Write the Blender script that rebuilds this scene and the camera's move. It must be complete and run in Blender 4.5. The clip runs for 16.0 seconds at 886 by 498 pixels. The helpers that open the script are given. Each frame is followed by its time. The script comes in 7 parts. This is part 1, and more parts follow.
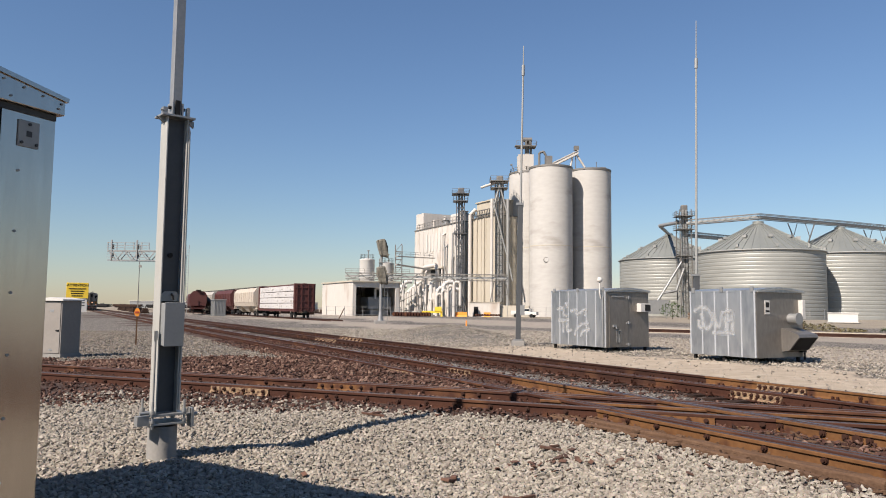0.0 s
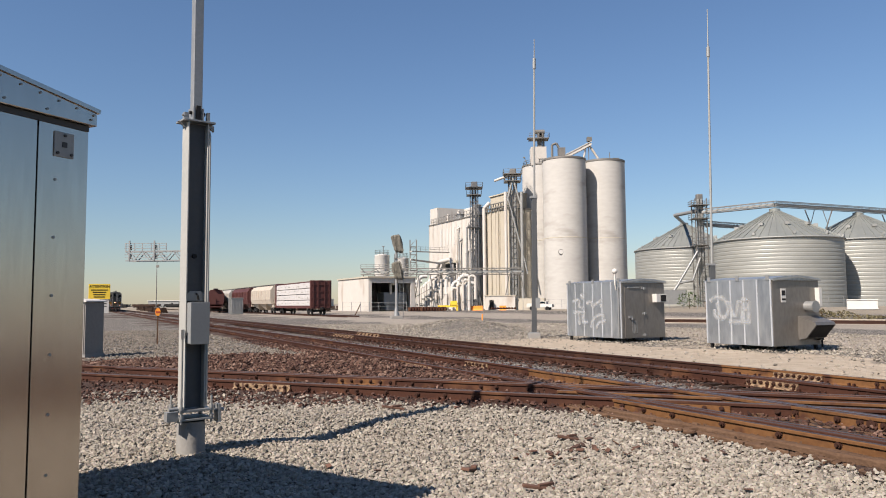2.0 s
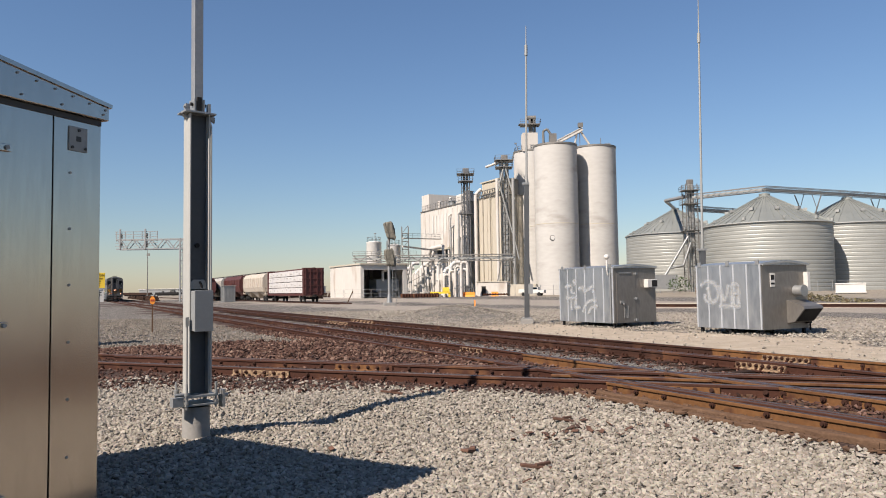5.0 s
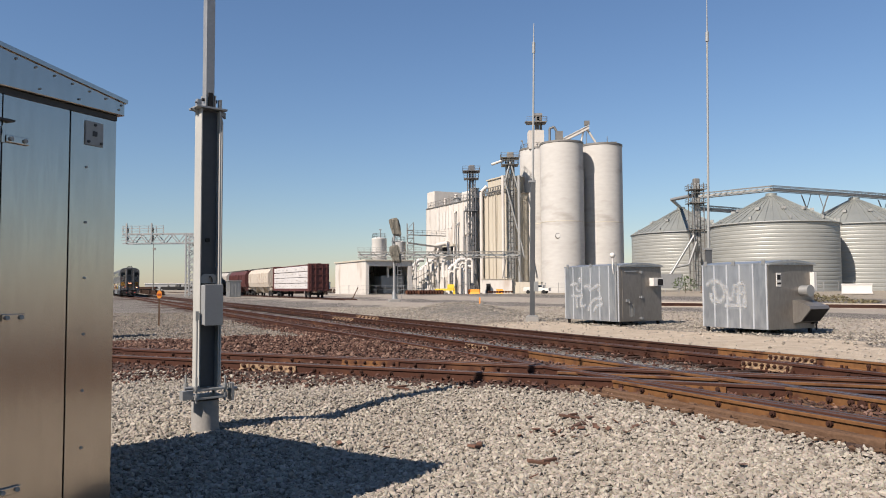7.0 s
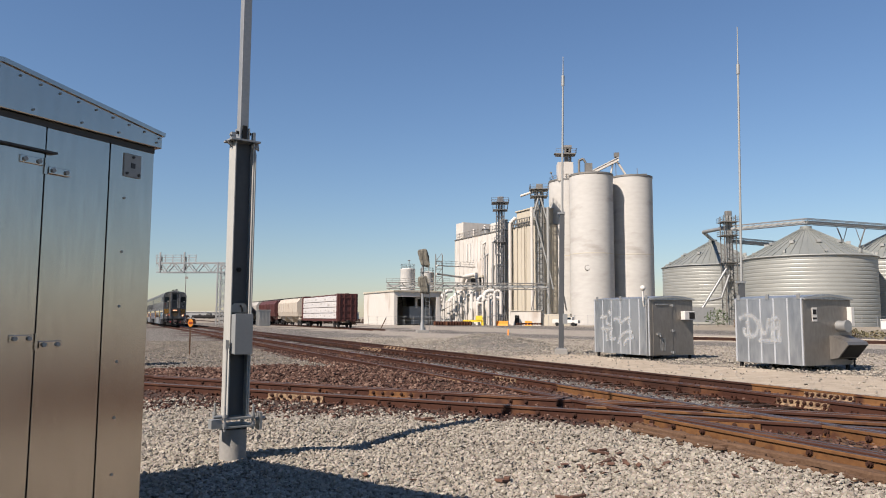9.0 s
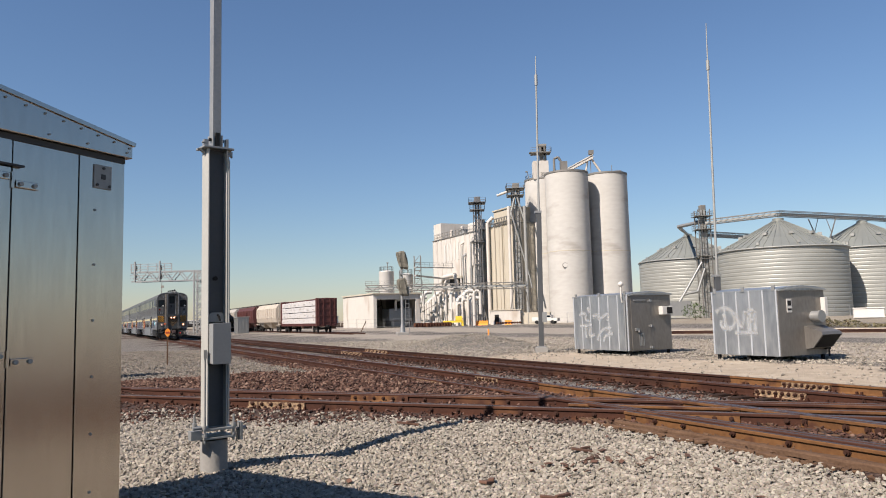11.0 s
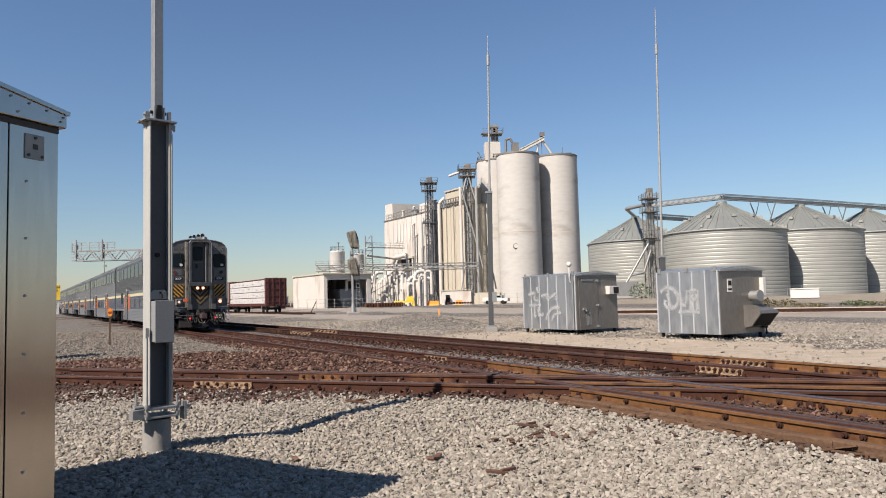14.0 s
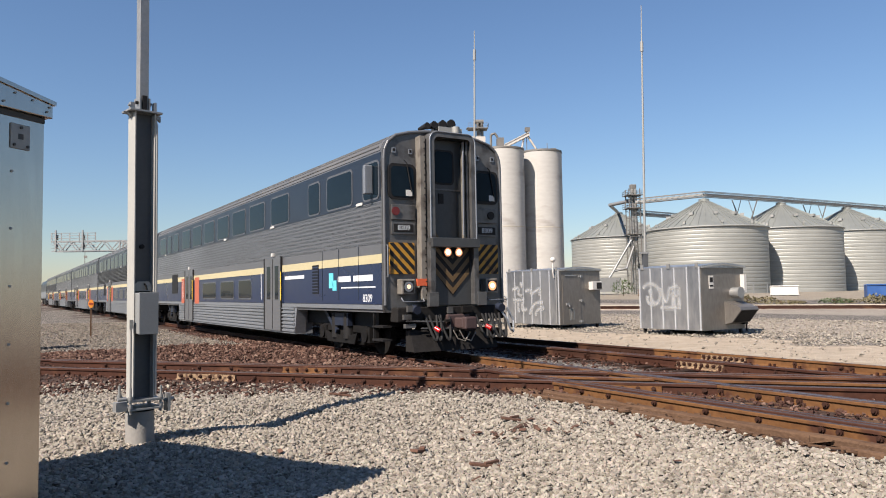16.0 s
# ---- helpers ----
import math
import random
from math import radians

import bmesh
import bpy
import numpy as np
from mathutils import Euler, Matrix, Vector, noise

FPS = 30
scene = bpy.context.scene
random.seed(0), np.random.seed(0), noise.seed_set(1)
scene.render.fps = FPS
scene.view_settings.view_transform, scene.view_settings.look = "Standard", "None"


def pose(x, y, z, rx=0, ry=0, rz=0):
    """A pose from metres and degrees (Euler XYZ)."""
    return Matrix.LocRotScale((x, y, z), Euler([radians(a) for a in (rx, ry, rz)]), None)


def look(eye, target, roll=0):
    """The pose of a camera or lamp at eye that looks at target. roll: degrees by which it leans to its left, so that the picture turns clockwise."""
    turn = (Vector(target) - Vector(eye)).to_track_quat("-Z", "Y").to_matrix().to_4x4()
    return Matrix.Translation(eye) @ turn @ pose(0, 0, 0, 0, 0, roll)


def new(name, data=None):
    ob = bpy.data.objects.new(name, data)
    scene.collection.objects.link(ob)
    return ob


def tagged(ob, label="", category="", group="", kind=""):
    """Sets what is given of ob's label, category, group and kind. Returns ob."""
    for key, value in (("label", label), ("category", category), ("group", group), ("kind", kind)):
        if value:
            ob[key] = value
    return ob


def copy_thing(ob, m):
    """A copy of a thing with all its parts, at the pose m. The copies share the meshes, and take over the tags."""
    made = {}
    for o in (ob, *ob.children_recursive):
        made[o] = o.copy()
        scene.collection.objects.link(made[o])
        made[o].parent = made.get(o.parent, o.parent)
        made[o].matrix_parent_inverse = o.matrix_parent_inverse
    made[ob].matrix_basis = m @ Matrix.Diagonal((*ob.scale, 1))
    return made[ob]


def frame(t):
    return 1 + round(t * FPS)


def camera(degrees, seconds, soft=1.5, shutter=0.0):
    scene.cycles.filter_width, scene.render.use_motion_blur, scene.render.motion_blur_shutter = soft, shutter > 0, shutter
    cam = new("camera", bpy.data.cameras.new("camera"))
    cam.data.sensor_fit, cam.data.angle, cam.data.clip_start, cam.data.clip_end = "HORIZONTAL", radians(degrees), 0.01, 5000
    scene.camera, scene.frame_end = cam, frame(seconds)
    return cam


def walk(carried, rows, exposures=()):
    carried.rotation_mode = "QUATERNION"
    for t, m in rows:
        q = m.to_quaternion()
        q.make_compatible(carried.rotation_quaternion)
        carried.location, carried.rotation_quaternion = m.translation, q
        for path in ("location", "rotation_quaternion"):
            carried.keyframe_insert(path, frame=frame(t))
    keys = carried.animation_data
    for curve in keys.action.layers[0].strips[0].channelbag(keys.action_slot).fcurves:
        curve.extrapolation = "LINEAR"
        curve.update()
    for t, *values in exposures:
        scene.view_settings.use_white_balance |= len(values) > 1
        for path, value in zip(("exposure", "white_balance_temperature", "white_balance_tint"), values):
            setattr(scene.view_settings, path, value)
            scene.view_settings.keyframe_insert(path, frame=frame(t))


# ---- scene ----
cam = camera(63.3, 16.0, soft=1.0)
PATH = [
    (0, (0.000, 0.000, 1.640), (-0.007, 1.993, 1.805), 0.57),
    (0.5, (-0.001, -0.021, 1.644), (-0.022, 1.972, 1.802), -0.65),
    (1, (0.034, -0.119, 1.639), (-0.027, 1.873, 1.809), -0.24),
    (1.5, (0.040, -0.180, 1.637), (-0.038, 1.816, 1.741), -1.65),
    (2, (-0.016, -0.192, 1.643), (-0.063, 1.801, 1.792), -0.50),
    (2.5, (-0.082, -0.253, 1.642), (-0.102, 1.741, 1.789), -0.19),
    (3, (-0.092, -0.259, 1.644), (-0.049, 1.734, 1.803), -0.61),
    (3.5, (-0.046, -0.319, 1.647), (-0.031, 1.675, 1.806), -0.13),
    (4, (-0.050, -0.354, 1.650), (-0.070, 1.641, 1.785), -1.01),
    (6.3, (-0.126, -0.438, 1.640), (-0.152, 1.559, 1.746), -0.64),
    (6.5, (-0.126, -0.444, 1.642), (-0.139, 1.553, 1.761), -0.53),
    (7, (-0.127, -0.435, 1.641), (-0.165, 1.562, 1.744), -0.35),
    (7.5, (-0.126, -0.443, 1.641), (-0.186, 1.551, 1.774), -0.70),
    (8, (-0.122, -0.451, 1.642), (-0.195, 1.542, 1.796), -0.91),
    (8.5, (-0.129, -0.443, 1.640), (-0.218, 1.548, 1.796), -0.68),
    (9, (-0.124, -0.454, 1.644), (-0.241, 1.533, 1.833), 0.24),
    (9.2, (-0.128, -0.439, 1.654), (-0.247, 1.551, 1.820), 0.06),
    (11.3, (-0.123, -0.435, 1.664), (-0.176, 1.555, 1.857), -1.56),
    (11.5, (-0.120, -0.452, 1.661), (-0.193, 1.539, 1.841), -1.65),
    (12, (-0.120, -0.430, 1.647), (-0.144, 1.565, 1.792), -0.90),
    (12.5, (-0.140, -0.378, 1.648), (-0.171, 1.616, 1.802), -0.35),
    (13, (-0.136, -0.410, 1.645), (-0.096, 1.583, 1.808), -0.30),
    (13.5, (-0.115, -0.403, 1.635), (-0.008, 1.586, 1.818), -0.63),
    (14, (-0.091, -0.422, 1.631), (-0.014, 1.572, 1.765), -1.46),
    (14.5, (-0.090, -0.454, 1.629), (-0.033, 1.539, 1.781), -1.35),
    (15, (-0.100, -0.471, 1.629), (-0.087, 1.524, 1.757), -1.15),
    (15.5, (-0.097, -0.446, 1.634), (0.012, 1.550, 1.690), -1.86),
    (16, (-0.113, -0.458, 1.631), (0.008, 1.535, 1.748), -0.97),
]
walk(cam, [(t, look(eye, target, roll)) for t, eye, target, roll in PATH],
     exposures=((0, 0.90, 5930, 15), (14.5, 0.90, 5930, 15), (16, 1.05, 5930, 15)))

# ---- light: clear afternoon sky, sun behind and to one side ----
SUN_AZ, SUN_EL = radians(222.3), radians(43.5)
TO_SUN = Vector((math.sin(SUN_AZ) * math.cos(SUN_EL), math.cos(SUN_AZ) * math.cos(SUN_EL), math.sin(SUN_EL)))
world = bpy.data.worlds.new("sky")
scene.world = world
world.use_nodes = True
wn = world.node_tree.nodes
sky = wn.new("ShaderNodeTexSky")
sky.sky_type = "NISHITA"
sky.sun_disc = False
sky.sun_elevation, sky.sun_rotation = SUN_EL, SUN_AZ
sky.air_density, sky.dust_density, sky.ozone_density = 1.3, 0.2, 4.5
world.node_tree.links.new(sky.outputs[0], wn["Background"].inputs[0])
wn["Background"].inputs[1].default_value = 0.05
sun = new("sun", bpy.data.lights.new("sun", "SUN"))
sun.data.energy, sun.data.angle, sun.data.color = 5.0, radians(0.5), (1.0, 0.86, 0.67)
sun.matrix_world = look((0, 0, 60), Vector((0, 0, 60)) - TO_SUN)

# ---- geometry helpers ----
TH = radians(28.14)
ALONG = Vector((-math.sin(TH), math.cos(TH), 0))   # the two main tracks, away from the crossing
ACROSS = Vector((math.cos(TH), math.sin(TH), 0))
D3 = Vector((0.9205, -0.3907, 0))                  # the crossing track
N3 = Vector((0.3907, 0.9205, 0))
O2, O1, O3 = 7.967, 12.0, 11.57                    # track centres along ACROSS, ACROSS, N3


class Geo:
    """Collects faces for one mesh."""

    def __init__(self):
        self.v, self.f, self.s = [], [], []

    def add(self, verts, faces, smooth=False):
        n = len(self.v)
        self.v += [tuple(p) for p in verts]
        self.f += [tuple(i + n for i in f) for f in faces]
        self.s += [smooth] * len(faces)
        return self

    def box(self, c, size, rz=0.0, m=None):
        m = m or Matrix.Translation(c) @ Matrix.Rotation(rz, 4, "Z")
        x, y, z = (s / 2 for s in size)
        vs = [m @ Vector((a, b, d)) for a in (-x, x) for b in (-y, y) for d in (-z, z)]
        return self.add(vs, [(0, 1, 3, 2), (4, 6, 7, 5), (0, 4, 5, 1), (2, 3, 7, 6), (0, 2, 6, 4), (1, 5, 7, 3)])

    def span(self, a, b, w, h):
        """A bar from a to b, w wide and h high."""
        a, b = Vector(a), Vector(b)
        d = b - a
        q = d.to_track_quat("X", "Z").to_matrix().to_4x4()
        return self.box(None, (d.length, w, h), m=Matrix.Translation((a + b) / 2) @ q)

    def tube(self, a, b, r, n=10, r2=None, caps=True):
        a, b = Vector(a), Vector(b)
        q = (b - a).to_track_quat("Z", "Y").to_matrix()
        r2 = r if r2 is None else r2
        ring = [q @ Vector((math.cos(6.2832 * i / n), math.sin(6.2832 * i / n), 0)) for i in range(n)]
        self.add([a + p * r for p in ring] + [b + p * r2 for p in ring],
                 [(i, (i + 1) % n, n + (i + 1) % n, n + i) for i in range(n)], True)
        if caps:
            self.add([a + p * r for p in ring], [tuple(range(n))[::-1]])
            self.add([b + p * r2 for p in ring], [tuple(range(n))])
        return self

    def path(self, pts, r, n=8):
        for a, b in zip(pts, pts[1:]):
            self.tube(a, b, r, n)
        return self

    def prism(self, prof, a, b, up=(0, 0, 1), smooth=False, caps=True):
        """A closed profile of (side, height) pairs swept from a to b."""
        a, b = Vector(a), Vector(b)
        d = (b - a).normalized()
        up = Vector(up)
        side = d.cross(up).normalized()
        up = side.cross(d)
        n = len(prof)
        vs = [p + side * y + up * z for p in (a, b) for y, z in prof]
        self.add(vs, [(i, n + i, n + (i + 1) % n, (i + 1) % n) for i in range(n)], smooth)
        if caps:
            self.add(vs[:n], [tuple(range(n))])
            self.add(vs[n:], [tuple(range(n))[::-1]])
        return self

    def lathe(self, prof, c, n=32, smooth=True):
        """Rings of (radius, height) round the upright axis through c."""
        c = Vector(c)
        k = len(prof)
        vs = [c + Vector((r * math.cos(6.2832 * i / n), r * math.sin(6.2832 * i / n), z)) for i in range(n) for r, z in prof]
        self.add(vs, [(i * k + j, ((i + 1) % n) * k + j, ((i + 1) % n) * k + j + 1, i * k + j + 1) for i in range(n) for j in range(k - 1)], smooth)
        return self

    def ball(self, c, r, n=10, k=6):
        prof = [(r * math.sin(math.pi * j / k) + 1e-4, -r * math.cos(math.pi * j / k)) for j in range(k + 1)]
        return self.lathe(prof, c, n)

    def poly(self, pts):
        return self.add(pts, [tuple(range(len(pts)))])

    def mesh(self, name):
        me = bpy.data.meshes.new(name)
        me.from_pydata(self.v, [], self.f)
        me.polygons.foreach_set("use_smooth", self.s)
        me.update()
        return me


def part(name, geo, material, parent=None, label="", bevel=0.0, fix=False):
    """One mesh object under a thing (or a thing itself, with no parent)."""
    me = geo.mesh(name) if isinstance(geo, Geo) else geo
    if fix:
        bm = bmesh.new()
        bm.from_mesh(me)
        bmesh.ops.recalc_face_normals(bm, faces=bm.faces)
        bm.to_mesh(me)
        bm.free()
    if not me.materials:
        me.materials.append(material)
    ob = new(name, me)
    if parent:
        ob.parent = parent
    if label:
        ob["label"] = label
    if bevel:
        b = ob.modifiers.new("bevel", "BEVEL")
        b.width, b.segments, b.limit_method = bevel, 2, "ANGLE"
    return ob


def thing(name, m, label, category, group="", kind=""):
    ob = new(name)
    ob.matrix_world = m
    return tagged(ob, label, category, group, kind)


def frame_at(p, xdir):
    """A pose at p with its x axis along xdir (level)."""
    return Matrix.Translation(p) @ Matrix.Rotation(math.atan2(xdir[1], xdir[0]), 4, "Z")


# ---- materials ----
def surface(name, a, b, rough=0.6, metal=0.0, grain=40.0, stain=1.5, bump=0.0, streak=(1, 1, 1), spread=0.5, c=None, cmix=0.0, cscale=4.0, rspread=0.15, vary=0.0, coords="Object", bscale=None, spec=0.5):
    """A surface between colours a and b, mottled at two scales; c: a third colour in patches."""
    m = bpy.data.materials.new(name)
    m.use_nodes = True
    nt = m.node_tree
    N, L = nt.nodes, nt.links
    p = N["Principled BSDF"]
    p.inputs["Roughness"].default_value, p.inputs["Metallic"].default_value = rough, metal
    p.inputs["Specular IOR Level"].default_value = spec
    tc, mp = N.new("ShaderNodeTexCoord"), N.new("ShaderNodeMapping")
    mp.inputs["Scale"].default_value = streak
    L.new(tc.outputs[coords], mp.inputs[0])

    def tex(scale, detail=4):
        t = N.new("ShaderNodeTexNoise")
        t.inputs["Scale"].default_value, t.inputs["Detail"].default_value = scale, detail
        L.new(mp.outputs[0], t.inputs["Vector"])
        return t.outputs["Fac"]

    fine, big = tex(grain, 6), tex(stain, 5)
    mixv = N.new("ShaderNodeMath")
    mixv.operation = "ADD"
    L.new(fine, mixv.inputs[0]), L.new(big, mixv.inputs[1])
    rg = N.new("ShaderNodeMapRange")
    rg.inputs["From Min"].default_value, rg.inputs["From Max"].default_value = 1 - spread, 1 + spread
    L.new(mixv.outputs[0], rg.inputs["Value"])
    col = N.new("ShaderNodeMix")
    col.data_type = "RGBA"
    col.inputs["A"].default_value, col.inputs["B"].default_value = (*a, 1), (*b, 1)
    L.new(rg.outputs[0], col.inputs["Factor"])
    out = col.outputs["Result"]
    if c:
        patch = N.new("ShaderNodeMapRange")
        patch.inputs["From Min"].default_value, patch.inputs["From Max"].default_value = 0.62 - cmix * 0.3, 0.72 - cmix * 0.2
        L.new(tex(cscale, 8), patch.inputs["Value"])
        cm = N.new("ShaderNodeMix")
        cm.data_type = "RGBA"
        L.new(patch.outputs[0], cm.inputs["Factor"])
        L.new(out, cm.inputs["A"])
        cm.inputs["B"].default_value = (*c, 1)
        out = cm.outputs["Result"]
    if vary:
        oi, hv, vr = N.new("ShaderNodeObjectInfo"), N.new("ShaderNodeHueSaturation"), N.new("ShaderNodeMapRange")
        vr.inputs["To Min"].default_value, vr.inputs["To Max"].default_value = 1 - vary, 1 + vary
        L.new(oi.outputs["Random"], vr.inputs["Value"]), L.new(vr.outputs[0], hv.inputs["Value"])
        L.new(out, hv.inputs["Color"])
        out = hv.outputs["Color"]
    L.new(out, p.inputs["Base Color"])
    if rspread:
        rr = N.new("ShaderNodeMapRange")
        rr.inputs["To Min"].default_value, rr.inputs["To Max"].default_value = max(rough - rspread, 0.03), min(rough + rspread, 1)
        L.new(big, rr.inputs["Value"]), L.new(rr.outputs[0], p.inputs["Roughness"])
    if bump:
        bp = N.new("ShaderNodeBump")
        bp.inputs["Strength"].default_value, bp.inputs["Distance"].default_value = min(bump, 1.0), 0.02
        L.new(tex(bscale, 6) if bscale else fine, bp.inputs["Height"]), L.new(bp.outputs[0], p.inputs["Normal"])
    return m


def glow(name, colour, strength):
    m = bpy.data.materials.new(name)
    m.use_nodes = True
    p = m.node_tree.nodes["Principled BSDF"]
    p.inputs["Base Color"].default_value = (*colour, 1)
    p.inputs["Emission Color"].default_value, p.inputs["Emission Strength"].default_value = (*colour, 1), strength
    return m


STEEL = surface("brushed_steel", (0.3915, 0.3567, 0.3175), (0.5307, 0.4915, 0.4437), 0.2, 1.0, 30, 0.8, 0.03, (1, 1, 0.12), 0.6, rspread=0.08)
STEEL_DARK = surface("steel_seam", (0.02088, 0.02088, 0.02088), (0.04176, 0.04176, 0.04176), 0.6)
ALU = surface("weathered_aluminium", (0.216, 0.23, 0.248), (0.414, 0.428, 0.446), 0.34, 0.7, 7, 0.9, 0.04, (1, 1, 0.3), 0.4, c=(0.368, 0.377, 0.386), cmix=0.3, cscale=1.6)
ALU_END = surface("dusty_aluminium", (0.177, 0.16, 0.142), (0.266, 0.248, 0.225), 0.45, 0.75, 12, 1.5, 0.03, (1, 1, 0.4), 0.5)
GALV = surface("galvanised_steel", (0.2088, 0.2158, 0.2158), (0.3062, 0.3062, 0.2993), 0.5, 0.5, 30, 2.0, 0.03)
GALV_DULL = surface("dull_galvanised_paint", (0.2088, 0.2158, 0.2088), (0.2923, 0.2923, 0.2784), 0.6, 0.2, 30, 2.0, 0.03)
CREAM_STEEL = surface("pale_grey_paint", (0.2784, 0.2784, 0.2575), (0.348, 0.341, 0.3132), 0.55, 0.0, 30, 3.0, 0.02)
# dark grey of the antenna poles; on the mast web it paints in shade
WEB = surface("dark_grey_and_web_shade", (0.04176, 0.04524, 0.04872), (0.06264, 0.06612, 0.0696), 0.55, 0.0, 20, 2.0, 0.02)
BOXGREY = surface("grey_enclosure_paint", (0.167, 0.174, 0.174), (0.2088, 0.2158, 0.2158), 0.5, 0.0, 30, 2, 0.01)
CONCRETE = surface("concrete", (0.181, 0.174, 0.1601), (0.2506, 0.2401, 0.2227), 0.85, 0, 30, 2, 0.25)
RUST = surface("rusted_rail", (0.0258, 0.00984, 0.00679), (0.0665, 0.0271, 0.0156), 0.75, 0.1, 18, 0.8, 0.25, c=(0.102, 0.0461, 0.0217), cmix=0.2, cscale=1.2, spec=0.2)
RUST_LIGHT = surface("ochre_rust", (0.0712, 0.0323, 0.0133), (0.176, 0.0855, 0.0323), 0.75, 0.1, 14, 0.9, 0.25, c=(0.0579, 0.0248, 0.0149), cmix=0.35, cscale=2.5, spec=0.2)
RAIL_BROWN = surface("dark_rail", (0.0222, 0.0101, 0.00718), (0.0522, 0.0235, 0.015), 0.7, 0.1, 18, 0.8, 0.2, c=(0.0783, 0.0372, 0.0202), cmix=0.15, cscale=1.0, spec=0.2)
RAIL_TOP = surface("worn_rail_top", (0.0444, 0.0287, 0.0235), (0.0887, 0.0626, 0.0522), 0.5, 0.4, 30, 1.5, 0.08)
RAIL_SHINE = surface("polished_rail_top", (0.1305, 0.1218, 0.1218), (0.2262, 0.2262, 0.2349), 0.4, 0.9, 30, 1.5, 0.02)
OCHRE = surface("pale_dusted_steel", (0.1479, 0.087, 0.04785), (0.2871, 0.2044, 0.1175), 0.85, 0.0, 25, 4, 0.5, c=(0.0609, 0.03045, 0.0174), cmix=0.6, cscale=14)
TIE = surface("creosoted_timber", (0.0195, 0.0117, 0.00891), (0.0501, 0.0306, 0.0223), 0.9, 0, 22, 2, 0.5, (0.25, 1.5, 1.5), vary=0.3, spec=0.15)
PLANK = surface("weathered_timber", (0.0532, 0.0303, 0.019), (0.125, 0.076, 0.0459), 0.9, 0, 14, 2, 0.5, (0.15, 2, 2), vary=0.2, spec=0.15)
BLACK = surface("black_steel", (0.008352, 0.008352, 0.009048), (0.02436, 0.02297, 0.02227), 0.6, 0.1, 20, 2, 0.1, spec=0.2)
RUBBER = surface("black_rubber", (0.01044, 0.01044, 0.01044), (0.02088, 0.02088, 0.02088), 0.7, spec=0.2)
WHITE = surface("white_paint", (0.444, 0.429, 0.398), (0.536, 0.521, 0.49), 0.6, 0, 20, 1.0, 0.02)
OFFWHITE = surface("chalky_white_steel", (0.4, 0.375, 0.336), (0.507, 0.482, 0.443), 0.7, 0, 2.0, 0.12, 0.02, (1, 1, 0.3), 0.5, c=(0.351, 0.302, 0.253), cmix=0.15, cscale=0.3)
SILO = surface("silo_concrete", (0.345, 0.332, 0.307), (0.429, 0.417, 0.392), 0.85, 0, 1.2, 0.10, 0.05, (0.5, 0.5, 1.4), 0.45, c=(0.297, 0.281, 0.254), cmix=0.2, cscale=0.22)
TANPANEL = surface("tan_metal_siding", (0.34, 0.306, 0.238), (0.425, 0.386, 0.314), 0.65, 0, 2.0, 0.2, 0.02, (1, 1, 0.3))
BINWALL = surface("galvanised_bin_sheet", (0.2227, 0.2262, 0.2088), (0.3062, 0.3097, 0.2854), 0.5, 0.25, 3.0, 0.25, 0.02, (1, 1, 2.5), 0.5)
BINROOF = surface("bin_roof_sheet", (0.2158, 0.2262, 0.2088), (0.2714, 0.2819, 0.2575), 0.5, 0.45, 2.0, 0.2, 0.02)
LATTICE = surface("lattice_steel", (0.1114, 0.1079, 0.09744), (0.1879, 0.1775, 0.1636), 0.6, 0.3, 4, 0.5)
MAROON = surface("maroon_car_paint", (0.0432, 0.00949, 0.00777), (0.0733, 0.0194, 0.0151), 0.65, 0, 6, 0.6, 0.05)
HOPPERW = surface("dusty_white_hopper", (0.325, 0.278, 0.225), (0.414, 0.373, 0.314), 0.7, 0, 5, 0.5, 0.05, c=(0.207, 0.154, 0.118), cmix=0.15, cscale=1)
HOPPERG = surface("grey_hopper", (0.2506, 0.2366, 0.2158), (0.3341, 0.3202, 0.2923), 0.7, 0, 5, 0.5)
WRAP = surface("white_lumber_wrap", (0.3898, 0.3689, 0.3619), (0.5011, 0.4872, 0.4733), 0.45, 0, 8, 0.8, 0.3)
YELLOW = surface("yellow_paint", (0.6525, 0.435, 0.0174), (0.7395, 0.522, 0.0435), 0.5, 0, 20, 3)
ORANGE = surface("orange_paint", (0.696, 0.2262, 0.0174), (0.783, 0.2958, 0.0348), 0.5, 0, 20, 3)
CANVAS = surface("weathered_canvas", (0.05, 0.046, 0.036), (0.19, 0.175, 0.14), 0.9, 0, 3.5, 1.4, 0.8, (1, 1, 0.35), 0.35, bscale=3.0)
GREEN = surface("shrub_leaf", (0.02436, 0.04176, 0.01253), (0.06264, 0.09048, 0.02784), 0.7, 0, 5, 0.6)
FARGREEN = surface("distant_trees", (0.04785, 0.04785, 0.0435), (0.07395, 0.07395, 0.0696), 0.9, 0, 0.4, 0.05)
DRYGRASS = surface("dry_weeds", (0.087, 0.0783, 0.03915), (0.1653, 0.1392, 0.07395), 0.9, 0, 6, 0.5)
BLUE = surface("blue_paint", (0.01392, 0.05568, 0.1949), (0.02784, 0.08352, 0.2506), 0.5)
GLASS = surface("dark_glass", (0.004, 0.008, 0.013), (0.008, 0.014, 0.02), 0.05, 0, 5, 1, rspread=0.0, spec=0.12)
RED = surface("red_lens", (0.3045, 0.0087, 0.0087), (0.435, 0.0174, 0.0174), 0.25)

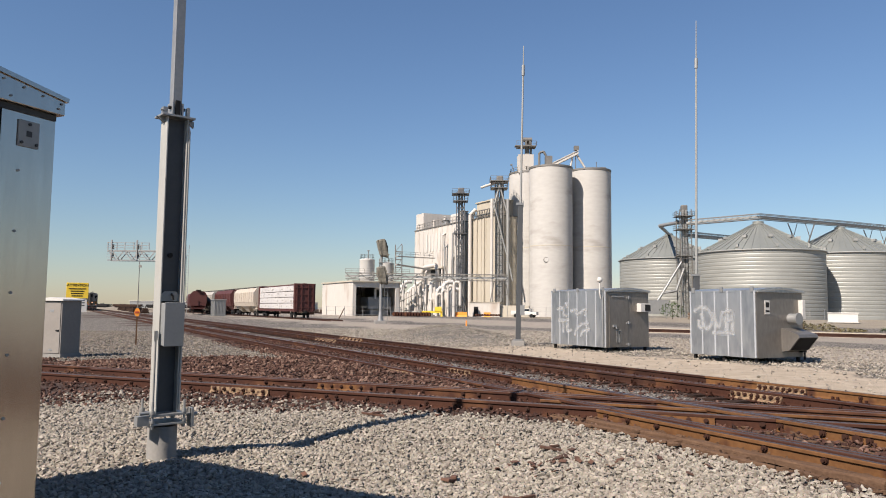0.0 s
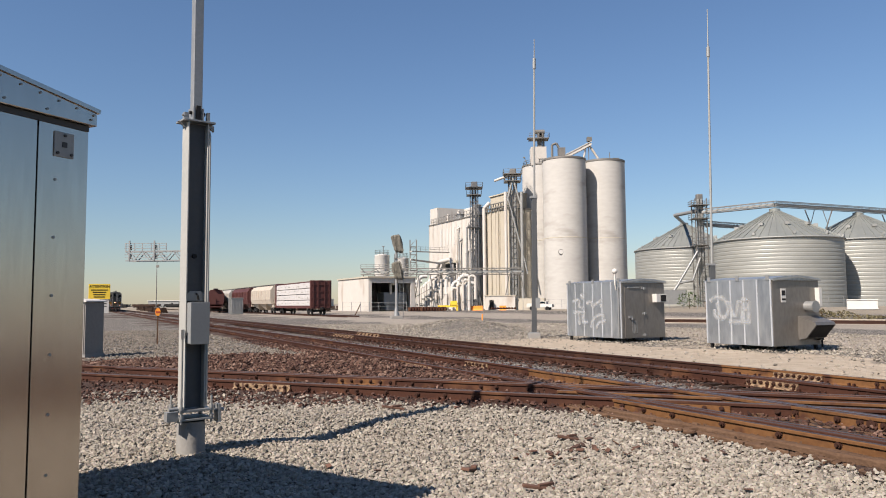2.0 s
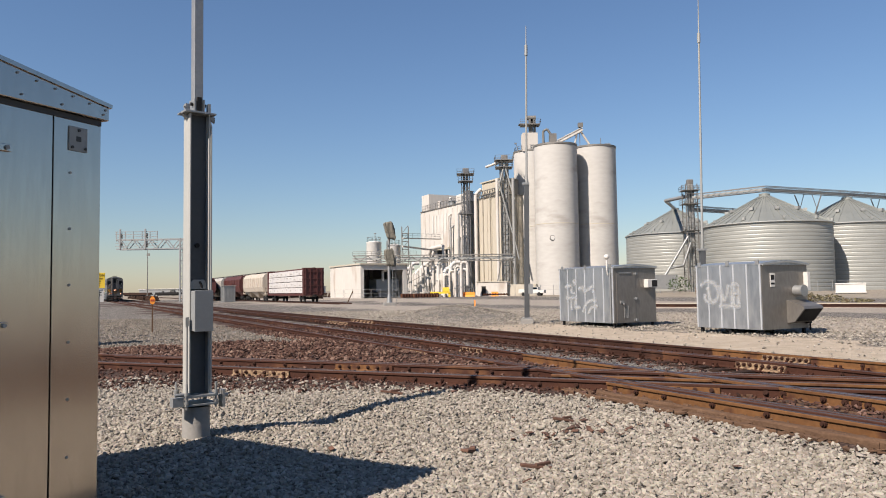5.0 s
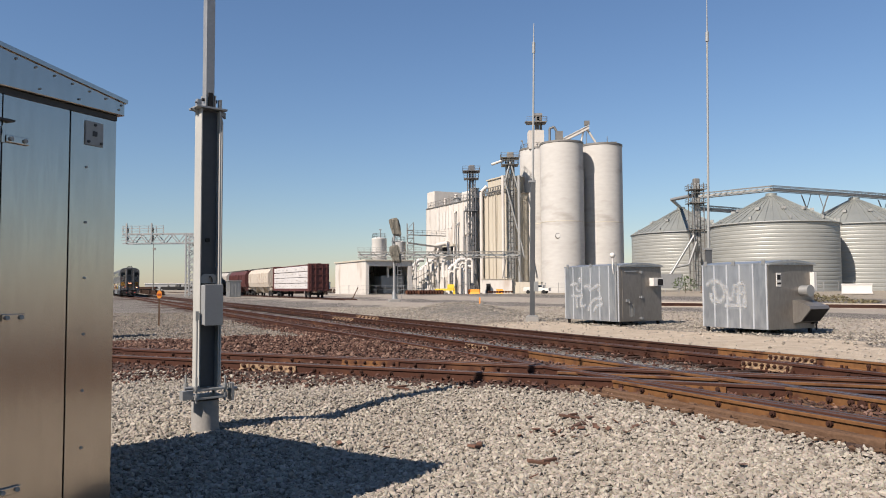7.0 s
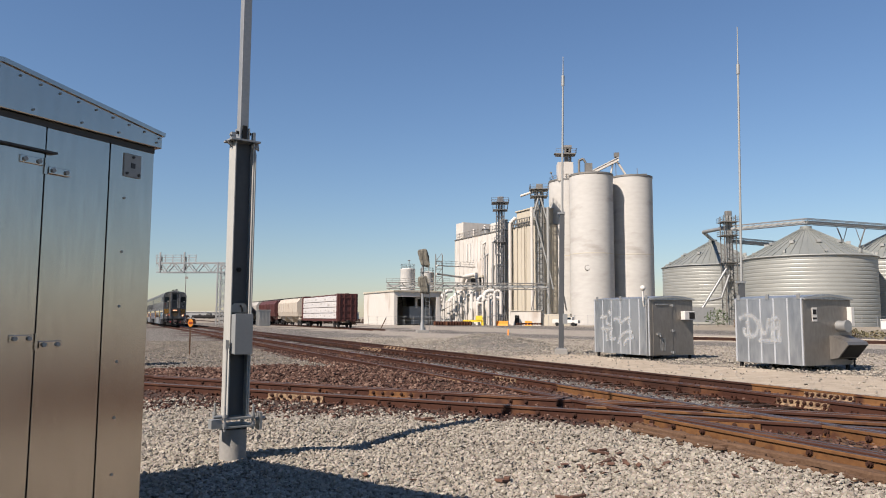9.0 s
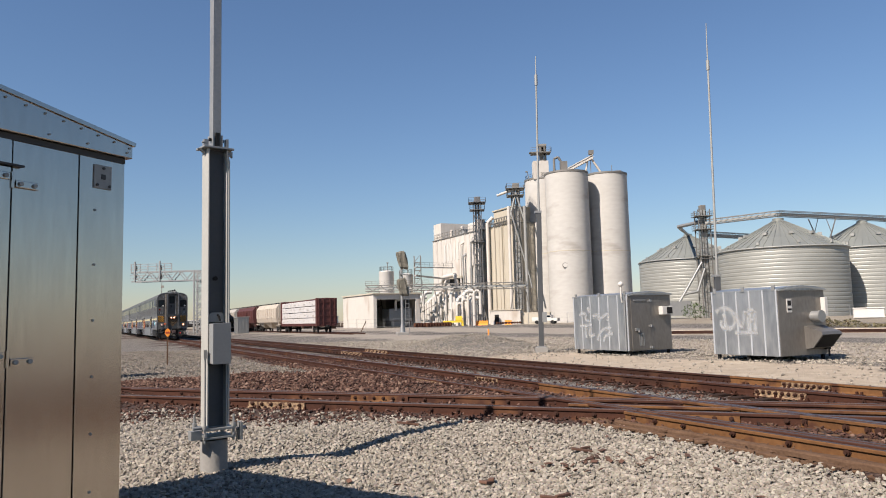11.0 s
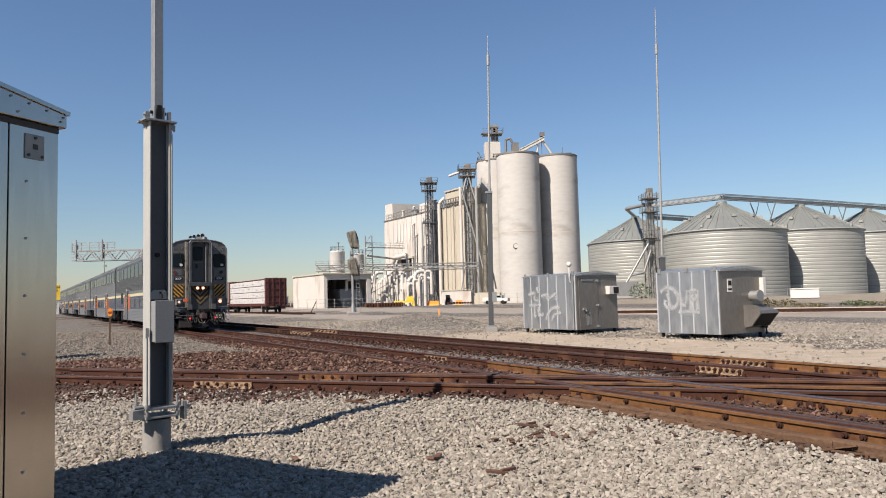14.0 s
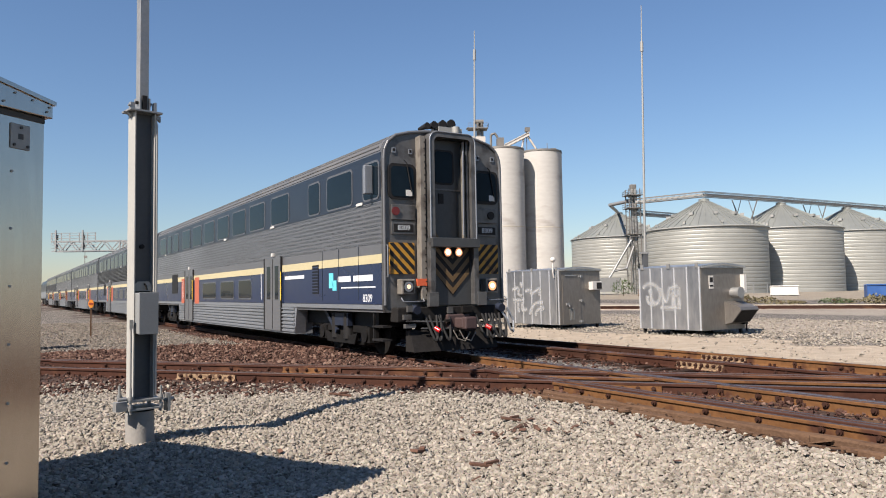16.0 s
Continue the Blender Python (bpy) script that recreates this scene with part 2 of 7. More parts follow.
# ---- ground: one sheet to the horizon ----
def smooth(a, b, x):
    t = min(max((x - a) / (b - a), 0.0), 1.0)
    return t * t * (3 - 2 * t)


def zones(x, y):
    """How much of brown ballast, sand, road and dry earth lies at a place, and its height."""
    o, q, s = x * ACROSS.x + y * ACROSS.y, x * N3.x + y * N3.y, x * ALONG.x + y * ALONG.y
    wob = noise.noise((x * 0.5, y * 0.5, 0)) * 0.5
    track3 = smooth(2.05, 1.25, abs(q - O3) + wob * 0.6) * smooth(17, 11, o)
    track2 = smooth(2.2, 1.1, abs(o - O2) + wob * 0.5)
    track1 = smooth(2.1, 1.2, abs(o - O1) + wob * 0.5) * 0.62
    wedge = smooth(12.0, 12.8, q) * smooth(7.8, 6.8, o) * smooth(26, 19, s + wob * 4)
    between = 0.3 * smooth(9, 9.6, o) * smooth(11, 10.4, o)
    right = smooth(-3, -7, s) * smooth(6.3, 7, o) * smooth(13.8, 12.8, o) * 0.8
    strip = smooth(16.2, 14.0, q + wob * 2.5) * smooth(11.0, 11.6, q) * smooth(7.6, 6.6, o) * 0.95
    s3 = x * D3.x + y * D3.y
    reach = min(max((s3 + 6.0) * 0.35, -1.7), 0.0)
    lip = smooth(9.2 + reach, 10.1 + reach * 0.6, q + wob * 1.6) * smooth(11.5, 11, q) * smooth(-4.5, -7.0, s3 + wob * 2)
    brown = max(lip, strip, track3, track2, track1, wedge, between, right)
    sand = smooth(13.0, 13.8, o + wob) * smooth(20.5, 18.0, o + wob * 4) * smooth(31, 24, s + wob * 4)
    road = smooth(21, 24, o + wob) * smooth(33, 29, o + wob * 2) + smooth(36, 40, o + wob) * smooth(60, 52, o)
    earth = smooth(42, 62, o + wob * 6) * smooth(30, 10, s) * 0.8 + smooth(60, 90, o) + smooth(140, 260, s)
    z = 0.03 * noise.noise((x * 0.7, y * 0.7, 3)) + 0.012 * noise.noise((x * 3, y * 3, 7))
    z *= 1 - smooth(60, 120, abs(x) + abs(y)) * 0.7
    z += wedge * (0.10 + 0.05 * noise.noise((x * 1.6, y * 1.6, 5)) + 0.04 * noise.noise((x * 5, y * 5, 9)))
    mound = math.exp(-((s - 37.5) / 4.6) ** 2 - ((o - 20.2) / 2.6) ** 2)
    z += 0.62 * mound * (1 + 0.25 * noise.noise((x, y, 2)))
    sand, road, earth = (v * (1 - min(1.6 * mound, 1)) for v in (sand, road, earth))
    z -= 0.20 * math.exp(-((x + 0.5) / 2.1) ** 2 - ((y - 7.1) / 1.7) ** 2)
    z -= 0.10 * math.exp(-((x + 1.85) / 0.75) ** 2 - ((y - 9.35) / 0.65) ** 2)
    z += 0.042 * max(track2, track3) - 0.01 * track1
    return min(brown, 1), min(sand, 1), min(road, 1), min(earth, 1), z


def ground_material():
    m = bpy.data.materials.new("yard_ground")
    m.use_nodes = True
    nt = m.node_tree
    N, L = nt.nodes, nt.links
    p = N["Principled BSDF"]
    p.inputs["Roughness"].default_value = 0.92
    p.inputs["Specular IOR Level"].default_value = 0.2
    g = N.new("ShaderNodeNewGeometry")

    def voro(scale):
        v = N.new("ShaderNodeTexVoronoi")
        v.inputs["Scale"].default_value = scale
        L.new(g.outputs["Position"], v.inputs["Vector"])
        return v

    def tex(scale, d=6):
        t = N.new("ShaderNodeTexNoise")
        t.inputs["Scale"].default_value, t.inputs["Detail"].default_value = scale, d
        L.new(g.outputs["Position"], t.inputs["Vector"])
        return t.outputs["Fac"]

    def ramp(fac, *stops):
        r = N.new("ShaderNodeValToRGB")
        for e in r.color_ramp.elements[1:-1]:
            r.color_ramp.elements.remove(e)
        for i, (pos, c) in enumerate(stops):
            e = r.color_ramp.elements[i] if i < 2 else r.color_ramp.elements.new(pos)
            e.position, e.color = pos, (*c, 1)
        L.new(fac, r.inputs[0])
        return r.outputs[0]

    def mix(fac, a, b, kind="MIX"):
        x = N.new("ShaderNodeMix")
        x.data_type, x.blend_type = "RGBA", kind
        if isinstance(fac, float):
            x.inputs["Factor"].default_value = fac
        else:
            L.new(fac, x.inputs["Factor"])
        L.new(a, x.inputs["A"]), L.new(b, x.inputs["B"])
        return x.outputs["Result"]

    v1, v2 = voro(21.0), voro(11.0)
    sep = N.new("ShaderNodeSeparateColor")
    L.new(v1.outputs["Color"], sep.inputs[0])
    stone = sep.outputs["Red"]
    light = ramp(stone, (0.0, (0.15, 0.138, 0.122)), (1.0, (0.38, 0.36, 0.325)), (0.5, (0.265, 0.25, 0.225)))
    light = mix(0.6, light, ramp(tex(5.0, 9), (0.36, (0.45, 0.44, 0.42)), (0.62, (1.0, 1.0, 1.0))), "MULTIPLY")
    light = mix(0.3, light, ramp(tex(0.6), (0.3, (0.1985, 0.167, 0.1361)), (0.7, (0.3366, 0.3048, 0.2641))))
    brown = ramp(stone, (0.0, (0.02, 0.0125, 0.0095)), (1.0, (0.088, 0.062, 0.049)), (0.5, (0.043, 0.027, 0.021)))
    brown = mix(0.45, brown, ramp(tex(1.3), (0.3, (0.03828, 0.02297, 0.0181)), (0.7, (0.087, 0.05707, 0.04454))))
    sand = ramp(tex(2.2, 10), (0.3, (0.28, 0.228, 0.165)), (0.7, (0.40, 0.338, 0.26)))
    road = ramp(tex(1.1, 10), (0.3, (0.2158, 0.1796, 0.1401)), (0.7, (0.3193, 0.2756, 0.2241)))
    earth = ramp(tex(0.25, 10), (0.3, (0.181, 0.1496, 0.1044)), (0.7, (0.2645, 0.2297, 0.174)))
    sand, road, earth = mix(0.2, sand, light), mix(0.55, road, light), mix(0.3, earth, light)
    # shade between stones painted in: colour darkens away from each cell's centre
    gap = N.new("ShaderNodeMapRange")
    gap.inputs["From Min"].default_value, gap.inputs["From Max"].default_value = 0.35, 0.62
    L.new(v1.outputs["Distance"], gap.inputs["Value"])
    gap_shade = N.new("ShaderNodeRGB")
    gap_shade.outputs[0].default_value = (0.055, 0.048, 0.042, 1)
    col = mix(gap.outputs[0], light, gap_shade.outputs[0])
    edge = tex(3.0, 8)
    for name, c in (("brown", brown), ("sand", sand), ("road", road), ("earth", earth)):
        at = N.new("ShaderNodeAttribute")
        at.attribute_name = name
        add = N.new("ShaderNodeMath")
        add.operation = "ADD"
        L.new(at.outputs["Fac"], add.inputs[0]), L.new(edge, add.inputs[1])
        r = N.new("ShaderNodeMapRange")
        r.inputs["From Min"].default_value, r.inputs["From Max"].default_value = 0.82, 1.18
        L.new(add.outputs[0], r.inputs["Value"])
        col = mix(r.outputs[0], col, c)
    L.new(col, p.inputs["Base Color"])
    b = N.new("ShaderNodeBump")
    b.inputs["Strength"].default_value, b.inputs["Distance"].default_value = 0.9, 0.03
    L.new(v1.outputs["Distance"], b.inputs["Height"])
    b.invert = True
    L.new(b.outputs[0], p.inputs["Normal"])
    return m


def lines(near_lo, near_hi, step, far_lo, far_hi):
    xs = list(np.arange(near_lo, near_hi + 1e-6, step))
    for sign, edge, end in ((1, near_hi, far_hi), (-1, near_lo, far_lo)):
        d, x = step, edge
        while (x < end) if sign > 0 else (x > end):
            d *= 1.22
            x += sign * d
            xs.append(x)
    return sorted(xs)


xs, ys = lines(-13, 15, 0.17, -2600, 2600), lines(3, 27, 0.17, -300, 3200)
verts, attrs = [], []
for y in ys:
    for x in xs:
        *w, z = zones(x, y)
        verts.append((x, y, z))
        attrs.append(w)
nx = len(xs)
me = bpy.data.meshes.new("ground")
me.from_pydata(verts, [], [(j * nx + i, j * nx + i + 1, (j + 1) * nx + i + 1, (j + 1) * nx + i) for j in range(len(ys) - 1) for i in range(nx - 1)])
for k, name in enumerate(("brown", "sand", "road", "earth")):
    me.attributes.new(name, "FLOAT", "POINT").data.foreach_set("value", [w[k] for w in attrs])
me.polygons.foreach_set("use_smooth", [True] * len(me.polygons))
me.materials.append(ground_material())
tagged(new("ground", me), "pale gravel, brown ballast and tan dirt of a rail yard", "ground", kind="structure")


def stones(name, label, count, region, size, colours, seed, sink=0.3, coarse=False):
    """A scatter of small broken stones in one mesh."""
    rng = np.random.default_rng(seed)
    g = (1 + 5 ** 0.5) / 2
    ico = np.array([(-1, g, 0), (1, g, 0), (-1, -g, 0), (1, -g, 0), (0, -1, g), (0, 1, g), (0, -1, -g), (0, 1, -g), (g, 0, -1), (g, 0, 1), (-g, 0, -1), (-g, 0, 1)]) / 1.9
    tri = np.array([(0, 11, 5), (0, 5, 1), (0, 1, 7), (0, 7, 10), (0, 10, 11), (1, 5, 9), (5, 11, 4), (11, 10, 2), (10, 7, 6), (7, 1, 8), (3, 9, 4), (3, 4, 2), (3, 2, 6), (3, 6, 8), (3, 8, 9), (4, 9, 5), (2, 4, 11), (6, 2, 10), (8, 6, 7), (9, 8, 1)])
    if coarse:
        ico = np.array([(1, 0, 0), (-1, 0, 0), (0, 1, 0), (0, -1, 0), (0, 0, 1), (0, 0, -1)]) * 1.15
        tri = np.array([(0, 2, 4), (2, 1, 4), (1, 3, 4), (3, 0, 4), (2, 0, 5), (1, 2, 5), (3, 1, 5), (0, 3, 5)])
    nv, nf = len(ico), len(tri)
    pts = []
    x0, x1, y0, y1 = region[:4]
    while len(pts) < count:
        x, y = rng.uniform(x0, x1), rng.uniform(y0, y1)
        if region[4](x, y) > rng.random():
            pts.append((x, y, zones(x, y)[4]))
    pts = np.array(pts)
    n = len(pts)
    r = rng.uniform(size[0], size[1], n)
    sc = rng.uniform(0.5, 1.45, (n, 1, 3)) * r[:, None, None]
    sc[:, :, 2] *= 0.75
    v = ico[None] * sc + rng.normal(0, 0.25, (n, nv, 3)) * r[:, None, None]
    a = rng.uniform(0, 6.28, n)
    ca, sa = np.cos(a), np.sin(a)
    v = np.stack([v[..., 0] * ca[:, None] - v[..., 1] * sa[:, None], v[..., 0] * sa[:, None] + v[..., 1] * ca[:, None], v[..., 2]], -1)
    v += pts[:, None]
    v[..., 2] += (r * (0.4 - sink + rng.uniform(0, 1.1, n)))[:, None]
    f = tri[None] + (np.arange(n) * nv)[:, None, None]
    me = bpy.data.meshes.new(name)
    me.vertices.add(n * nv)
    me.vertices.foreach_set("co", v.astype(np.float32).ravel())
    me.loops.add(n * nf * 3)
    me.loops.foreach_set("vertex_index", f.astype(np.int32).ravel())
    me.polygons.add(n * nf)
    me.polygons.foreach_set("loop_start", np.arange(0, n * nf * 3, 3, dtype=np.int32))
    me.polygons.foreach_set("use_smooth", np.zeros(n * nf, dtype=bool))
    me.update(calc_edges=True)
    m = bpy.data.materials.new(name)
    m.use_nodes = True
    N, L = m.node_tree.nodes, m.node_tree.links
    p = N["Principled BSDF"]
    p.inputs["Roughness"].default_value, p.inputs["Specular IOR Level"].default_value = 0.85, 0.25
    gg, rp, tx, mx = N.new("ShaderNodeNewGeometry"), N.new("ShaderNodeValToRGB"), N.new("ShaderNodeTexNoise"), N.new("ShaderNodeMix")
    for i, (pos, c) in enumerate(colours):
        e = rp.color_ramp.elements[i] if i < 2 else rp.color_ramp.elements.new(pos)
        e.position, e.color = pos, (*c, 1)
    L.new(gg.outputs["Random Per Island"], rp.inputs[0])
    tx.inputs["Scale"].default_value = 60
    L.new(gg.outputs["Position"], tx.inputs["Vector"])
    mx.data_type, mx.blend_type = "RGBA", "MULTIPLY"
    mx.inputs["Factor"].default_value = 0.35
    L.new(rp.outputs[0], mx.inputs["A"]), L.new(tx.outputs["Color"], mx.inputs["B"])
    L.new(mx.outputs["Result"], p.inputs["Base Color"])
    me.materials.append(m)
    return tagged(new(name, me), label, "gravel", kind="stuff")


PALE = ((0.0, (0.147, 0.128, 0.102)), (1.0, (0.378, 0.342, 0.286)), (0.12, (0.226, 0.201, 0.165)), (0.6, (0.289, 0.259, 0.215)))
GREYS = ((0.0, (0.0936, 0.079, 0.0636)), (1.0, (0.302, 0.262, 0.215)), (0.12, (0.154, 0.132, 0.107)), (0.6, (0.218, 0.19, 0.155)))
BROWNS = ((0.0, (0.0263, 0.012, 0.00823)), (1.0, (0.207, 0.132, 0.101)), (0.35, (0.0583, 0.0272, 0.0195)), (0.75, (0.103, 0.0536, 0.0382)))
CLODS = ((0.0, (0.0399, 0.0195, 0.0136)), (1.0, (0.24, 0.161, 0.122)), (0.35, (0.0799, 0.0419, 0.0292)), (0.75, (0.129, 0.0733, 0.0523)))


def oq(x, y):
    return x * ACROSS.x + y * ACROSS.y, x * N3.x + y * N3.y, x * ALONG.x + y * ALONG.y


def in_view(x, y):
    return abs(x) < 0.68 * y + 0.8


def near_side(x, y):
    o, q, s = oq(x, y)
    return (q < 10.32 + 0.25 * noise.noise((x * 2, y * 2, 1)) and o < 6.5 + 0.12 * noise.noise((x * 3, y * 3, 4)) and in_view(x, y)) * (1.0 if y < 9 else 0.6) * (1 - 0.9 * zones(x, y)[0])


def brown_side(x, y):
    o, q, s = oq(x, y)
    return in_view(x, y) * zones(x, y)[0] * (o < 13.3) * (o > 7.1 or q > 10.2 or s > 9)


def wedge_pale(x, y):
    o, q, s = oq(x, y)
    return in_view(x, y) and q > 12.6 and o < 6.6 and zones(x, y)[0] < 0.5


def clods(x, y):
    o, q, s = oq(x, y)
    return in_view(x, y) and q > 12.5 and o < 6.9 and zones(x, y)[0] > 0.5


def far_pale(x, y):
    o, q, s = oq(x, y)
    return in_view(x, y) and 13.1 < o < 32 and (1 - 0.95 * zones(x, y)[1]) * (1 - 0.6 * zones(x, y)[2])


stones("near_gravel", "pale grey crushed stone ballast", 84000, (-7, 7.5, 3.8, 13.6, near_side), (0.012, 0.029), PALE, 1)
stones("track_ballast", "rust-stained brown ballast between the rails", 24000, (-22, 14, 5, 34, brown_side), (0.014, 0.036), BROWNS, 2)
stones("wedge_gravel", "grey gravel between converging tracks", 24000, (-30, 2, 14, 46, wedge_pale), (0.014, 0.034), GREYS, 3, coarse=True)
stones("verge_gravel", "grey gravel bank beyond the tracks", 34000, (-14, 26, 14, 56, far_pale), (0.016, 0.042), PALE, 4, coarse=True)
stones("dirt_clods", "lumpy brown earth and clods beside the tracks", 11000, (-14, 4, 11, 28, clods), (0.014, 0.045), CLODS, 5)

# ---- tracks ----
RAIL = [(-0.07, 0.0), (0.07, 0.0), (0.07, 0.012), (0.012, 0.03), (0.012, 0.125), (0.036, 0.135), (0.036, 0.165), (0.028, 0.172),
        (-0.028, 0.172), (-0.036, 0.165), (-0.036, 0.135), (-0.012, 0.125), (-0.012, 0.03), (-0.07, 0.012)]
ZB = 0.03


def place2(o, s, z=0.0):
    return ACROSS * o + ALONG * s + Vector((0, 0, z))


def place3(q, s, z=0.0):
    return N3 * q + D3 * s + Vector((0, 0, z))


def rail(parent, place, off, s0, s1, body, head, name="rail", drop=0.0):
    g = Geo()
    g.prism(RAIL, place(off, s0, ZB - drop), place(off, s1, ZB - drop))
    ob = part(name, g, body, parent)
    cap = Geo().prism([(-0.027, 0.0), (0.027, 0.0), (0.024, 0.0035), (-0.024, 0.0035)], place(off, s0, ZB + 0.1721 - drop), place(off, s1, ZB + 0.1721 - drop))
    part("rail_head", cap, head, ob)
    return ob


def tie_mesh():
    g = Geo().box((0, 0, 0), (2.6, 0.22, 0.16))
    for x in (-1.12, 1.12):
        g.box((x, 0, 0.078), (0.16, 0.2, 0.012))
    me = g.mesh("tie")
    me.materials.append(TIE)
    return me


TIE_ME = tie_mesh()


def ties(parent, place, centre, direction, s0, s1, step, skip=lambda p: False):
    s = s0
    while s < s1:
        p = place(centre, s + random.uniform(-0.03, 0.03), -0.052 + random.uniform(-0.012, 0.008))
        if not skip(p):
            ob = part("tie", TIE_ME, TIE, parent)
            ob.matrix_world = Matrix.Translation(p) @ Matrix.Rotation(math.atan2(direction.y, direction.x) + math.pi / 2 + random.uniform(-0.02, 0.02), 4, "Z")
        s += step


def fastenings(parent, place, offs, direction, s0, s1, step):
    """Tie plates with spike heads on both sides of each rail."""
    g = Geo()
    a = math.atan2(direction.y, direction.x)
    for off in offs:
        s = s0
        while s < s1:
            m = Matrix.Translation(place(off, s + random.uniform(-0.03, 0.03), 0.034)) @ Matrix.Rotation(a + random.uniform(-0.06, 0.06), 4, "Z")
            g.box(None, (0.19, 0.36, 0.022), m=m)
            for y in (-0.1, 0.1):
                for x in (-0.055, 0.055):
                    g.box(None, (0.035, 0.045, 0.06), m=m @ Matrix.Translation((x, y + random.uniform(-0.01, 0.01), 0.03)))
            s += step
    return tagged(part("tie_plates", g, RUST, parent), kind="stuff")


def bolt_mesh():
    g = Geo().tube((0, 0, 0), (0, -0.008, 0), 0.036, 10).tube((0, -0.008, 0), (0, -0.032, 0), 0.03, 6).tube((0, -0.032, 0), (0, -0.06, 0), 0.016, 8)
    me = g.mesh("bolt")
    me.materials.append(RAIL_BROWN)
    return me


BOLT_ME = bolt_mesh()


def joint_bar(parent, place, off, s, length, side, mat=None, bolts=6):
    """A splice bar bolted to one side of a rail."""
    mat = mat or OCHRE
    a, b = place(off, s - length / 2, ZB + 0.04), place(off, s + length / 2, ZB + 0.04)
    g = Geo().prism([(0.012 * side, 0.0), (0.045 * side, 0.005), (0.045 * side, 0.085), (0.012 * side, 0.095)], a, b)
    g.prism([(0.07 * side, -0.03), (0.11 * side, -0.035), (0.11 * side, -0.02), (0.05 * side, 0.01)], a, b)
    bar = part("joint_bar", g, mat, parent, fix=True)
    d = (b - a).normalized()
    out = d.cross(Vector((0, 0, 1))) * side
    for i in range(bolts):
        p = a + (b - a) * ((i + 0.5) / bolts) + out * 0.045 + Vector((0, 0, 0.05))
        bo = part("bolt", BOLT_ME, RUST, bar)
        bo.matrix_world = Matrix.Translation(p) @ Matrix.Rotation(math.atan2(out.y, out.x) + math.pi / 2, 4, "Z")
    return bar


def blocks(parent, place, off, positions, side, big=1.0):
    """Spacer bolts through the webs of the crossing rails."""
    for s in positions:
        d = (place(off, s + 1) - place(off, s)).normalized()
        out = d.cross(Vector((0, 0, 1))) * side
        p = place(off, s, ZB + 0.085) + out * 0.012
        bo = part("bolt", BOLT_ME, RUST, parent)
        bo.matrix_world = Matrix.Translation(p) @ Matrix.Rotation(math.atan2(out.y, out.x) + math.pi / 2, 4, "Z") @ Matrix.Rotation(s * 7.0, 4, "Y") @ Matrix.Diagonal((1.2 * big, 0.9, 1.2 * big, 1))


HALF = 0.7525
track_far = tagged(new("railway_track"), "straight rusty main track on brown ballast", "railway track", "main tracks", "structure")
for off in (O1 - HALF, O1 + HALF):
    rail(track_far, place2, off, -45, 11.5, RUST_LIGHT if off > O1 else RUST, RAIL_TOP)
    rail(track_far, place2, off, 11.503, 420, RAIL_BROWN, RAIL_TOP)
ties(track_far, place2, O1, ALONG, -6, 62, 0.52)
for off, s in ((O1 - HALF, 9.0), (O1 + HALF, 9.6)):
    joint_bar(track_far, place2, off, s, 1.1, -1, OCHRE, 8)
    joint_bar(track_far, place2, off, s + 24, 3.0, -1, OCHRE, 6)
rail(track_far, place2, O1 - HALF + 0.17, 8, 22, RUST, RAIL_TOP, "guard_rail")
track_mid = tagged(new("railway_track"), "main track with polished rail tops, crossed by another", "railway track", "main tracks", "structure")
for off in (O2 - HALF, O2 + HALF):
    rail(track_mid, place2, off, -45, 420, RUST, RAIL_SHINE if off > O2 else RAIL_TOP)
for off, sgn in ((O2 - HALF, 1), (O2 + HALF, -1)):
    rail(track_mid, place2, off + sgn * 0.12, 2.0, 13.0, RUST if sgn > 0 else RUST_LIGHT, RAIL_TOP, "guard_rail")
    rail(track_mid, place2, off - sgn * 0.15, 3.4, 8.4, RUST_LIGHT, RAIL_TOP, "guard_rail", 0.012)
ties(track_mid, place2, O2, ALONG, -6, 60, 0.52)
joint_bar(track_mid, place2, O2 - HALF, 15.8, 1.7, -1, OCHRE, 6)
joint_bar(track_mid, place2, O2 + HALF, 15.5, 1.1, -1, OCHRE, 6)
blocks(track_mid, place2, O2 - HALF - 0.15, [8.2, 7.75, 7.2, 6.36, 5.55, 4.83, 4.09, 3.90, 3.5], -1)
blocks(track_mid, place2, O2 - HALF, [9.6, 9.1, 8.75, 2.9, 2.4, 1.5], -1)
blocks(track_mid, place2, O2 + HALF - 0.12, [9.9, 9.75, 9.2, 8.2, 6.9, 6.5, 5.9, 5.6, 5.3, 4.95, 4.35, 3.7, 3.0, 2.4], -1, 1.15)
blocks(track_mid, place2, O2 + HALF - 0.12, [5.45], -1, 1.7)
blocks(track_far, place2, O1 - HALF, [7.4, 7.2, 5.2, 5.0, 12.2], -1)
blocks(track_far, place2, O1 + HALF, [8.0, 7.1, 6.9, 4.0], -1)
cross = tagged(new("railway_track"), "rust-brown crossing track with bolted guard rails", "railway track", "", "structure")
for off, mat in ((O3 - HALF, RUST), (O3 + HALF, RUST)):
    rail(cross, place3, off, -40, 22, mat, RAIL_TOP)
for off, sgn in ((O3 - HALF, 1), (O3 + HALF, -1)):
    rail(cross, place3, off + sgn * 0.13, -14, 3.2, RUST, RAIL_TOP, "guard_rail", 0.01)
rail(cross, place3, O3, -3.2, 8, RUST_LIGHT, RAIL_TOP, "guard_rail", 0.02)
ties(cross, place3, O3, D3, -26, 9, 0.52)
joint_bar(cross, place3, O3 - HALF, -8.65, 1.3, 1, OCHRE, 6)
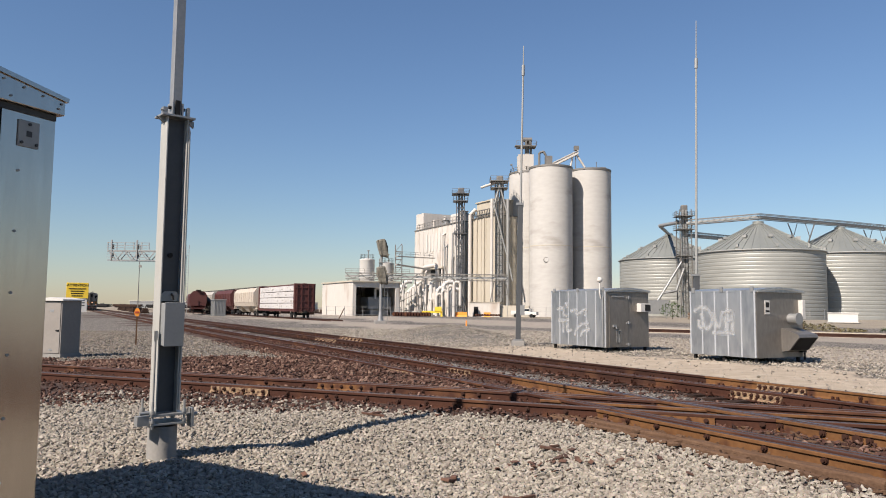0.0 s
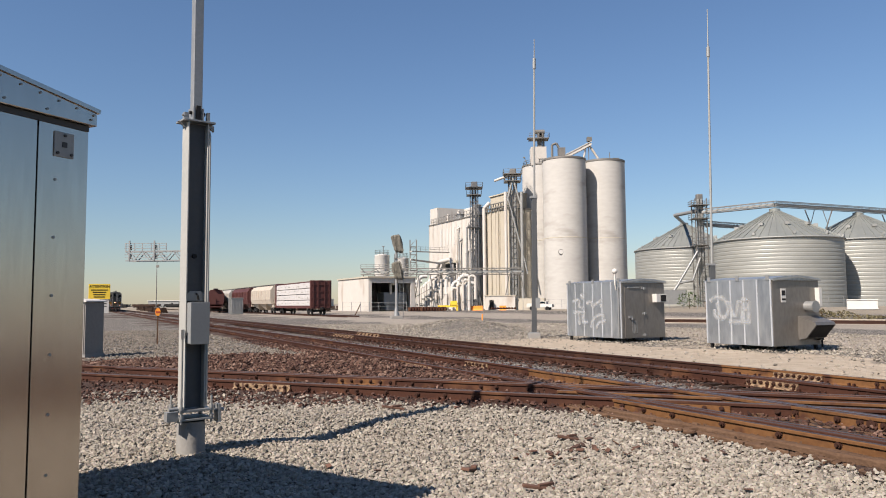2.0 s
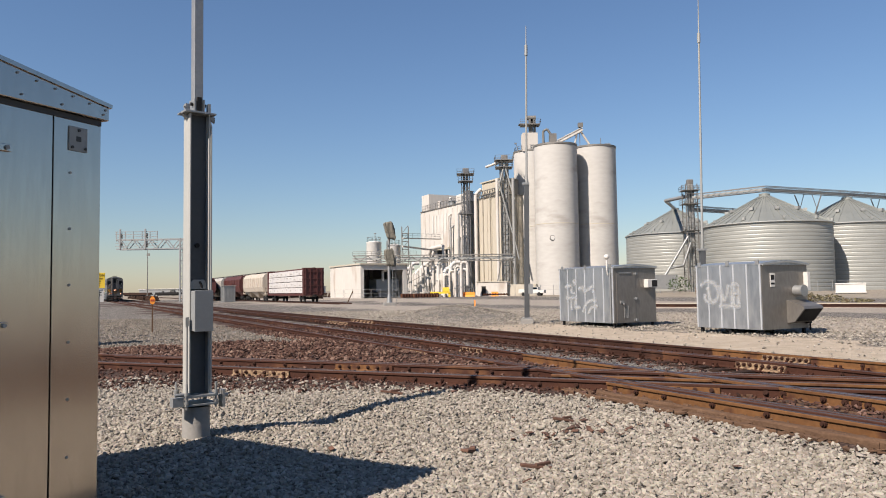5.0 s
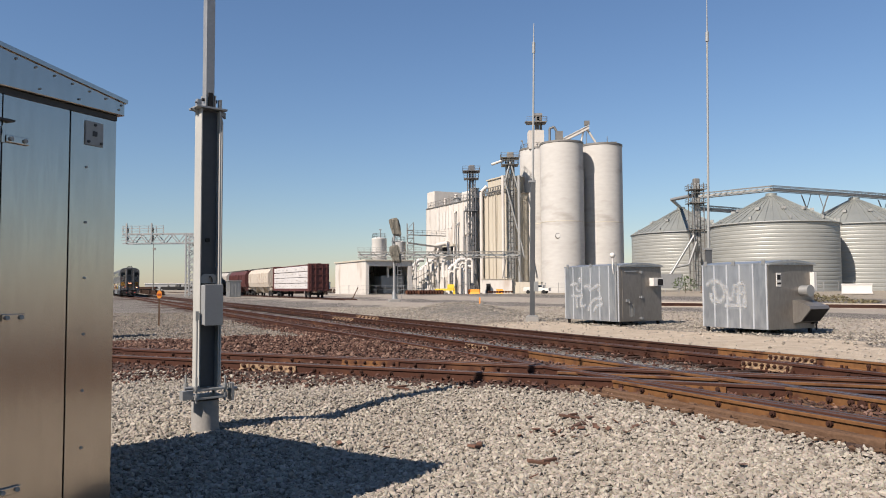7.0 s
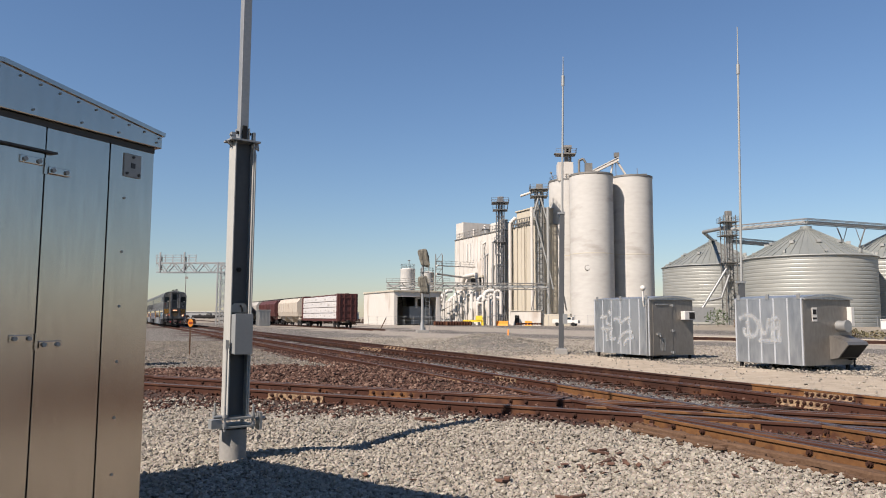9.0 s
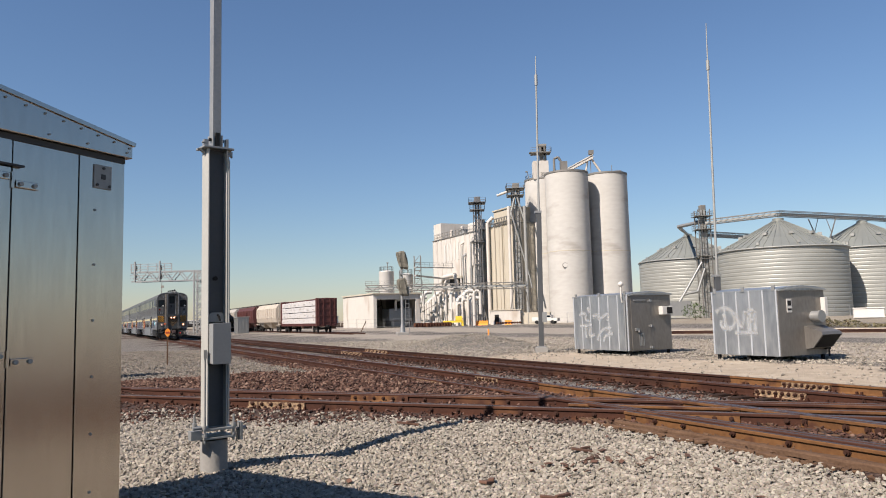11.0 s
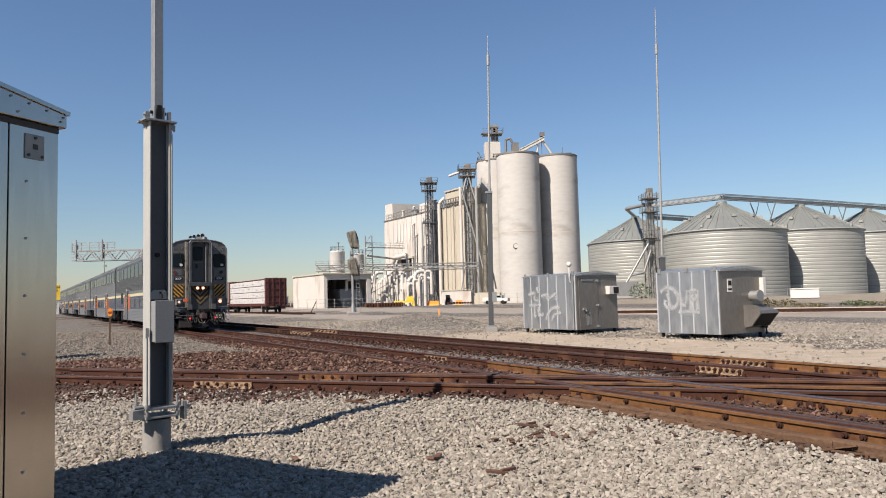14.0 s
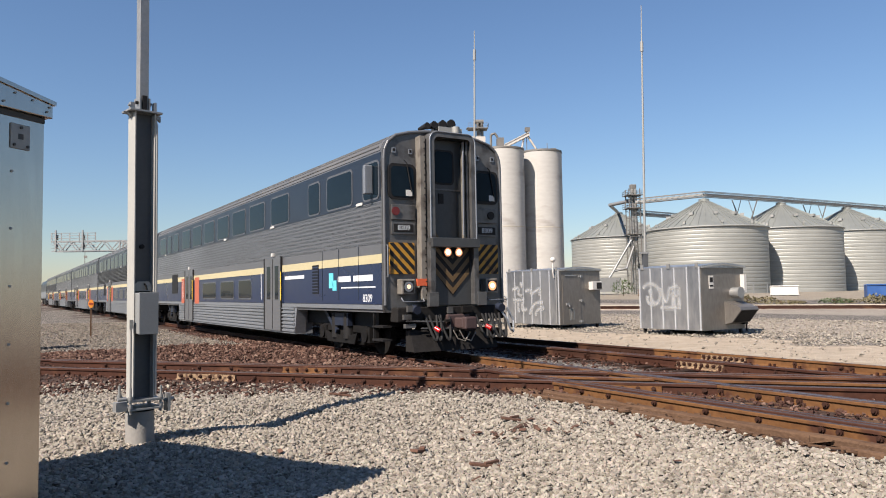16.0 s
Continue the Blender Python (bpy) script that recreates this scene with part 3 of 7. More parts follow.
joint_bar(cross, place3, O3 + HALF - 0.13, -7.2, 1.3, 1, RUST_LIGHT, 6)
joint_bar(cross, place3, O3 - HALF, -1.3, 1.6, 1, RUST_LIGHT, 7)
blocks(cross, place3, O3 - HALF, [-12.8, -12.0, -11.3, -10.5, -9.8, -7.6, -6.8, -6.6, -6.0, -5.4, -4.9, -4.4, -3.8, -3.2, -2.6, 0.1, 0.6], 1)
blocks(cross, place3, O3 + HALF - 0.13, [-12.4, -11.6, -10.8, -9.9, -9.1, -8.2, -6.2, -5.6, -4.8, -4.5, -3.9, -3.6, -2.9, -2.2, -1.5], 1)
for i in range(9):  # triangular braces behind the left end of the crossing rails
    s = -13.6 + i * 0.42
    g = Geo().prism([(-0.07, 0), (0.07, 0), (0.0, 0.13)], place3(O3 - HALF + 0.26, s, 0.05), place3(O3 - HALF + 0.22, s, 0.05))
    part("brace", g, RAIL_BROWN, cross)
part("brace", Geo().span(place3(O3 - HALF + 0.24, -14, 0.06), place3(O3 - HALF + 0.24, -9.6, 0.06), 0.1, 0.1), RUST, cross)

for track, o in ((track_far, O1), (track_mid, O2)):
    fastenings(track, place2, (o - HALF, o + HALF), ALONG, -3, 60, 0.52)
fastenings(cross, place3, (O3 - HALF, O3 + HALF), D3, -20, 6, 0.52)

# long timbers lying beside the nearest rails
def long_timber(o, s0, s1, z, w, h, bow, seed):
    """A split, slightly bowed timber running along the rail."""
    rng = random.Random(seed)
    n = 14
    vs = []
    for k in range(n + 1):
        f = k / n
        c = place2(o + bow * math.sin(math.pi * f) + rng.uniform(-0.012, 0.012), s0 + (s1 - s0) * f, z + rng.uniform(-0.008, 0.008))
        ww = w * (0.75 + 0.35 * rng.random()) * (0.55 if k in (0, n) else 1)
        for u, v in ((-0.5, 0), (0.5, 0), (0.5, 0.8), (0.28, 1.0), (-0.36, 0.95), (-0.5, 0.7)):
            vs.append(c + ACROSS * (u * ww) + Vector((0, 0, v * h + rng.uniform(-0.006, 0.006))))
    fs = [tuple(range(6)), tuple(range(6 * n, 6 * n + 6))[::-1]]
    fs += [(6 * k + i, 6 * k + 6 + i, 6 * k + 6 + (i + 1) % 6, 6 * k + (i + 1) % 6) for k in range(n) for i in range(6)]
    tagged(part("timber", Geo().add(vs, fs), PLANK, fix=True), "long weathered brown timber lying beside the rail", "timber", "timbers by the rail")


for i, (o, s0, s1, z, w, h, bow) in enumerate(((6.96, -2.5, 2.6, 0.03, 0.09, 0.06, 0.02), (6.92, 3.0, 6.6, 0.03, 0.08, 0.06, -0.02), (6.72, -3.4, 4.3, 0.045, 0.10, 0.085, 0.05), (6.70, 4.0, 8.2, 0.04, 0.09, 0.075, 0.04),
                                               (6.54, -3.0, 3.6, 0.03, 0.085, 0.07, 0.03), (6.50, 5.0, 8.8, 0.02, 0.07, 0.06, 0.05), (6.80, 0.6, 5.4, 0.06, 0.05, 0.04, -0.03))):
    long_timber(o, s0, s1, z, w, h, bow, 70 + i)
for i in range(9):
    s = 1.8 + i * 0.62
    tagged(part("timber", Geo().span(place2(6.6 + 0.09 * (i % 3), s, 0.0), place2(7.1, s + 0.12, 0.02), 0.2, 0.06), PLANK, bevel=0.01), "short weathered timber end under the rail", "timber", "tie ends")

def splinters():
    rng = random.Random(8)
    g = Geo()
    for _ in range(800):
        o, s = rng.uniform(6.45, 7.16), rng.uniform(-2.5, 9.0)
        if rng.random() < 0.35:
            o, s = rng.uniform(7.3, 8.5), rng.uniform(2.0, 9.5)
        p = place2(o, s, rng.uniform(0.02, 0.07))
        a = rng.gauss(math.atan2(ALONG.y, ALONG.x), 0.7)
        g.box(None, (rng.uniform(0.06, 0.3), rng.uniform(0.015, 0.06), rng.uniform(0.01, 0.03)), m=Matrix.Translation(p) @ Euler((rng.uniform(-0.3, 0.3), rng.uniform(-0.25, 0.25), a)).to_matrix().to_4x4())
    tagged(part("timber_splinters", g, PLANK), "brown splinters and broken tie ends beside the rails", "debris", kind="stuff")


splinters()

# yard siding with freight cars and two low tracks by the plant
siding = tagged(new("railway_track"), "low rusty siding on gravel", "railway track", "", "structure")
SIDE_O = Vector((-19.0, 96.0, 0)).dot(ACROSS)
for off in (SIDE_O - HALF, SIDE_O + HALF):
    rail(siding, place2, off, 80, 420, RAIL_BROWN, RAIL_TOP)
back = tagged(new("railway_track"), "half-buried rusty spur behind the equipment sheds", "railway track", "", "structure")
for k in (0, 1.5):
    part("rail", Geo().prism(RAIL, (11 + k, 54 + k, 0.12), (60 + k, 20 + k, 0.12)), RAIL_BROWN, back)
bank = Geo().prism([(-1.6, 0), (-0.6, 0.3), (0.6, 0.3), (1.6, 0)], (11, 59, -0.02), (64, 24, -0.02))
tagged(part("sand_bank", bank, surface("pale_sand", (0.3132, 0.2645, 0.1949), (0.4315, 0.3758, 0.2923), 0.95, 0, 3, 0.4, 0.3)), "low bank of pale sand along the spur", "bank", kind="structure")

# ---- steel equipment bungalow close to the camera ----
BX, BY, BDIR = -2.546, 4.57, (-0.4045, -0.9145)
def bungalow():
    t = thing("equipment_bungalow", frame_at((BX, BY, 0), BDIR), "brushed stainless steel equipment bungalow with riveted panels", "equipment shed")
    W, D, Z0, Z1 = 2.3, 2.6, 0.10, 2.862   # x runs along the door end, y goes into the ground behind it
    sl = 0.145
    # walls: door end as a thick sheet with panels, the long sides and the back
    part("wall", Geo().box((W / 2, -D / 2 - 0.02, (Z0 + Z1) / 2), (W - 0.02, D - 0.04, Z1 - Z0)), STEEL, t, bevel=0.006)
    for x0, x1 in ((0.0, 0.36), (0.37, 0.821), (1.62, 1.93), (1.94, W)):
        part("panel", Geo().box(((x0 + x1) / 2, 0.0, (Z0 + Z1) / 2), (x1 - x0, 0.03, Z1 - Z0)), STEEL, t, bevel=0.003)
    door = part("door", Geo().box((1.22, 0.006, 1.40), (0.77, 0.035, 2.50)), STEEL, t, "flush steel door on strap hinges", bevel=0.004)
    part("header", Geo().box((1.22, 0.004, 2.76), (0.78, 0.03, 0.19)), STEEL, t, bevel=0.004)
    part("drip_edge", Geo().box((1.20, 0.03, 2.66), (0.86, 0.05, 0.012)), STEEL_DARK, t)
    part("seam", Geo().box((0.365, -0.014, 1.48), (0.012, 0.02, 2.8)), STEEL_DARK, t)
    part("seam", Geo().box((0.827, -0.012, 1.40), (0.014, 0.03, 2.7)), STEEL_DARK, t)
    win = Geo().box((1.32, 0.026, 2.16), (0.3, 0.012, 0.36))
    part("plate", win, GALV_DULL, door, bevel=0.004)
    for z in (2.571, 1.486, 0.45):
        for dx, dz in ((0.92, 0.02), (0.735, -0.02)):
            h = part("hinge", Geo().box((dx, 0.028, z + dz), (0.15, 0.012, 0.045)), STEEL, t, bevel=0.004)
            for k in (-0.045, 0.045):
                part("bolt", Geo().tube((dx + k, 0.03, z + dz), (dx + k, 0.046, z + dz), 0.014, 8), GALV_DULL, h)
        part("hinge", Geo().tube((0.828, 0.03, z - 0.05), (0.828, 0.03, z + 0.05), 0.011, 8), STEEL, t)
    pl = part("plate", Geo().box((0.185, 0.02, 2.695), (0.14, 0.012, 0.165)), GALV_DULL, t, "small square grey plate with three bolts", bevel=0.004)
    for x, z in ((0.185, 2.755), (0.135, 2.635), (0.235, 2.635)):
        part("bolt", Geo().tube((x, 0.026, z), (x, 0.036, z), 0.01, 8), STEEL_DARK, pl)
    part("emblem", Geo().box((0.185, 0.028, 2.695), (0.035, 0.004, 0.035)), STEEL_DARK, pl)
    for i in range(7):
        part("rivet", Geo().tube((0.238, 0.012, 2.46 - i * 0.375), (0.238, 0.021, 2.46 - i * 0.375), 0.009, 8), GALV_DULL, t)
    # gabled roof with a deep fascia over the door end
    mid = W / 2
    prof = [(-0.03, 2.858), (W + 0.03, 2.858), (W + 0.03, 2.952), (mid, 2.952 + sl * (mid + 0.1)), (-0.03, 2.952)]
    roof = Geo()
    n = len(prof)
    vs = [(x, y, z) for y in (0.06, -D - 0.06) for x, z in prof]
    roof.add(vs, [tuple(range(n)), tuple(range(n, 2 * n))[::-1]] + [(i, n + i, n + (i + 1) % n, (i + 1) % n) for i in range(n)])
    part("roof", roof, STEEL, t, "shallow gabled steel roof", bevel=0.006, fix=True)
    for a, b in (((-0.045, 2.962), (mid, 2.962 + sl * (mid + 0.1))), ((mid, 2.962 + sl * (mid + 0.1)), (W + 0.045, 2.962))):
        part("flashing", Geo().span((a[0], 0.05, a[1]), (b[0], 0.05, b[1]), 0.05, 0.028), STEEL, t)
    # dark strip added under the fascia for the shade of the roof overhang
    part("gasket", Geo().box((W / 2, 0.02, 2.838), (W - 0.01, 0.012, 0.036)), STEEL_DARK, t)
    for i in range(10):
        x = 0.0 + i * 0.13
        part("rivet", Geo().tube((x, 0.058, 2.93 + sl * x), (x, 0.07, 2.93 + sl * x), 0.007, 6), GALV_DULL, t)
    for x in (0.02, 0.34, 0.62, 0.95):
        part("rivet", Geo().tube((x, 0.058, 2.895), (x, 0.07, 2.895), 0.007, 6), GALV_DULL, t)
    part("roof_vent", Geo().box((0.2, -0.25, 3.03), (0.09, 0.16, 0.05)), WHITE, t, bevel=0.008)
    for x in (0.15, W - 0.15):
        for y in (-0.2, -D + 0.2):
            part("leg", Geo().box((x, y, 0.03), (0.15, 0.15, 0.2)), GALV_DULL, t)
    return t


bungalow()


# ---- hinged mast on a pier, with its junction box ----
def mast():
    px, py = -3.075, 7.98
    t = thing("radio_mast", frame_at((px, py, 0), (0.75, 0.66)), "tall grey hinged steel mast bolted to a concrete pier", "mast")
    part("pier", Geo().tube((0, 0, -0.2), (0, 0, 0.34), 0.157, 32, 0.152), CONCRETE, t, "round concrete pier", bevel=0.008)
    part("base_plate", Geo().box((0, 0, 0.375), (0.38, 0.36, 0.022)), GALV_DULL, t, bevel=0.003)
    part("base_plate", Geo().box((0.0, 0, 0.47), (0.38, 0.36, 0.025)), GALV, t, bevel=0.003)
    for x in (-0.17, 0.17):
        for y in (-0.16, 0.16):
            part("anchor_bolt", Geo().tube((x, y, 0.33), (x, y, 0.62), 0.014, 8).tube((x, y, 0.485), (x, y, 0.52), 0.028, 6).tube((x, y, 0.39), (x, y, 0.42), 0.028, 6), GALV, t)
    part("lug", Geo().box((0.26, -0.12, 0.42), (0.03, 0.12, 0.2)).tube((0.22, -0.12, 0.45), (0.33, -0.12, 0.45), 0.022, 8), GALV, t)
    part("lug", Geo().box((-0.26, -0.1, 0.42), (0.12, 0.1, 0.1)).tube((-0.3, -0.14, 0.5), (-0.2, -0.14, 0.5), 0.02, 8), GALV, t)
    h0, h1 = 0.485, 3.74
    zc, hh = (h0 + h1) / 2, h1 - h0
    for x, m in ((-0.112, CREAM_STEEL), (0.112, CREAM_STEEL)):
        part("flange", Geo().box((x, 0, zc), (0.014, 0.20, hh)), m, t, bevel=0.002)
    # web coloured darker than the flanges, for the shade between them
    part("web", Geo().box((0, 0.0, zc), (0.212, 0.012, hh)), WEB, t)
    part("cap_plate", Geo().box((0, 0, 3.755), (0.37, 0.26, 0.022)), GALV, t, bevel=0.003)
    for x in (-0.16, 0.16):
        part("gusset", Geo().prism([(-0.05, -0.07), (0.05, 0.0), (-0.05, 0.0)], (x, 0.02, 3.745), (x, -0.02, 3.745)), GALV, t)
    part("hinge_bracket", Geo().box((-0.055, 0, 3.84), (0.014, 0.16, 0.16)).box((0.055, 0, 3.84), (0.014, 0.16, 0.16)).box((0.12, -0.05, 3.82), (0.03, 0.06, 0.12)), GALV, t)
    part("hinge_bracket", Geo().box((-0.15, -0.08, 3.80), (0.05, 0.06, 0.08)).tube((-0.2, -0.1, 3.8), (-0.13, -0.1, 3.8), 0.012, 8), GALV, t)
    part("hinge_pin", Geo().tube((-0.09, -0.03, 3.86), (0.09, -0.03, 3.86), 0.02, 10), BLACK, t)
    part("latch", Geo().box((0.0, -0.06, 3.86), (0.05, 0.04, 0.17)), BLACK, t)
    part("pole", Geo().box((0, 0.0, 5.2), (0.105, 0.11, 2.9)).tube((0, 0, 6.6), (0, 0, 9.2), 0.045, 12, 0.035).tube((0, 0, 9.2), (0, 0, 11.2), 0.025, 10, 0.018), GALV, t, bevel=0.006)
    part("conduit", Geo().path([(0.135, -0.09, 0.5), (0.135, -0.09, 3.6), (0.12, -0.08, 3.68)], 0.014, 8), CREAM_STEEL, t, "thin pale conduit")
    part("conduit", Geo().path([(-0.16, -0.12, 0.5), (-0.16, -0.12, 1.3)], 0.016, 8).box((-0.16, -0.12, 1.32), (0.04, 0.04, 0.1)), CREAM_STEEL, t)
    jb = part("junction_box", Geo().box((0.0, -0.15, 1.44), (0.205, 0.13, 0.46)), BOXGREY, t, "plain grey metal junction box", bevel=0.008)
    part("lid", Geo().box((0.0, -0.222, 1.44), (0.216, 0.014, 0.472)), BOXGREY, jb, bevel=0.004)
    ear = Geo()
    ear.prism([(-0.12, 0.0), (0.12, 0.0), (0.12, 0.05), (0.06, 0.11), (-0.06, 0.11), (-0.12, 0.05)], (0.01, -0.03, 1.69), (0.01, -0.045, 1.69))
    part("bracket", ear, GALV_DULL, t, fix=True)
    part("hook", Geo().path([(0.02, -0.05, 1.77), (0.02, -0.09, 1.75), (0.03, -0.09, 1.70)], 0.012, 6), BLACK, t)
    part("bolt", Geo().tube((0.0, -0.006, 2.2), (0.0, -0.03, 2.2), 0.028, 8), BLACK, t)
    return t


mast()


# ---- small relay cabinet, its sign and the marker ----
def relay_cabinet():
    t = thing("relay_cabinet", frame_at((-12.15, 22.35, 0), (0.98, -0.2)), "weathered pale grey relay cabinet with a hinged door", "cabinet")
    part("body", Geo().box((-0.05, 0.4, 0.93), (0.78, 0.85, 1.66)), surface("cabinet_paint", (0.1531, 0.1392, 0.1253), (0.2088, 0.1949, 0.174), 0.6, 0, 10, 1.5, 0.03), t, bevel=0.01)
    part("plinth", Geo().box((-0.05, 0.4, 0.05), (0.84, 0.9, 0.14)), CONCRETE, t)
    part("roof", Geo().prism([(-0.46, 0.0), (0.46, 0.0), (0.46, 0.05), (0.0, 0.11), (-0.46, 0.05)], (-0.05, -0.1, 1.76), (-0.05, 0.88, 1.76)), WHITE, t, fix=True, bevel=0.008)
    d = part("door", Geo().box((-0.05, -0.035, 0.93), (0.70, 0.02, 1.56)), surface("cabinet_door", (0.1879, 0.1705, 0.1496), (0.2436, 0.2227, 0.1984), 0.6, 0, 10, 1.5, 0.03), t, bevel=0.006)
    part("handle", Geo().box((0.22, -0.06, 0.85), (0.1, 0.03, 0.035)), BLACK, d)
    part("plate", Geo().box((0.0, -0.048, 1.45), (0.12, 0.008, 0.08)), GALV, d)
    part("plate", Geo().box((0.0, -0.048, 0.25), (0.12, 0.008, 0.06)), GALV, d)


relay_cabinet()


def lettering(text, size, mat, parent, m, depth=0.004):
    cu = bpy.data.curves.new("lettering", "FONT")
    cu.body, cu.size, cu.extrude, cu.align_x, cu.align_y = text, size, depth, "CENTER", "CENTER"
    tmp = bpy.data.objects.new("tmp", cu)
    scene.collection.objects.link(tmp)
    bpy.context.view_layer.update()
    me = bpy.data.meshes.new_from_object(tmp.evaluated_get(bpy.context.evaluated_depsgraph_get()))
    bpy.data.objects.remove(tmp)
    me.materials.clear()
    ob = part("lettering", me, mat, parent)
    ob.matrix_local = m
    return ob


def warning_sign():
    t = thing("warning_sign", frame_at((-13.3, 26.0, 0), (0.9, 0.43)), "yellow warning board over a small white board on a post", "sign")
    part("post", Geo().box((0, 0.04, 1.2), (0.06, 0.06, 2.4)), GALV, t)
    b = part("board", Geo().box((0, 0, 2.16), (0.72, 0.015, 0.56)), YELLOW, t, bevel=0.004)
    lettering("ATTENTION", 0.122, BLACK, b, pose(0, -0.012, 2.35, 90))
    for k, w in enumerate((0.56, 0.44, 0.4, 0.36)):
        part("text_line", Geo().box((0, -0.010, 2.22 - k * 0.085), (w, 0.006, 0.035)), BLACK, b)
    b2 = part("board", Geo().box((0.05, 0, 1.60), (0.55, 0.015, 0.46)), WHITE, t, "small white board")
    for k in range(2):
        part("text_line", Geo().box((0.05, -0.010, 1.72 - k * 0.1), (0.4, 0.006, 0.03)), BLACK, b2)


warning_sign()


def marker():
    t = thing("marker_post", frame_at((-12.68, 29.7, 0), (0.93, 0.39)), "thin orange marker post with an oval reflector", "marker post")
    part("post", Geo().box((0, 0, 0.6), (0.06, 0.012, 1.25)), PLANK, t)
    g = Geo()
    n = 20
    pts = [(0.105 * math.cos(6.2832 * i / n), 0.17 * math.sin(6.2832 * i / n)) for i in range(n)]
    g.prism(pts, (0, -0.01, 1.36), (0, -0.03, 1.36))
    h = part("reflector", g, ORANGE, t, "orange oval reflector with a red band", fix=True)
    part("band", Geo().box((0, -0.036, 1.36), (0.1566, 0.00696, 0.0783)), surface("red_band", (0.3132, 0.04176, 0.01392), (0.3828, 0.0696, 0.02088), 0.5), h)


marker()


# ---- two aluminium signal sheds beyond the tracks ----
def paint_stroke(parent, pts, w, mat):
    """One ribbon of paint through the points."""
    p = [Vector((u, 0, v)) for u, v in pts]
    for _ in range(2):  # round the corners off
        q = [p[0]]
        for a, b in zip(p, p[1:]):
            q += [a * 0.75 + b * 0.25, a * 0.25 + b * 0.75]
        p = q + [p[-1]]
    vs = []
    for i, c in enumerate(p):
        d = (p[min(i + 1, len(p) - 1)] - p[max(i - 1, 0)]).normalized()
        n = Vector((-d.z, 0, d.x)) * (w / 2)
        vs += [c + n + Vector((0, -0.002, 0)), c - n + Vector((0, -0.002, 0)), c - n + Vector((0, 0.002, 0)), c + n + Vector((0, 0.002, 0))]
    fs = [(0, 1, 2, 3), tuple(range(len(vs) - 4, len(vs)))[::-1]]
    for i in range(len(p) - 1):
        a, b = 4 * i, 4 * i + 4
        fs += [(a + k, b + k, b + (k + 1) % 4, a + (k + 1) % 4) for k in range(4)]
    return part("graffiti", Geo().add(vs, fs), mat, parent, "faded pale spray-paint stroke")


def spray(name, cover):
    """Thin paint that lets some of the metal through, in specks."""
    m = surface(name, (0.36, 0.375, 0.385), (0.46, 0.47, 0.475), 0.65, 0.0, 10, 3)
    N, L = m.node_tree.nodes, m.node_tree.links
    tc, tx, rg = N.new("ShaderNodeTexCoord"), N.new("ShaderNodeTexNoise"), N.new("ShaderNodeMapRange")
    tx.inputs["Scale"].default_value, tx.inputs["Detail"].default_value = 5.0, 8
    rg.inputs["From Min"].default_value, rg.inputs["From Max"].default_value = 0.3, 0.7
    rg.inputs["To Min"].default_value, rg.inputs["To Max"].default_value = cover * 0.3, cover
    L.new(tc.outputs["Object"], tx.inputs["Vector"]), L.new(tx.outputs["Fac"], rg.inputs["Value"])
    L.new(rg.outputs[0], N["Principled BSDF"].inputs["Alpha"])
    return m


SPRAY, MIST = spray("faded_spray_paint", 0.5), spray("spray_paint_mist", 0.24)


SEAMPALE = surface("pale_seam", (0.348, 0.3654, 0.3828), (0.4524, 0.4698, 0.4872), 0.5, 0.3, 10, 1.2, 0.03)


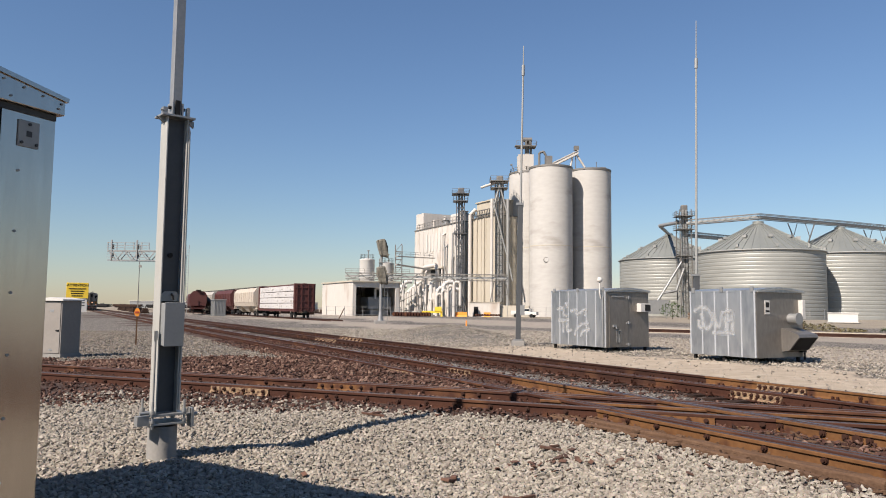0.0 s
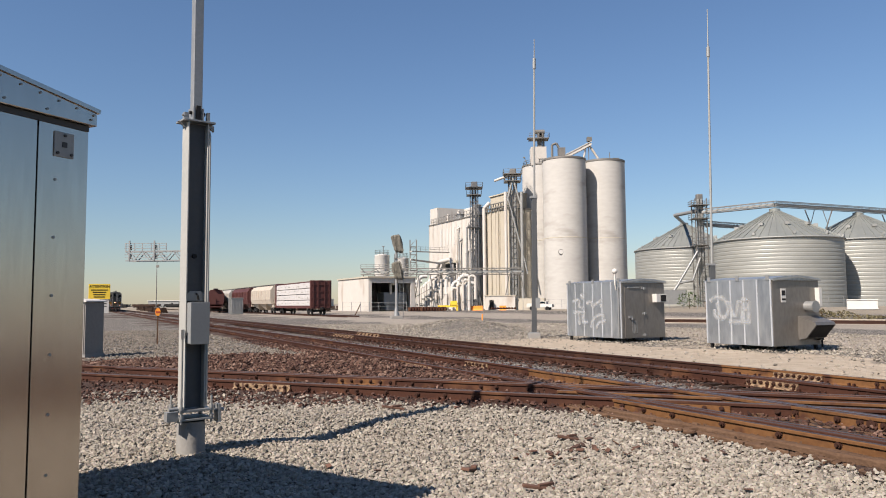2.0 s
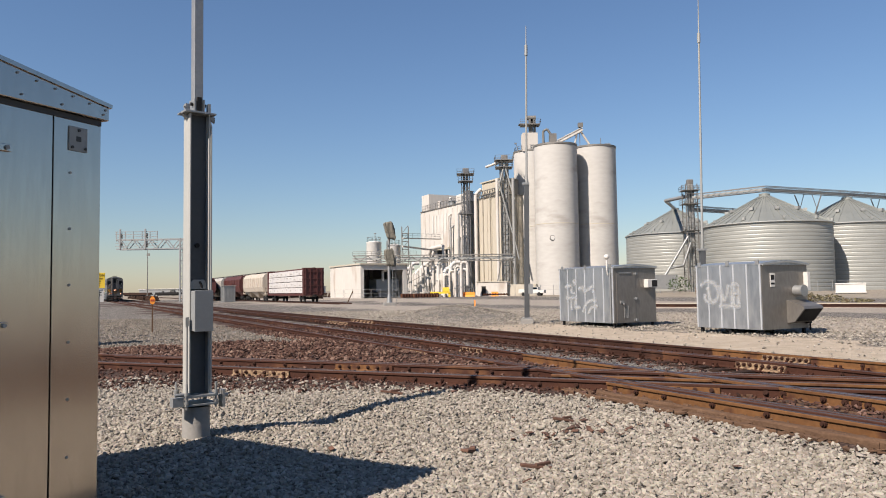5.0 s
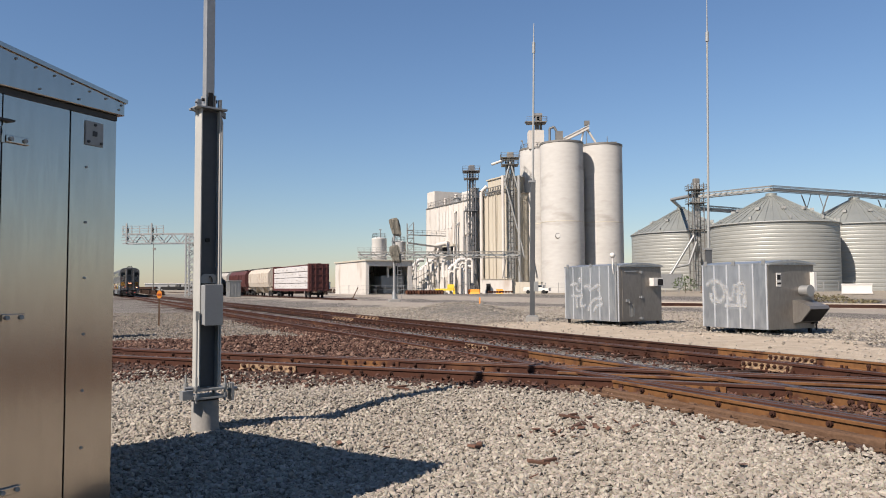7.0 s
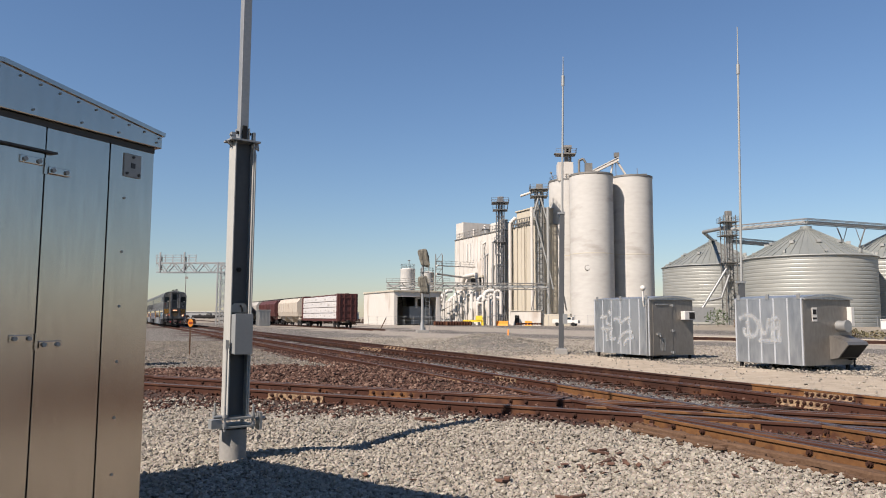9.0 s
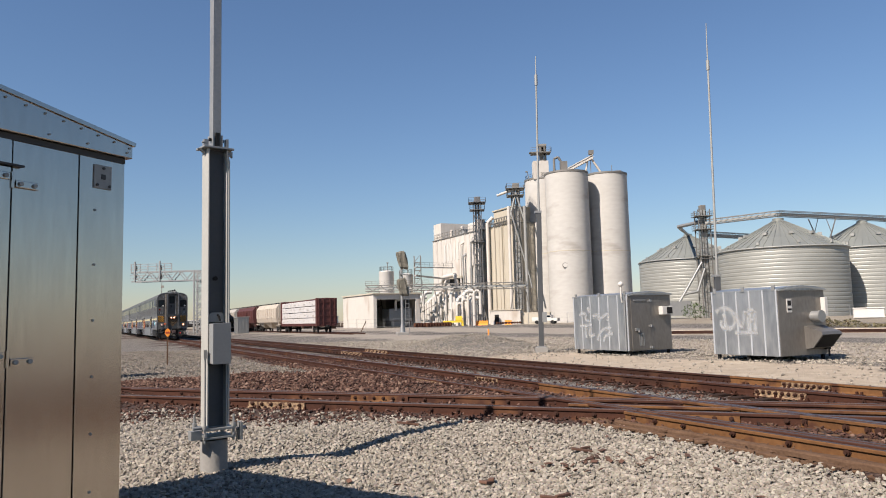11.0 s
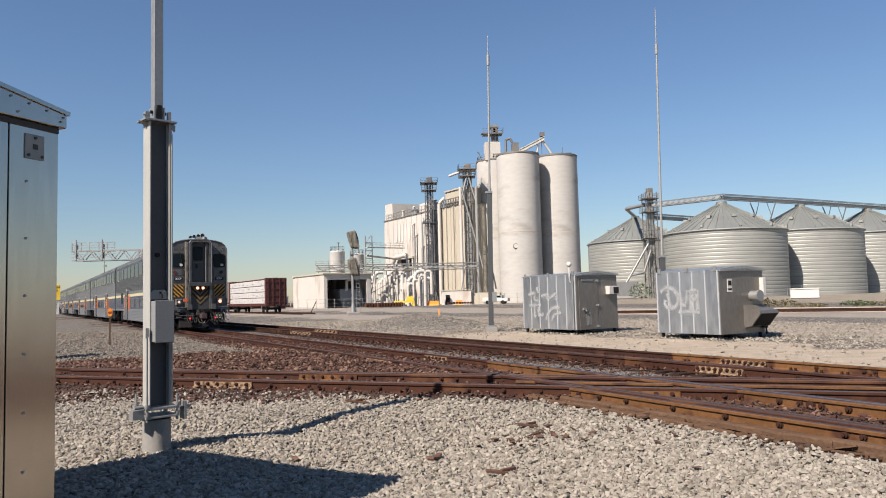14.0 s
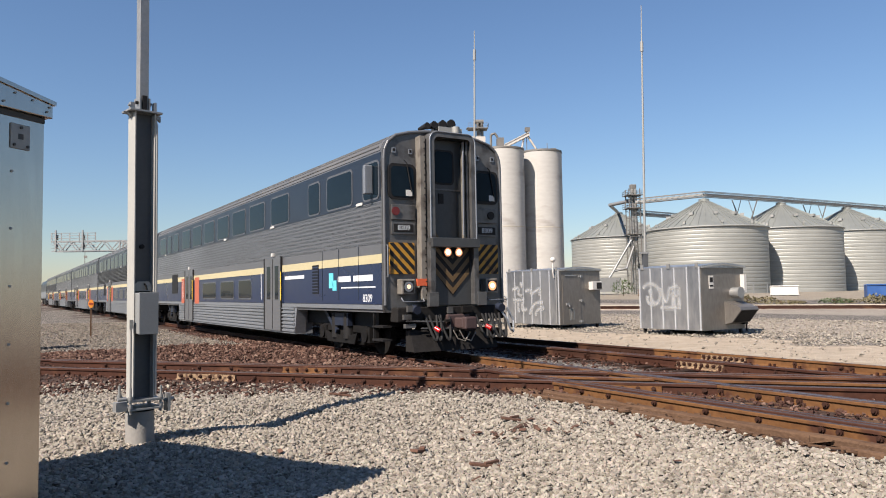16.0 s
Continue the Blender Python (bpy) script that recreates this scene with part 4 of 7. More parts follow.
def shed(corner, L, W, H, label, kind):
    t = thing("signal_shed", frame_at(corner, ACROSS), label, "equipment shed", "aluminium sheds")
    # x along the door end, y along the long side, away from the crossing
    z0 = 0.18
    part("wall", Geo().box((W / 2, L / 2, (z0 + H) / 2), (W - 0.02, L - 0.02, H - z0)), ALU, t, bevel=0.01)
    n = 6 if L > 3 else 5
    for i in range(n):
        a, b = L * i / n, L * (i + 1) / n
        part("panel", Geo().box((-0.004, (a + b) / 2, (z0 + H) / 2), (0.03, b - a - 0.02, H - z0)), ALU, t)
    for i in range(n + 1):
        part("seam", Geo().box((-0.02, min(max(L * i / n, 0.02), L - 0.02), (z0 + H) / 2), (0.03, 0.05, H - z0 - 0.02)), SEAMPALE, t)
    part("end_panel", Geo().box((W / 2, -0.008, (z0 + H) / 2), (W, 0.03, H - z0)), ALU_END, t, bevel=0.004)
    prof = [(-0.026, H - 0.05), (W + 0.04, H - 0.05), (W + 0.04, H + 0.015), (W * 0.75, H + 0.09), (W * 0.5, H + 0.12), (W * 0.25, H + 0.09), (-0.026, H + 0.015)]
    k = len(prof)
    g = Geo().add([(x, y, z) for y in (-0.09, L + 0.05) for x, z in prof], [tuple(range(k)), tuple(range(k, 2 * k))[::-1]] + [(i, k + i, k + (i + 1) % k, (i + 1) % k) for i in range(k)])
    part("roof", g, ALU, t, fix=True)
    part("eave_trim", Geo().span((-0.03, -0.1, H - 0.045), (W / 2, -0.1, H + 0.06), 0.03, 0.04).span((W / 2, -0.1, H + 0.06), (W + 0.04, -0.1, H - 0.045), 0.03, 0.04), GALV_DULL, t)
    for x in (0.1, W - 0.1):
        for y in (0.1, L / 2, L - 0.1):
            part("leg", Geo().box((x, y, 0.06), (0.09, 0.09, 0.28)), BLACK, t)
    for i in range(3):
        part("lifting_lug", Geo().box((-0.03, L * (0.04 + 0.45 * i), H + 0.04), (0.03, 0.13, 0.17)), GALV, t)
    if kind == 1:
        d = part("door", Geo().box((0.62, -0.03, 1.22), (0.98, 0.03, 2.05)), ALU_END, t, bevel=0.005)
        for z in (0.3, 1.15, 2.15):
            part("hinge", Geo().box((1.10, -0.06, z), (0.2, 0.03, 0.07)).tube((1.1, -0.07, z - 0.05), (1.1, -0.07, z + 0.05), 0.03, 8), GALV, d)
        part("latch", Geo().box((0.38, -0.07, 1.02), (0.18, 0.06, 0.1)).tube((0.44, -0.1, 0.92), (0.44, -0.1, 0.98), 0.04, 8), GALV, d)
        part("door_bar", Geo().box((0.55, -0.06, 2.18), (0.6, 0.04, 0.05)), GALV, d)
        for i in range(4):
            part("vent_slot", Geo().box((0.5 + i * 0.07, -0.05, 0.62), (0.025, 0.02, 0.5)), GALV, d)
        ac = part("air_vent", Geo().box((1.83, -0.14, 1.75), (0.52, 0.24, 0.34)), WHITE, t, bevel=0.015)
        part("grille", Geo().box((1.93, -0.265, 1.75), (0.28, 0.02, 0.26)), BLACK, ac)
        part("antenna_stub", Geo().path([(-0.05, 0.25, 2.1), (-0.12, 0.22, 2.3), (-0.12, 0.22, 2.75)], 0.03, 8).ball((-0.12, 0.22, 2.83), 0.11), WHITE, t)
        part("conduit", Geo().path([(-0.06, 0.12, 0.2), (-0.06, 0.12, 2.2)], 0.03, 8), GALV, t)
        strokes = (((3.1, 1.65), (2.58, 1.72), (2.7, 1.42), (2.38, 1.38)), ((2.5, 1.96), (2.38, 1.72)), ((2.18, 1.57), (1.72, 1.65), (1.85, 1.38), (1.12, 1.72), (1.25, 1.38)),
                   ((3.04, 1.17), (2.25, 1.2)), ((2.7, 1.17), (2.64, 0.65)), ((2.38, 1.1), (2.45, 0.72), (2.05, 0.8)), ((1.9, 0.57), (1.78, 0.87), (1.35, 1.1), (1.0, 1.07)), ((1.52, 0.53), (1.39, 0.8), (0.92, 0.87)))
    else:
        part("exhaust_hood", Geo().add([(x, y, z) for x in (1.15, 2.1) for y, z in ((-0.02, 1.12), (-0.62, 0.93), (-0.66, 0.84), (-0.3, 0.42), (-0.02, 0.36))],
             [(0, 1, 2, 3, 4), (9, 8, 7, 6, 5)] + [(i, 5 + i, 5 + (i + 1) % 5, (i + 1) % 5) for i in range(5)]), ALU_END, t, fix=True)
        part("hood_opening", Geo().add([(1.2, -0.655, 0.82), (2.05, -0.655, 0.82), (2.05, -0.32, 0.43), (1.2, -0.32, 0.43)], [(0, 1, 2, 3)]), BLACK, t)
        part("exhaust_pipe", Geo().tube((1.6, -0.02, 1.42), (1.6, -0.3, 1.42), 0.17, 20).tube((1.6, -0.3, 1.42), (1.6, -0.36, 1.42), 0.19, 20), GALV, t)
        part("meter_box", Geo().box((2.1, -0.1, 1.72), (0.14, 0.16, 0.62)), WHITE, t, bevel=0.01)
        n2 = part("notice", Geo().box((0.5, -0.03, 1.78), (0.22, 0.02, 0.44)), WHITE, t, "black and white notice")
        part("text_line", Geo().box((0.5, -0.042, 1.86), (0.16, 0.006, 0.16)), BLACK, n2)
        part("text_line", Geo().box((0.5, -0.042, 1.66), (0.18, 0.006, 0.06)), BLACK, n2)
        part("valve", Geo().box((2.1, -0.1, 0.4), (0.2, 0.12, 0.14)).path([(2.18, -0.1, 0.1), (2.18, -0.1, 0.4)], 0.03, 6), BLACK, t)
        strokes = (((2.47, 1.61), (2.24, 1.77), (1.87, 1.73), (1.64, 1.42), (1.74, 1.11), (2.06, 1.0), (2.28, 1.15), (2.24, 1.34)), ((2.15, 1.57), (2.01, 1.0)), ((1.67, 1.61), (1.42, 0.96), (1.23, 1.65)),
                   ((1.14, 1.65), (1.12, 0.95)), ((1.14, 1.65), (0.88, 1.64)), ((1.12, 1.33), (0.88, 1.33)), ((0.88, 1.64), (0.86, 0.95)), ((1.69, 0.92), (0.78, 0.93)))
    for pts in strokes:
        for w, mat, lift in ((0.2, MIST, -0.036), (0.09, SPRAY, -0.041)):
            ob = paint_stroke(t, pts, w, mat)
            ob.matrix_local = Matrix(((0, -1, 0, lift), (1, 0, 0, 0), (0, 0, 1, 0), (0, 0, 0, 1)))
    return t


shed((6.31, 28.28, 0), 3.5, 2.2, 2.42, "weathered aluminium signal shed with graffiti and a hinged door", 1)
shed((9.79, 22.75, 0), 2.65, 2.22, 2.31, "weathered aluminium generator shed with graffiti and an exhaust hood", 2)


def antenna(p, z_thick, z_top, r, label):
    t = thing("antenna_mast", Matrix.Translation(p) @ Matrix.Rotation(0.018, 4, "Y"), label, "mast", "antenna masts")
    part("footing", Geo().box((0, 0, 0.05), (0.55, 0.55, 0.36)), CONCRETE, t, bevel=0.03)
    part("base_plate", Geo().box((0, 0, 0.26), (0.4, 0.4, 0.05)), GALV, t)
    part("pole", Geo().box((0, 0, (0.25 + z_thick) / 2), (r * 2, r * 1.6, z_thick - 0.25)), WEB, t, bevel=0.01)
    part("collar", Geo().box((-0.04, 0, z_thick), (r * 3, r * 2, 0.1)), GALV, t)
    zt = z_thick + (z_top - z_thick) * 0.81
    part("mast_tube", Geo().tube((0, 0, z_thick - 0.1), (0, 0, zt), r * 0.5, 10, r * 0.36), GALV_DULL, t)
    part("whip", Geo().tube((0, 0, zt), (0, 0, z_top), r * 0.3, 8, r * 0.15).tube((0, 0, zt), (0, 0, zt + 0.5), r * 0.65, 8), GALV_DULL, t)
    part("junction_box", Geo().box((r * 1.4, -r, 1.6), (0.2, 0.12, 0.45)), BOXGREY, t)
    return t


antenna((3.31, 32.7, 0), 6.45, 13.9, 0.11, "slim grey antenna mast on a concrete footing")
antenna((12.3, 35.4, 0), 3.4, 16.3, 0.13, "slim grey antenna mast behind an aluminium shed")

# ---- passenger train: a cab car, coaches and a pushing locomotive ----
SILVER = surface("silver_car_side", (0.187, 0.2001, 0.2175), (0.261, 0.2741, 0.2958), 0.42, 0.5, 6, 0.5, 0.02, (1, 1, 3))
CARGREY = surface("grey_car_paint", (0.0924, 0.0961, 0.102), (0.126, 0.129, 0.135), 0.45, 0.2, 8, 0.6, 0.02)
ROOFGREY = surface("dull_roof", (0.1183, 0.1183, 0.1183), (0.167, 0.167, 0.1636), 0.5, 0.4, 8, 0.6, 0.03)
NAVY = surface("navy_paint", (0.00696, 0.01392, 0.0435), (0.01218, 0.02175, 0.0609), 0.3, 0, 8, 0.6)
NAVYDARK = surface("blue_black_band", (0.01392, 0.01949, 0.02923), (0.02088, 0.02784, 0.04037), 0.35, 0, 8, 0.6)
BAND = surface("slate_blue_band", (0.009, 0.012, 0.021), (0.015, 0.02, 0.032), 0.35, 0, 8, 0.6)
CREAM = surface("cream_stripe", (0.3828, 0.335, 0.187), (0.4437, 0.3915, 0.2436), 0.5, 0, 8, 0.6)
CORAL = surface("coral_door_band", (0.326, 0.0751, 0.0359), (0.365, 0.101, 0.0522), 0.5, 0, 8, 0.6)
LETTER = surface("white_lettering", (0.4872, 0.5046, 0.522), (0.5568, 0.5742, 0.5916), 0.5)
TEAL = surface("teal_emblem", (0.087, 0.435, 0.522), (0.1305, 0.5046, 0.5916), 0.5)
NOSE = surface("grimy_nose_steel", (0.07395, 0.07395, 0.07395), (0.1305, 0.1288, 0.1261), 0.4, 0.4, 9, 1.2, 0.05, c=(0.04785, 0.0435, 0.04002), cmix=0.35, cscale=2.2)
DOORGREY = surface("dark_door_grey", (0.03132, 0.03341, 0.0348), (0.0522, 0.05429, 0.05568), 0.45, 0.1, 9, 1.0)
HAZARD_O = surface("hazard_orange", (0.3132, 0.1479, 0.01044), (0.435, 0.2349, 0.0174), 0.5, 0, 12, 2, c=(0.1044, 0.0522, 0.0174), cmix=0.25, cscale=6)
HAZARD_OLD = surface("worn_hazard_orange", (0.06525, 0.04176, 0.01914), (0.1218, 0.07395, 0.0261), 0.6, 0, 12, 2)
POSTTAN = surface("dusty_post_paint", (0.1479, 0.1348, 0.1131), (0.2175, 0.2001, 0.174), 0.55, 0.2, 9, 1.5, 0.05, c=(0.087, 0.07395, 0.0609), cmix=0.3, cscale=3)
LAMP = glow("headlamp", (1.0, 0.46, 0.24), 2.4)
LAMP_SOFT = glow("ditch_lamp", (1.0, 0.58, 0.32), 0.55)
# reflector rings given their own glow, in place of the halo round each lens
LAMP_RIM = glow("lamp_reflector_glow", (1.0, 0.42, 0.18), 0.3)
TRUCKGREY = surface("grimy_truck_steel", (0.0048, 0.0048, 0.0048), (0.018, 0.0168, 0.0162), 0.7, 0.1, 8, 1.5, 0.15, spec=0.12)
TRUCKBLUE = surface("blue_grey_cylinder", (0.0115, 0.0157, 0.0287), (0.0209, 0.0261, 0.0418), 0.5, spec=0.25)
LEN = 25.3
FRAMEGREY = surface("grey_window_frame", (0.063, 0.0684, 0.0792), (0.108, 0.115, 0.126), 0.5, 0.2, 8, 0.6)
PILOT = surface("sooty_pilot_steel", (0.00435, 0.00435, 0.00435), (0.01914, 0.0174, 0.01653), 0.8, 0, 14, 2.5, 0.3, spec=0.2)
FLAG = surface("faded_orange_flag", (0.4785, 0.0783, 0.0261), (0.5394, 0.1131, 0.03915), 0.5)
LENSRED = surface("dull_red_lens", (0.0783, 0.00696, 0.00696), (0.1218, 0.01218, 0.01044), 0.2)


def section(grow=0.0):
    half = [(1.50 + grow, 1.0), (1.525 + grow, 1.15), (1.525 + grow, 4.22), (1.505 + grow, 4.42), (1.42 + grow, 4.60), (1.24 + grow, 4.745), (0.9, 4.86 + grow), (0.45, 4.925 + grow)]
    return [(-y, z) for y, z in half] + [(0, 4.945 + grow)] + [(y, z) for y, z in half[::-1]]


def truck(car, x, near):
    for side in (-1, 1):
        y = side * 1.12
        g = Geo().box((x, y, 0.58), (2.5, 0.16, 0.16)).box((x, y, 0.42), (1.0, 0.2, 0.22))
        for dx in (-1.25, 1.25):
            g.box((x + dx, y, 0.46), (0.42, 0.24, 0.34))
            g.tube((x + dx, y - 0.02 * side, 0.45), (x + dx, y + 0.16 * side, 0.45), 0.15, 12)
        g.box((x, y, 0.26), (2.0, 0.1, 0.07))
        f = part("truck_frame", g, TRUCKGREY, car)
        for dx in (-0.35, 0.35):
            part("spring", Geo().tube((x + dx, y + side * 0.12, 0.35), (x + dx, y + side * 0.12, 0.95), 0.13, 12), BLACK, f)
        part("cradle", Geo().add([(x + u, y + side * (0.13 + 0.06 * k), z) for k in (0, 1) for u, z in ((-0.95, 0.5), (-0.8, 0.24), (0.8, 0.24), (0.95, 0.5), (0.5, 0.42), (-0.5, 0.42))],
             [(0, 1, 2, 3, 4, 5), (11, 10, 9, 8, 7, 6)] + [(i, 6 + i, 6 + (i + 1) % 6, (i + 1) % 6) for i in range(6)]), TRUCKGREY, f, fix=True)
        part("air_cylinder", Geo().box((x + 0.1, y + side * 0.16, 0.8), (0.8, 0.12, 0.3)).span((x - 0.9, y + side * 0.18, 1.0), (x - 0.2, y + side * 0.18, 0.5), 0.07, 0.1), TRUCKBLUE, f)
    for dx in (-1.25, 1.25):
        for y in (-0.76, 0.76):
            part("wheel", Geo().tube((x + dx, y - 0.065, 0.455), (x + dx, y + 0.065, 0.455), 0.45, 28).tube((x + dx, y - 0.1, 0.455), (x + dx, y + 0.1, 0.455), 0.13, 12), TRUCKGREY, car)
        part("axle", Geo().tube((x + dx, -0.9, 0.455), (x + dx, 0.9, 0.455), 0.09, 10), BLACK, car)


def pane(parent, x0, x1, z0, z1, side, name="window", mat=None):
    """A side window with rounded corners in a dark rubber frame."""
    y = side * 1.529
    a, b = min(x0, x1), max(x0, x1)

    def plate(grow, r, t0, t1):
        g = rounded(a - grow, b + grow, z0 - grow, z1 + grow, r, y + side * t0, y + side * t1)
        g.v = [(v, u, w) for u, v, w in g.v]
        return g

    w = part(name, plate(0.035, 0.14, -0.01, 0.016), FRAMEGREY, parent, fix=True)
    part("pane", plate(-0.012, 0.1, 0.0, 0.021), mat or GLASS, w, fix=True)
    return w


def coach(cab):
    label = "silver and navy bilevel cab car with lit headlights" if cab else "silver and navy bilevel passenger coach"
    car = thing("cab_car" if cab else "passenger_coach", Matrix.Identity(4), label, "train car", "passenger train")
    X1 = -LEN
    prof = section()
    shell = Geo().prism(prof, (-0.05, 0, 0), (X1, 0, 0), smooth=False)
    part("body", shell, CARGREY, car, fix=True)
    rf = section(0.012)[3:-3]
    roof = Geo()
    roof.prism(rf + [(1.35, 4.3), (-1.35, 4.3)], (-0.12, 0, 0), (X1 + 0.1, 0, 0))
    part("roof", roof, ROOFGREY, car, fix=True)
    ribs = Geo()
    for y, z in ((1.475, 4.52), (1.41, 4.625), (1.3, 4.71), (1.12, 4.80), (0.9, 4.872), (0.7, 4.905), (0.45, 4.94), (0.2, 4.955)):
        for s in (-1, 1):
            ribs.box((X1 / 2, s * y, z), (LEN - 0.5, 0.03, 0.02))
    part("roof_rib", ribs, ROOFGREY, car)
    for side in (-1, 1):
        y = side * 1.525
        part("window_band", Geo().box((X1 / 2, y + side * 0.004, 3.86), (LEN - 0.1, 0.012, 1.02)), BAND, car)
        g = Geo()
        for k in range(10):
            g.prism([(0, 0), (0.05, 0.006), (0.05, 0.046), (0, 0.056)], (-0.05 if side < 0 else X1, y, 2.44 + k * 0.092), (X1 if side < 0 else -0.05, y, 2.44 + k * 0.092))
        part("corrugated_panel", g, SILVER, car, fix=True)
        part("stripe", Geo().box((X1 / 2, y + side * 0.005, 2.13), (LEN - 0.1, 0.012, 0.19)), CREAM, car)
        part("lower_band", Geo().box((X1 / 2, y + side * 0.004, 1.60), (LEN - 0.1, 0.012, 0.86)), NAVY, car)
        part("sill", Geo().box((X1 / 2, y + side * 0.006, 1.11), (LEN - 0.1, 0.02, 0.09)), SILVER, car)
        g = Geo().box((-12.6, y - side * 0.25, 0.72), (14.6, 0.5, 0.76))
        sk = part("skirt", g, SILVER, car)
        g = Geo()
        for k in range(7):
            g.box((-12.6, y + side * 0.012, 0.42 + k * 0.1), (14.6, 0.045, 0.045))
        part("skirt_rib", g, SILVER, sk)
        for x0, x1 in ((-5.3, -5.12), (-20.08, -19.9)):
            part("skirt_end", Geo().add([(x0, y, 0.36), (x1, y, 1.1), (x0 if x0 > -10 else x0, y, 1.1), (x0, y - side * 0.3, 0.36), (x1, y - side * 0.3, 1.1), (x0, y - side * 0.3, 1.1)],
                 [(0, 1, 2), (3, 5, 4), (0, 3, 4, 1), (1, 4, 5, 2), (2, 5, 3, 0)]), SILVER, sk, fix=True)
        ups = [(-0.15, -0.9), (-1.5, -2.95), (-3.45, -4.2), (-5.7, -7.2)] if cab else [(-0.9, -2.3), (-2.9, -4.3), (-5.0, -6.4)]
        ups += [(-7.85 - 2.0 * i, -9.35 - 2.0 * i) for i in range(6)] + [(-20.2, -21.2), (-21.8, -22.5), (-23.0, -24.4)]
        for a, b in ups:
            pane(car, a, b, 3.42, 4.2, side)
        for a, b in ((-9.2, -10.6), (-11.2, -12.9), (-13.6, -15.6)):
            pane(car, a, b, 1.30, 1.88, side)
        for a, kind in ((-6.3, 0), (-17.2, 1)):
            d = part("door", Geo().box((a - 0.75, y + side * 0.012, 1.43), (1.5, 0.05, 2.1)), CARGREY, car, "grey double passenger door", bevel=0.01)
            for k in (0.38, 1.1):
                part("pane", Geo().box((a - k, y + side * 0.04, 1.75), (0.3, 0.012, 0.95)), GLASS, d)
            part("seam", Geo().box((a - 0.75, y + side * 0.04, 1.43), (0.025, 0.012, 2.0)), BLACK, d)
            for k in (0.0, 1.5):
                part("door_edge", Geo().box((a - k, y + side * 0.03, 1.43), (0.05, 0.05, 2.1)), BLACK, d)
            for k in (-0.12, 1.62):
                part("handrail", Geo().tube((a - k, y + side * 0.09, 1.25), (a - k, y + side * 0.09, 2.05), 0.014, 8), YELLOW if k < 0 else LETTER, d)
            part("door_lamp", Geo().box((a - 0.75, y + side * 0.03, 2.56), (0.14, 0.06, 0.1)), WHITE, d)
            if kind or not cab:
                for k in (-0.95, 1.55):
                    part("colour_band", Geo().box((a - k - 0.35, y + side * 0.014, 1.62), (0.75, 0.012, 1.05)), CORAL, car, "coral red band beside the door")
        part("louvre", Geo().box((-20.9, y + side * 0.012, 1.95), (1.2, 0.02, 0.85)), BLACK, car)
        for a in (-2.0, -8.0, -13.2, -24.0):
            part("marker_lamp", Geo().box((a + 0.9, y + side * 0.02, 3.37), (0.3, 0.02, 0.06)), WHITE, car)
    part("underframe", Geo().box((X1 / 2, 0, 0.85), (LEN - 2.0, 2.3, 0.4)), BLACK, car)
    part("end_diaphragm", Geo().box((X1 - 0.25, 0, 2.9), (0.5, 1.5, 2.9)), BLACK, car)
    truck(car, -2.75, True)
    truck(car, X1 + 2.75, False)
    if cab:
        nose(car)
    else:
        part("end_door", Geo().box((0.0, 0, 2.9), (0.3, 1.4, 2.8)), BLACK, car)
    return car


def hazard(parent, y0, y1, z0, z1, lean, x):
    """A panel with slanting black and orange stripes."""
    p = part("hazard_panel", Geo().box((x, (y0 + y1) / 2, (z0 + z1) / 2), (0.03, y1 - y0, z1 - z0)), HAZARD_O, parent, "black and orange striped panel")
    w, h = y1 - y0, z1 - z0
    g = Geo()
    k = -h
    while k < w + h:
        pts = []
        for d in (0.0, 0.11):
            for z in (0.0, h):
                yy = k + d + (z if lean > 0 else h - z)
                pts.append((yy, z))
        a, b, c, e = pts

        def cut(y_a, z_a, y_b, z_b):
            seg = []
            for t in np.linspace(0, 1, 41):
                yy, zz = y_a + (y_b - y_a) * t, z_a + (z_b - z_a) * t
                if -1e-6 <= yy <= w + 1e-6:
                    seg.append((yy, zz))
            return (seg[0], seg[-1]) if len(seg) > 1 else None
        s1, s2 = cut(*a, *b), cut(*c, *e)
        if s1 and s2:
            q = [s1[0], s1[1], s2[1], s2[0]]
            g.add([(x + 0.02, y0 + yy, z0 + zz) for yy, zz in q], [(0, 1, 2, 3)])
        k += 0.215
    part("stripe", g, BLACK, p)


def rounded(y0, y1, z0, z1, r, x0, x1):
    """An upright panel with rounded corners."""
    pts = []
    for cy, cz, a0 in ((y1 - r, z1 - r, 0), (y0 + r, z1 - r, 90), (y0 + r, z0 + r, 180), (y1 - r, z0 + r, 270)):
        for k in range(6):
            a = radians(a0 + 18 * k)
            pts.append((cy + r * math.cos(a), cz + r * math.sin(a)))
    n = len(pts)
    return Geo().add([(x, y, z) for x in (x0, x1) for y, z in pts], [tuple(range(n))[::-1], tuple(range(n, 2 * n))] + [(i, (i + 1) % n, n + (i + 1) % n, n + i) for i in range(n)])


def arch(y0, y1, z0, z1, r):
    pts = [(y0, z0)]
    for k in range(7):
        a = radians(180 - 15 * k)
        pts.append((y0 + r + r * math.cos(a), z1 - r + r * math.sin(a)))
    for k in range(7):
        a = radians(90 - 15 * k)
        pts.append((y1 - r + r * math.cos(a), z1 - r + r * math.sin(a)))
    return pts + [(y1, z0)]


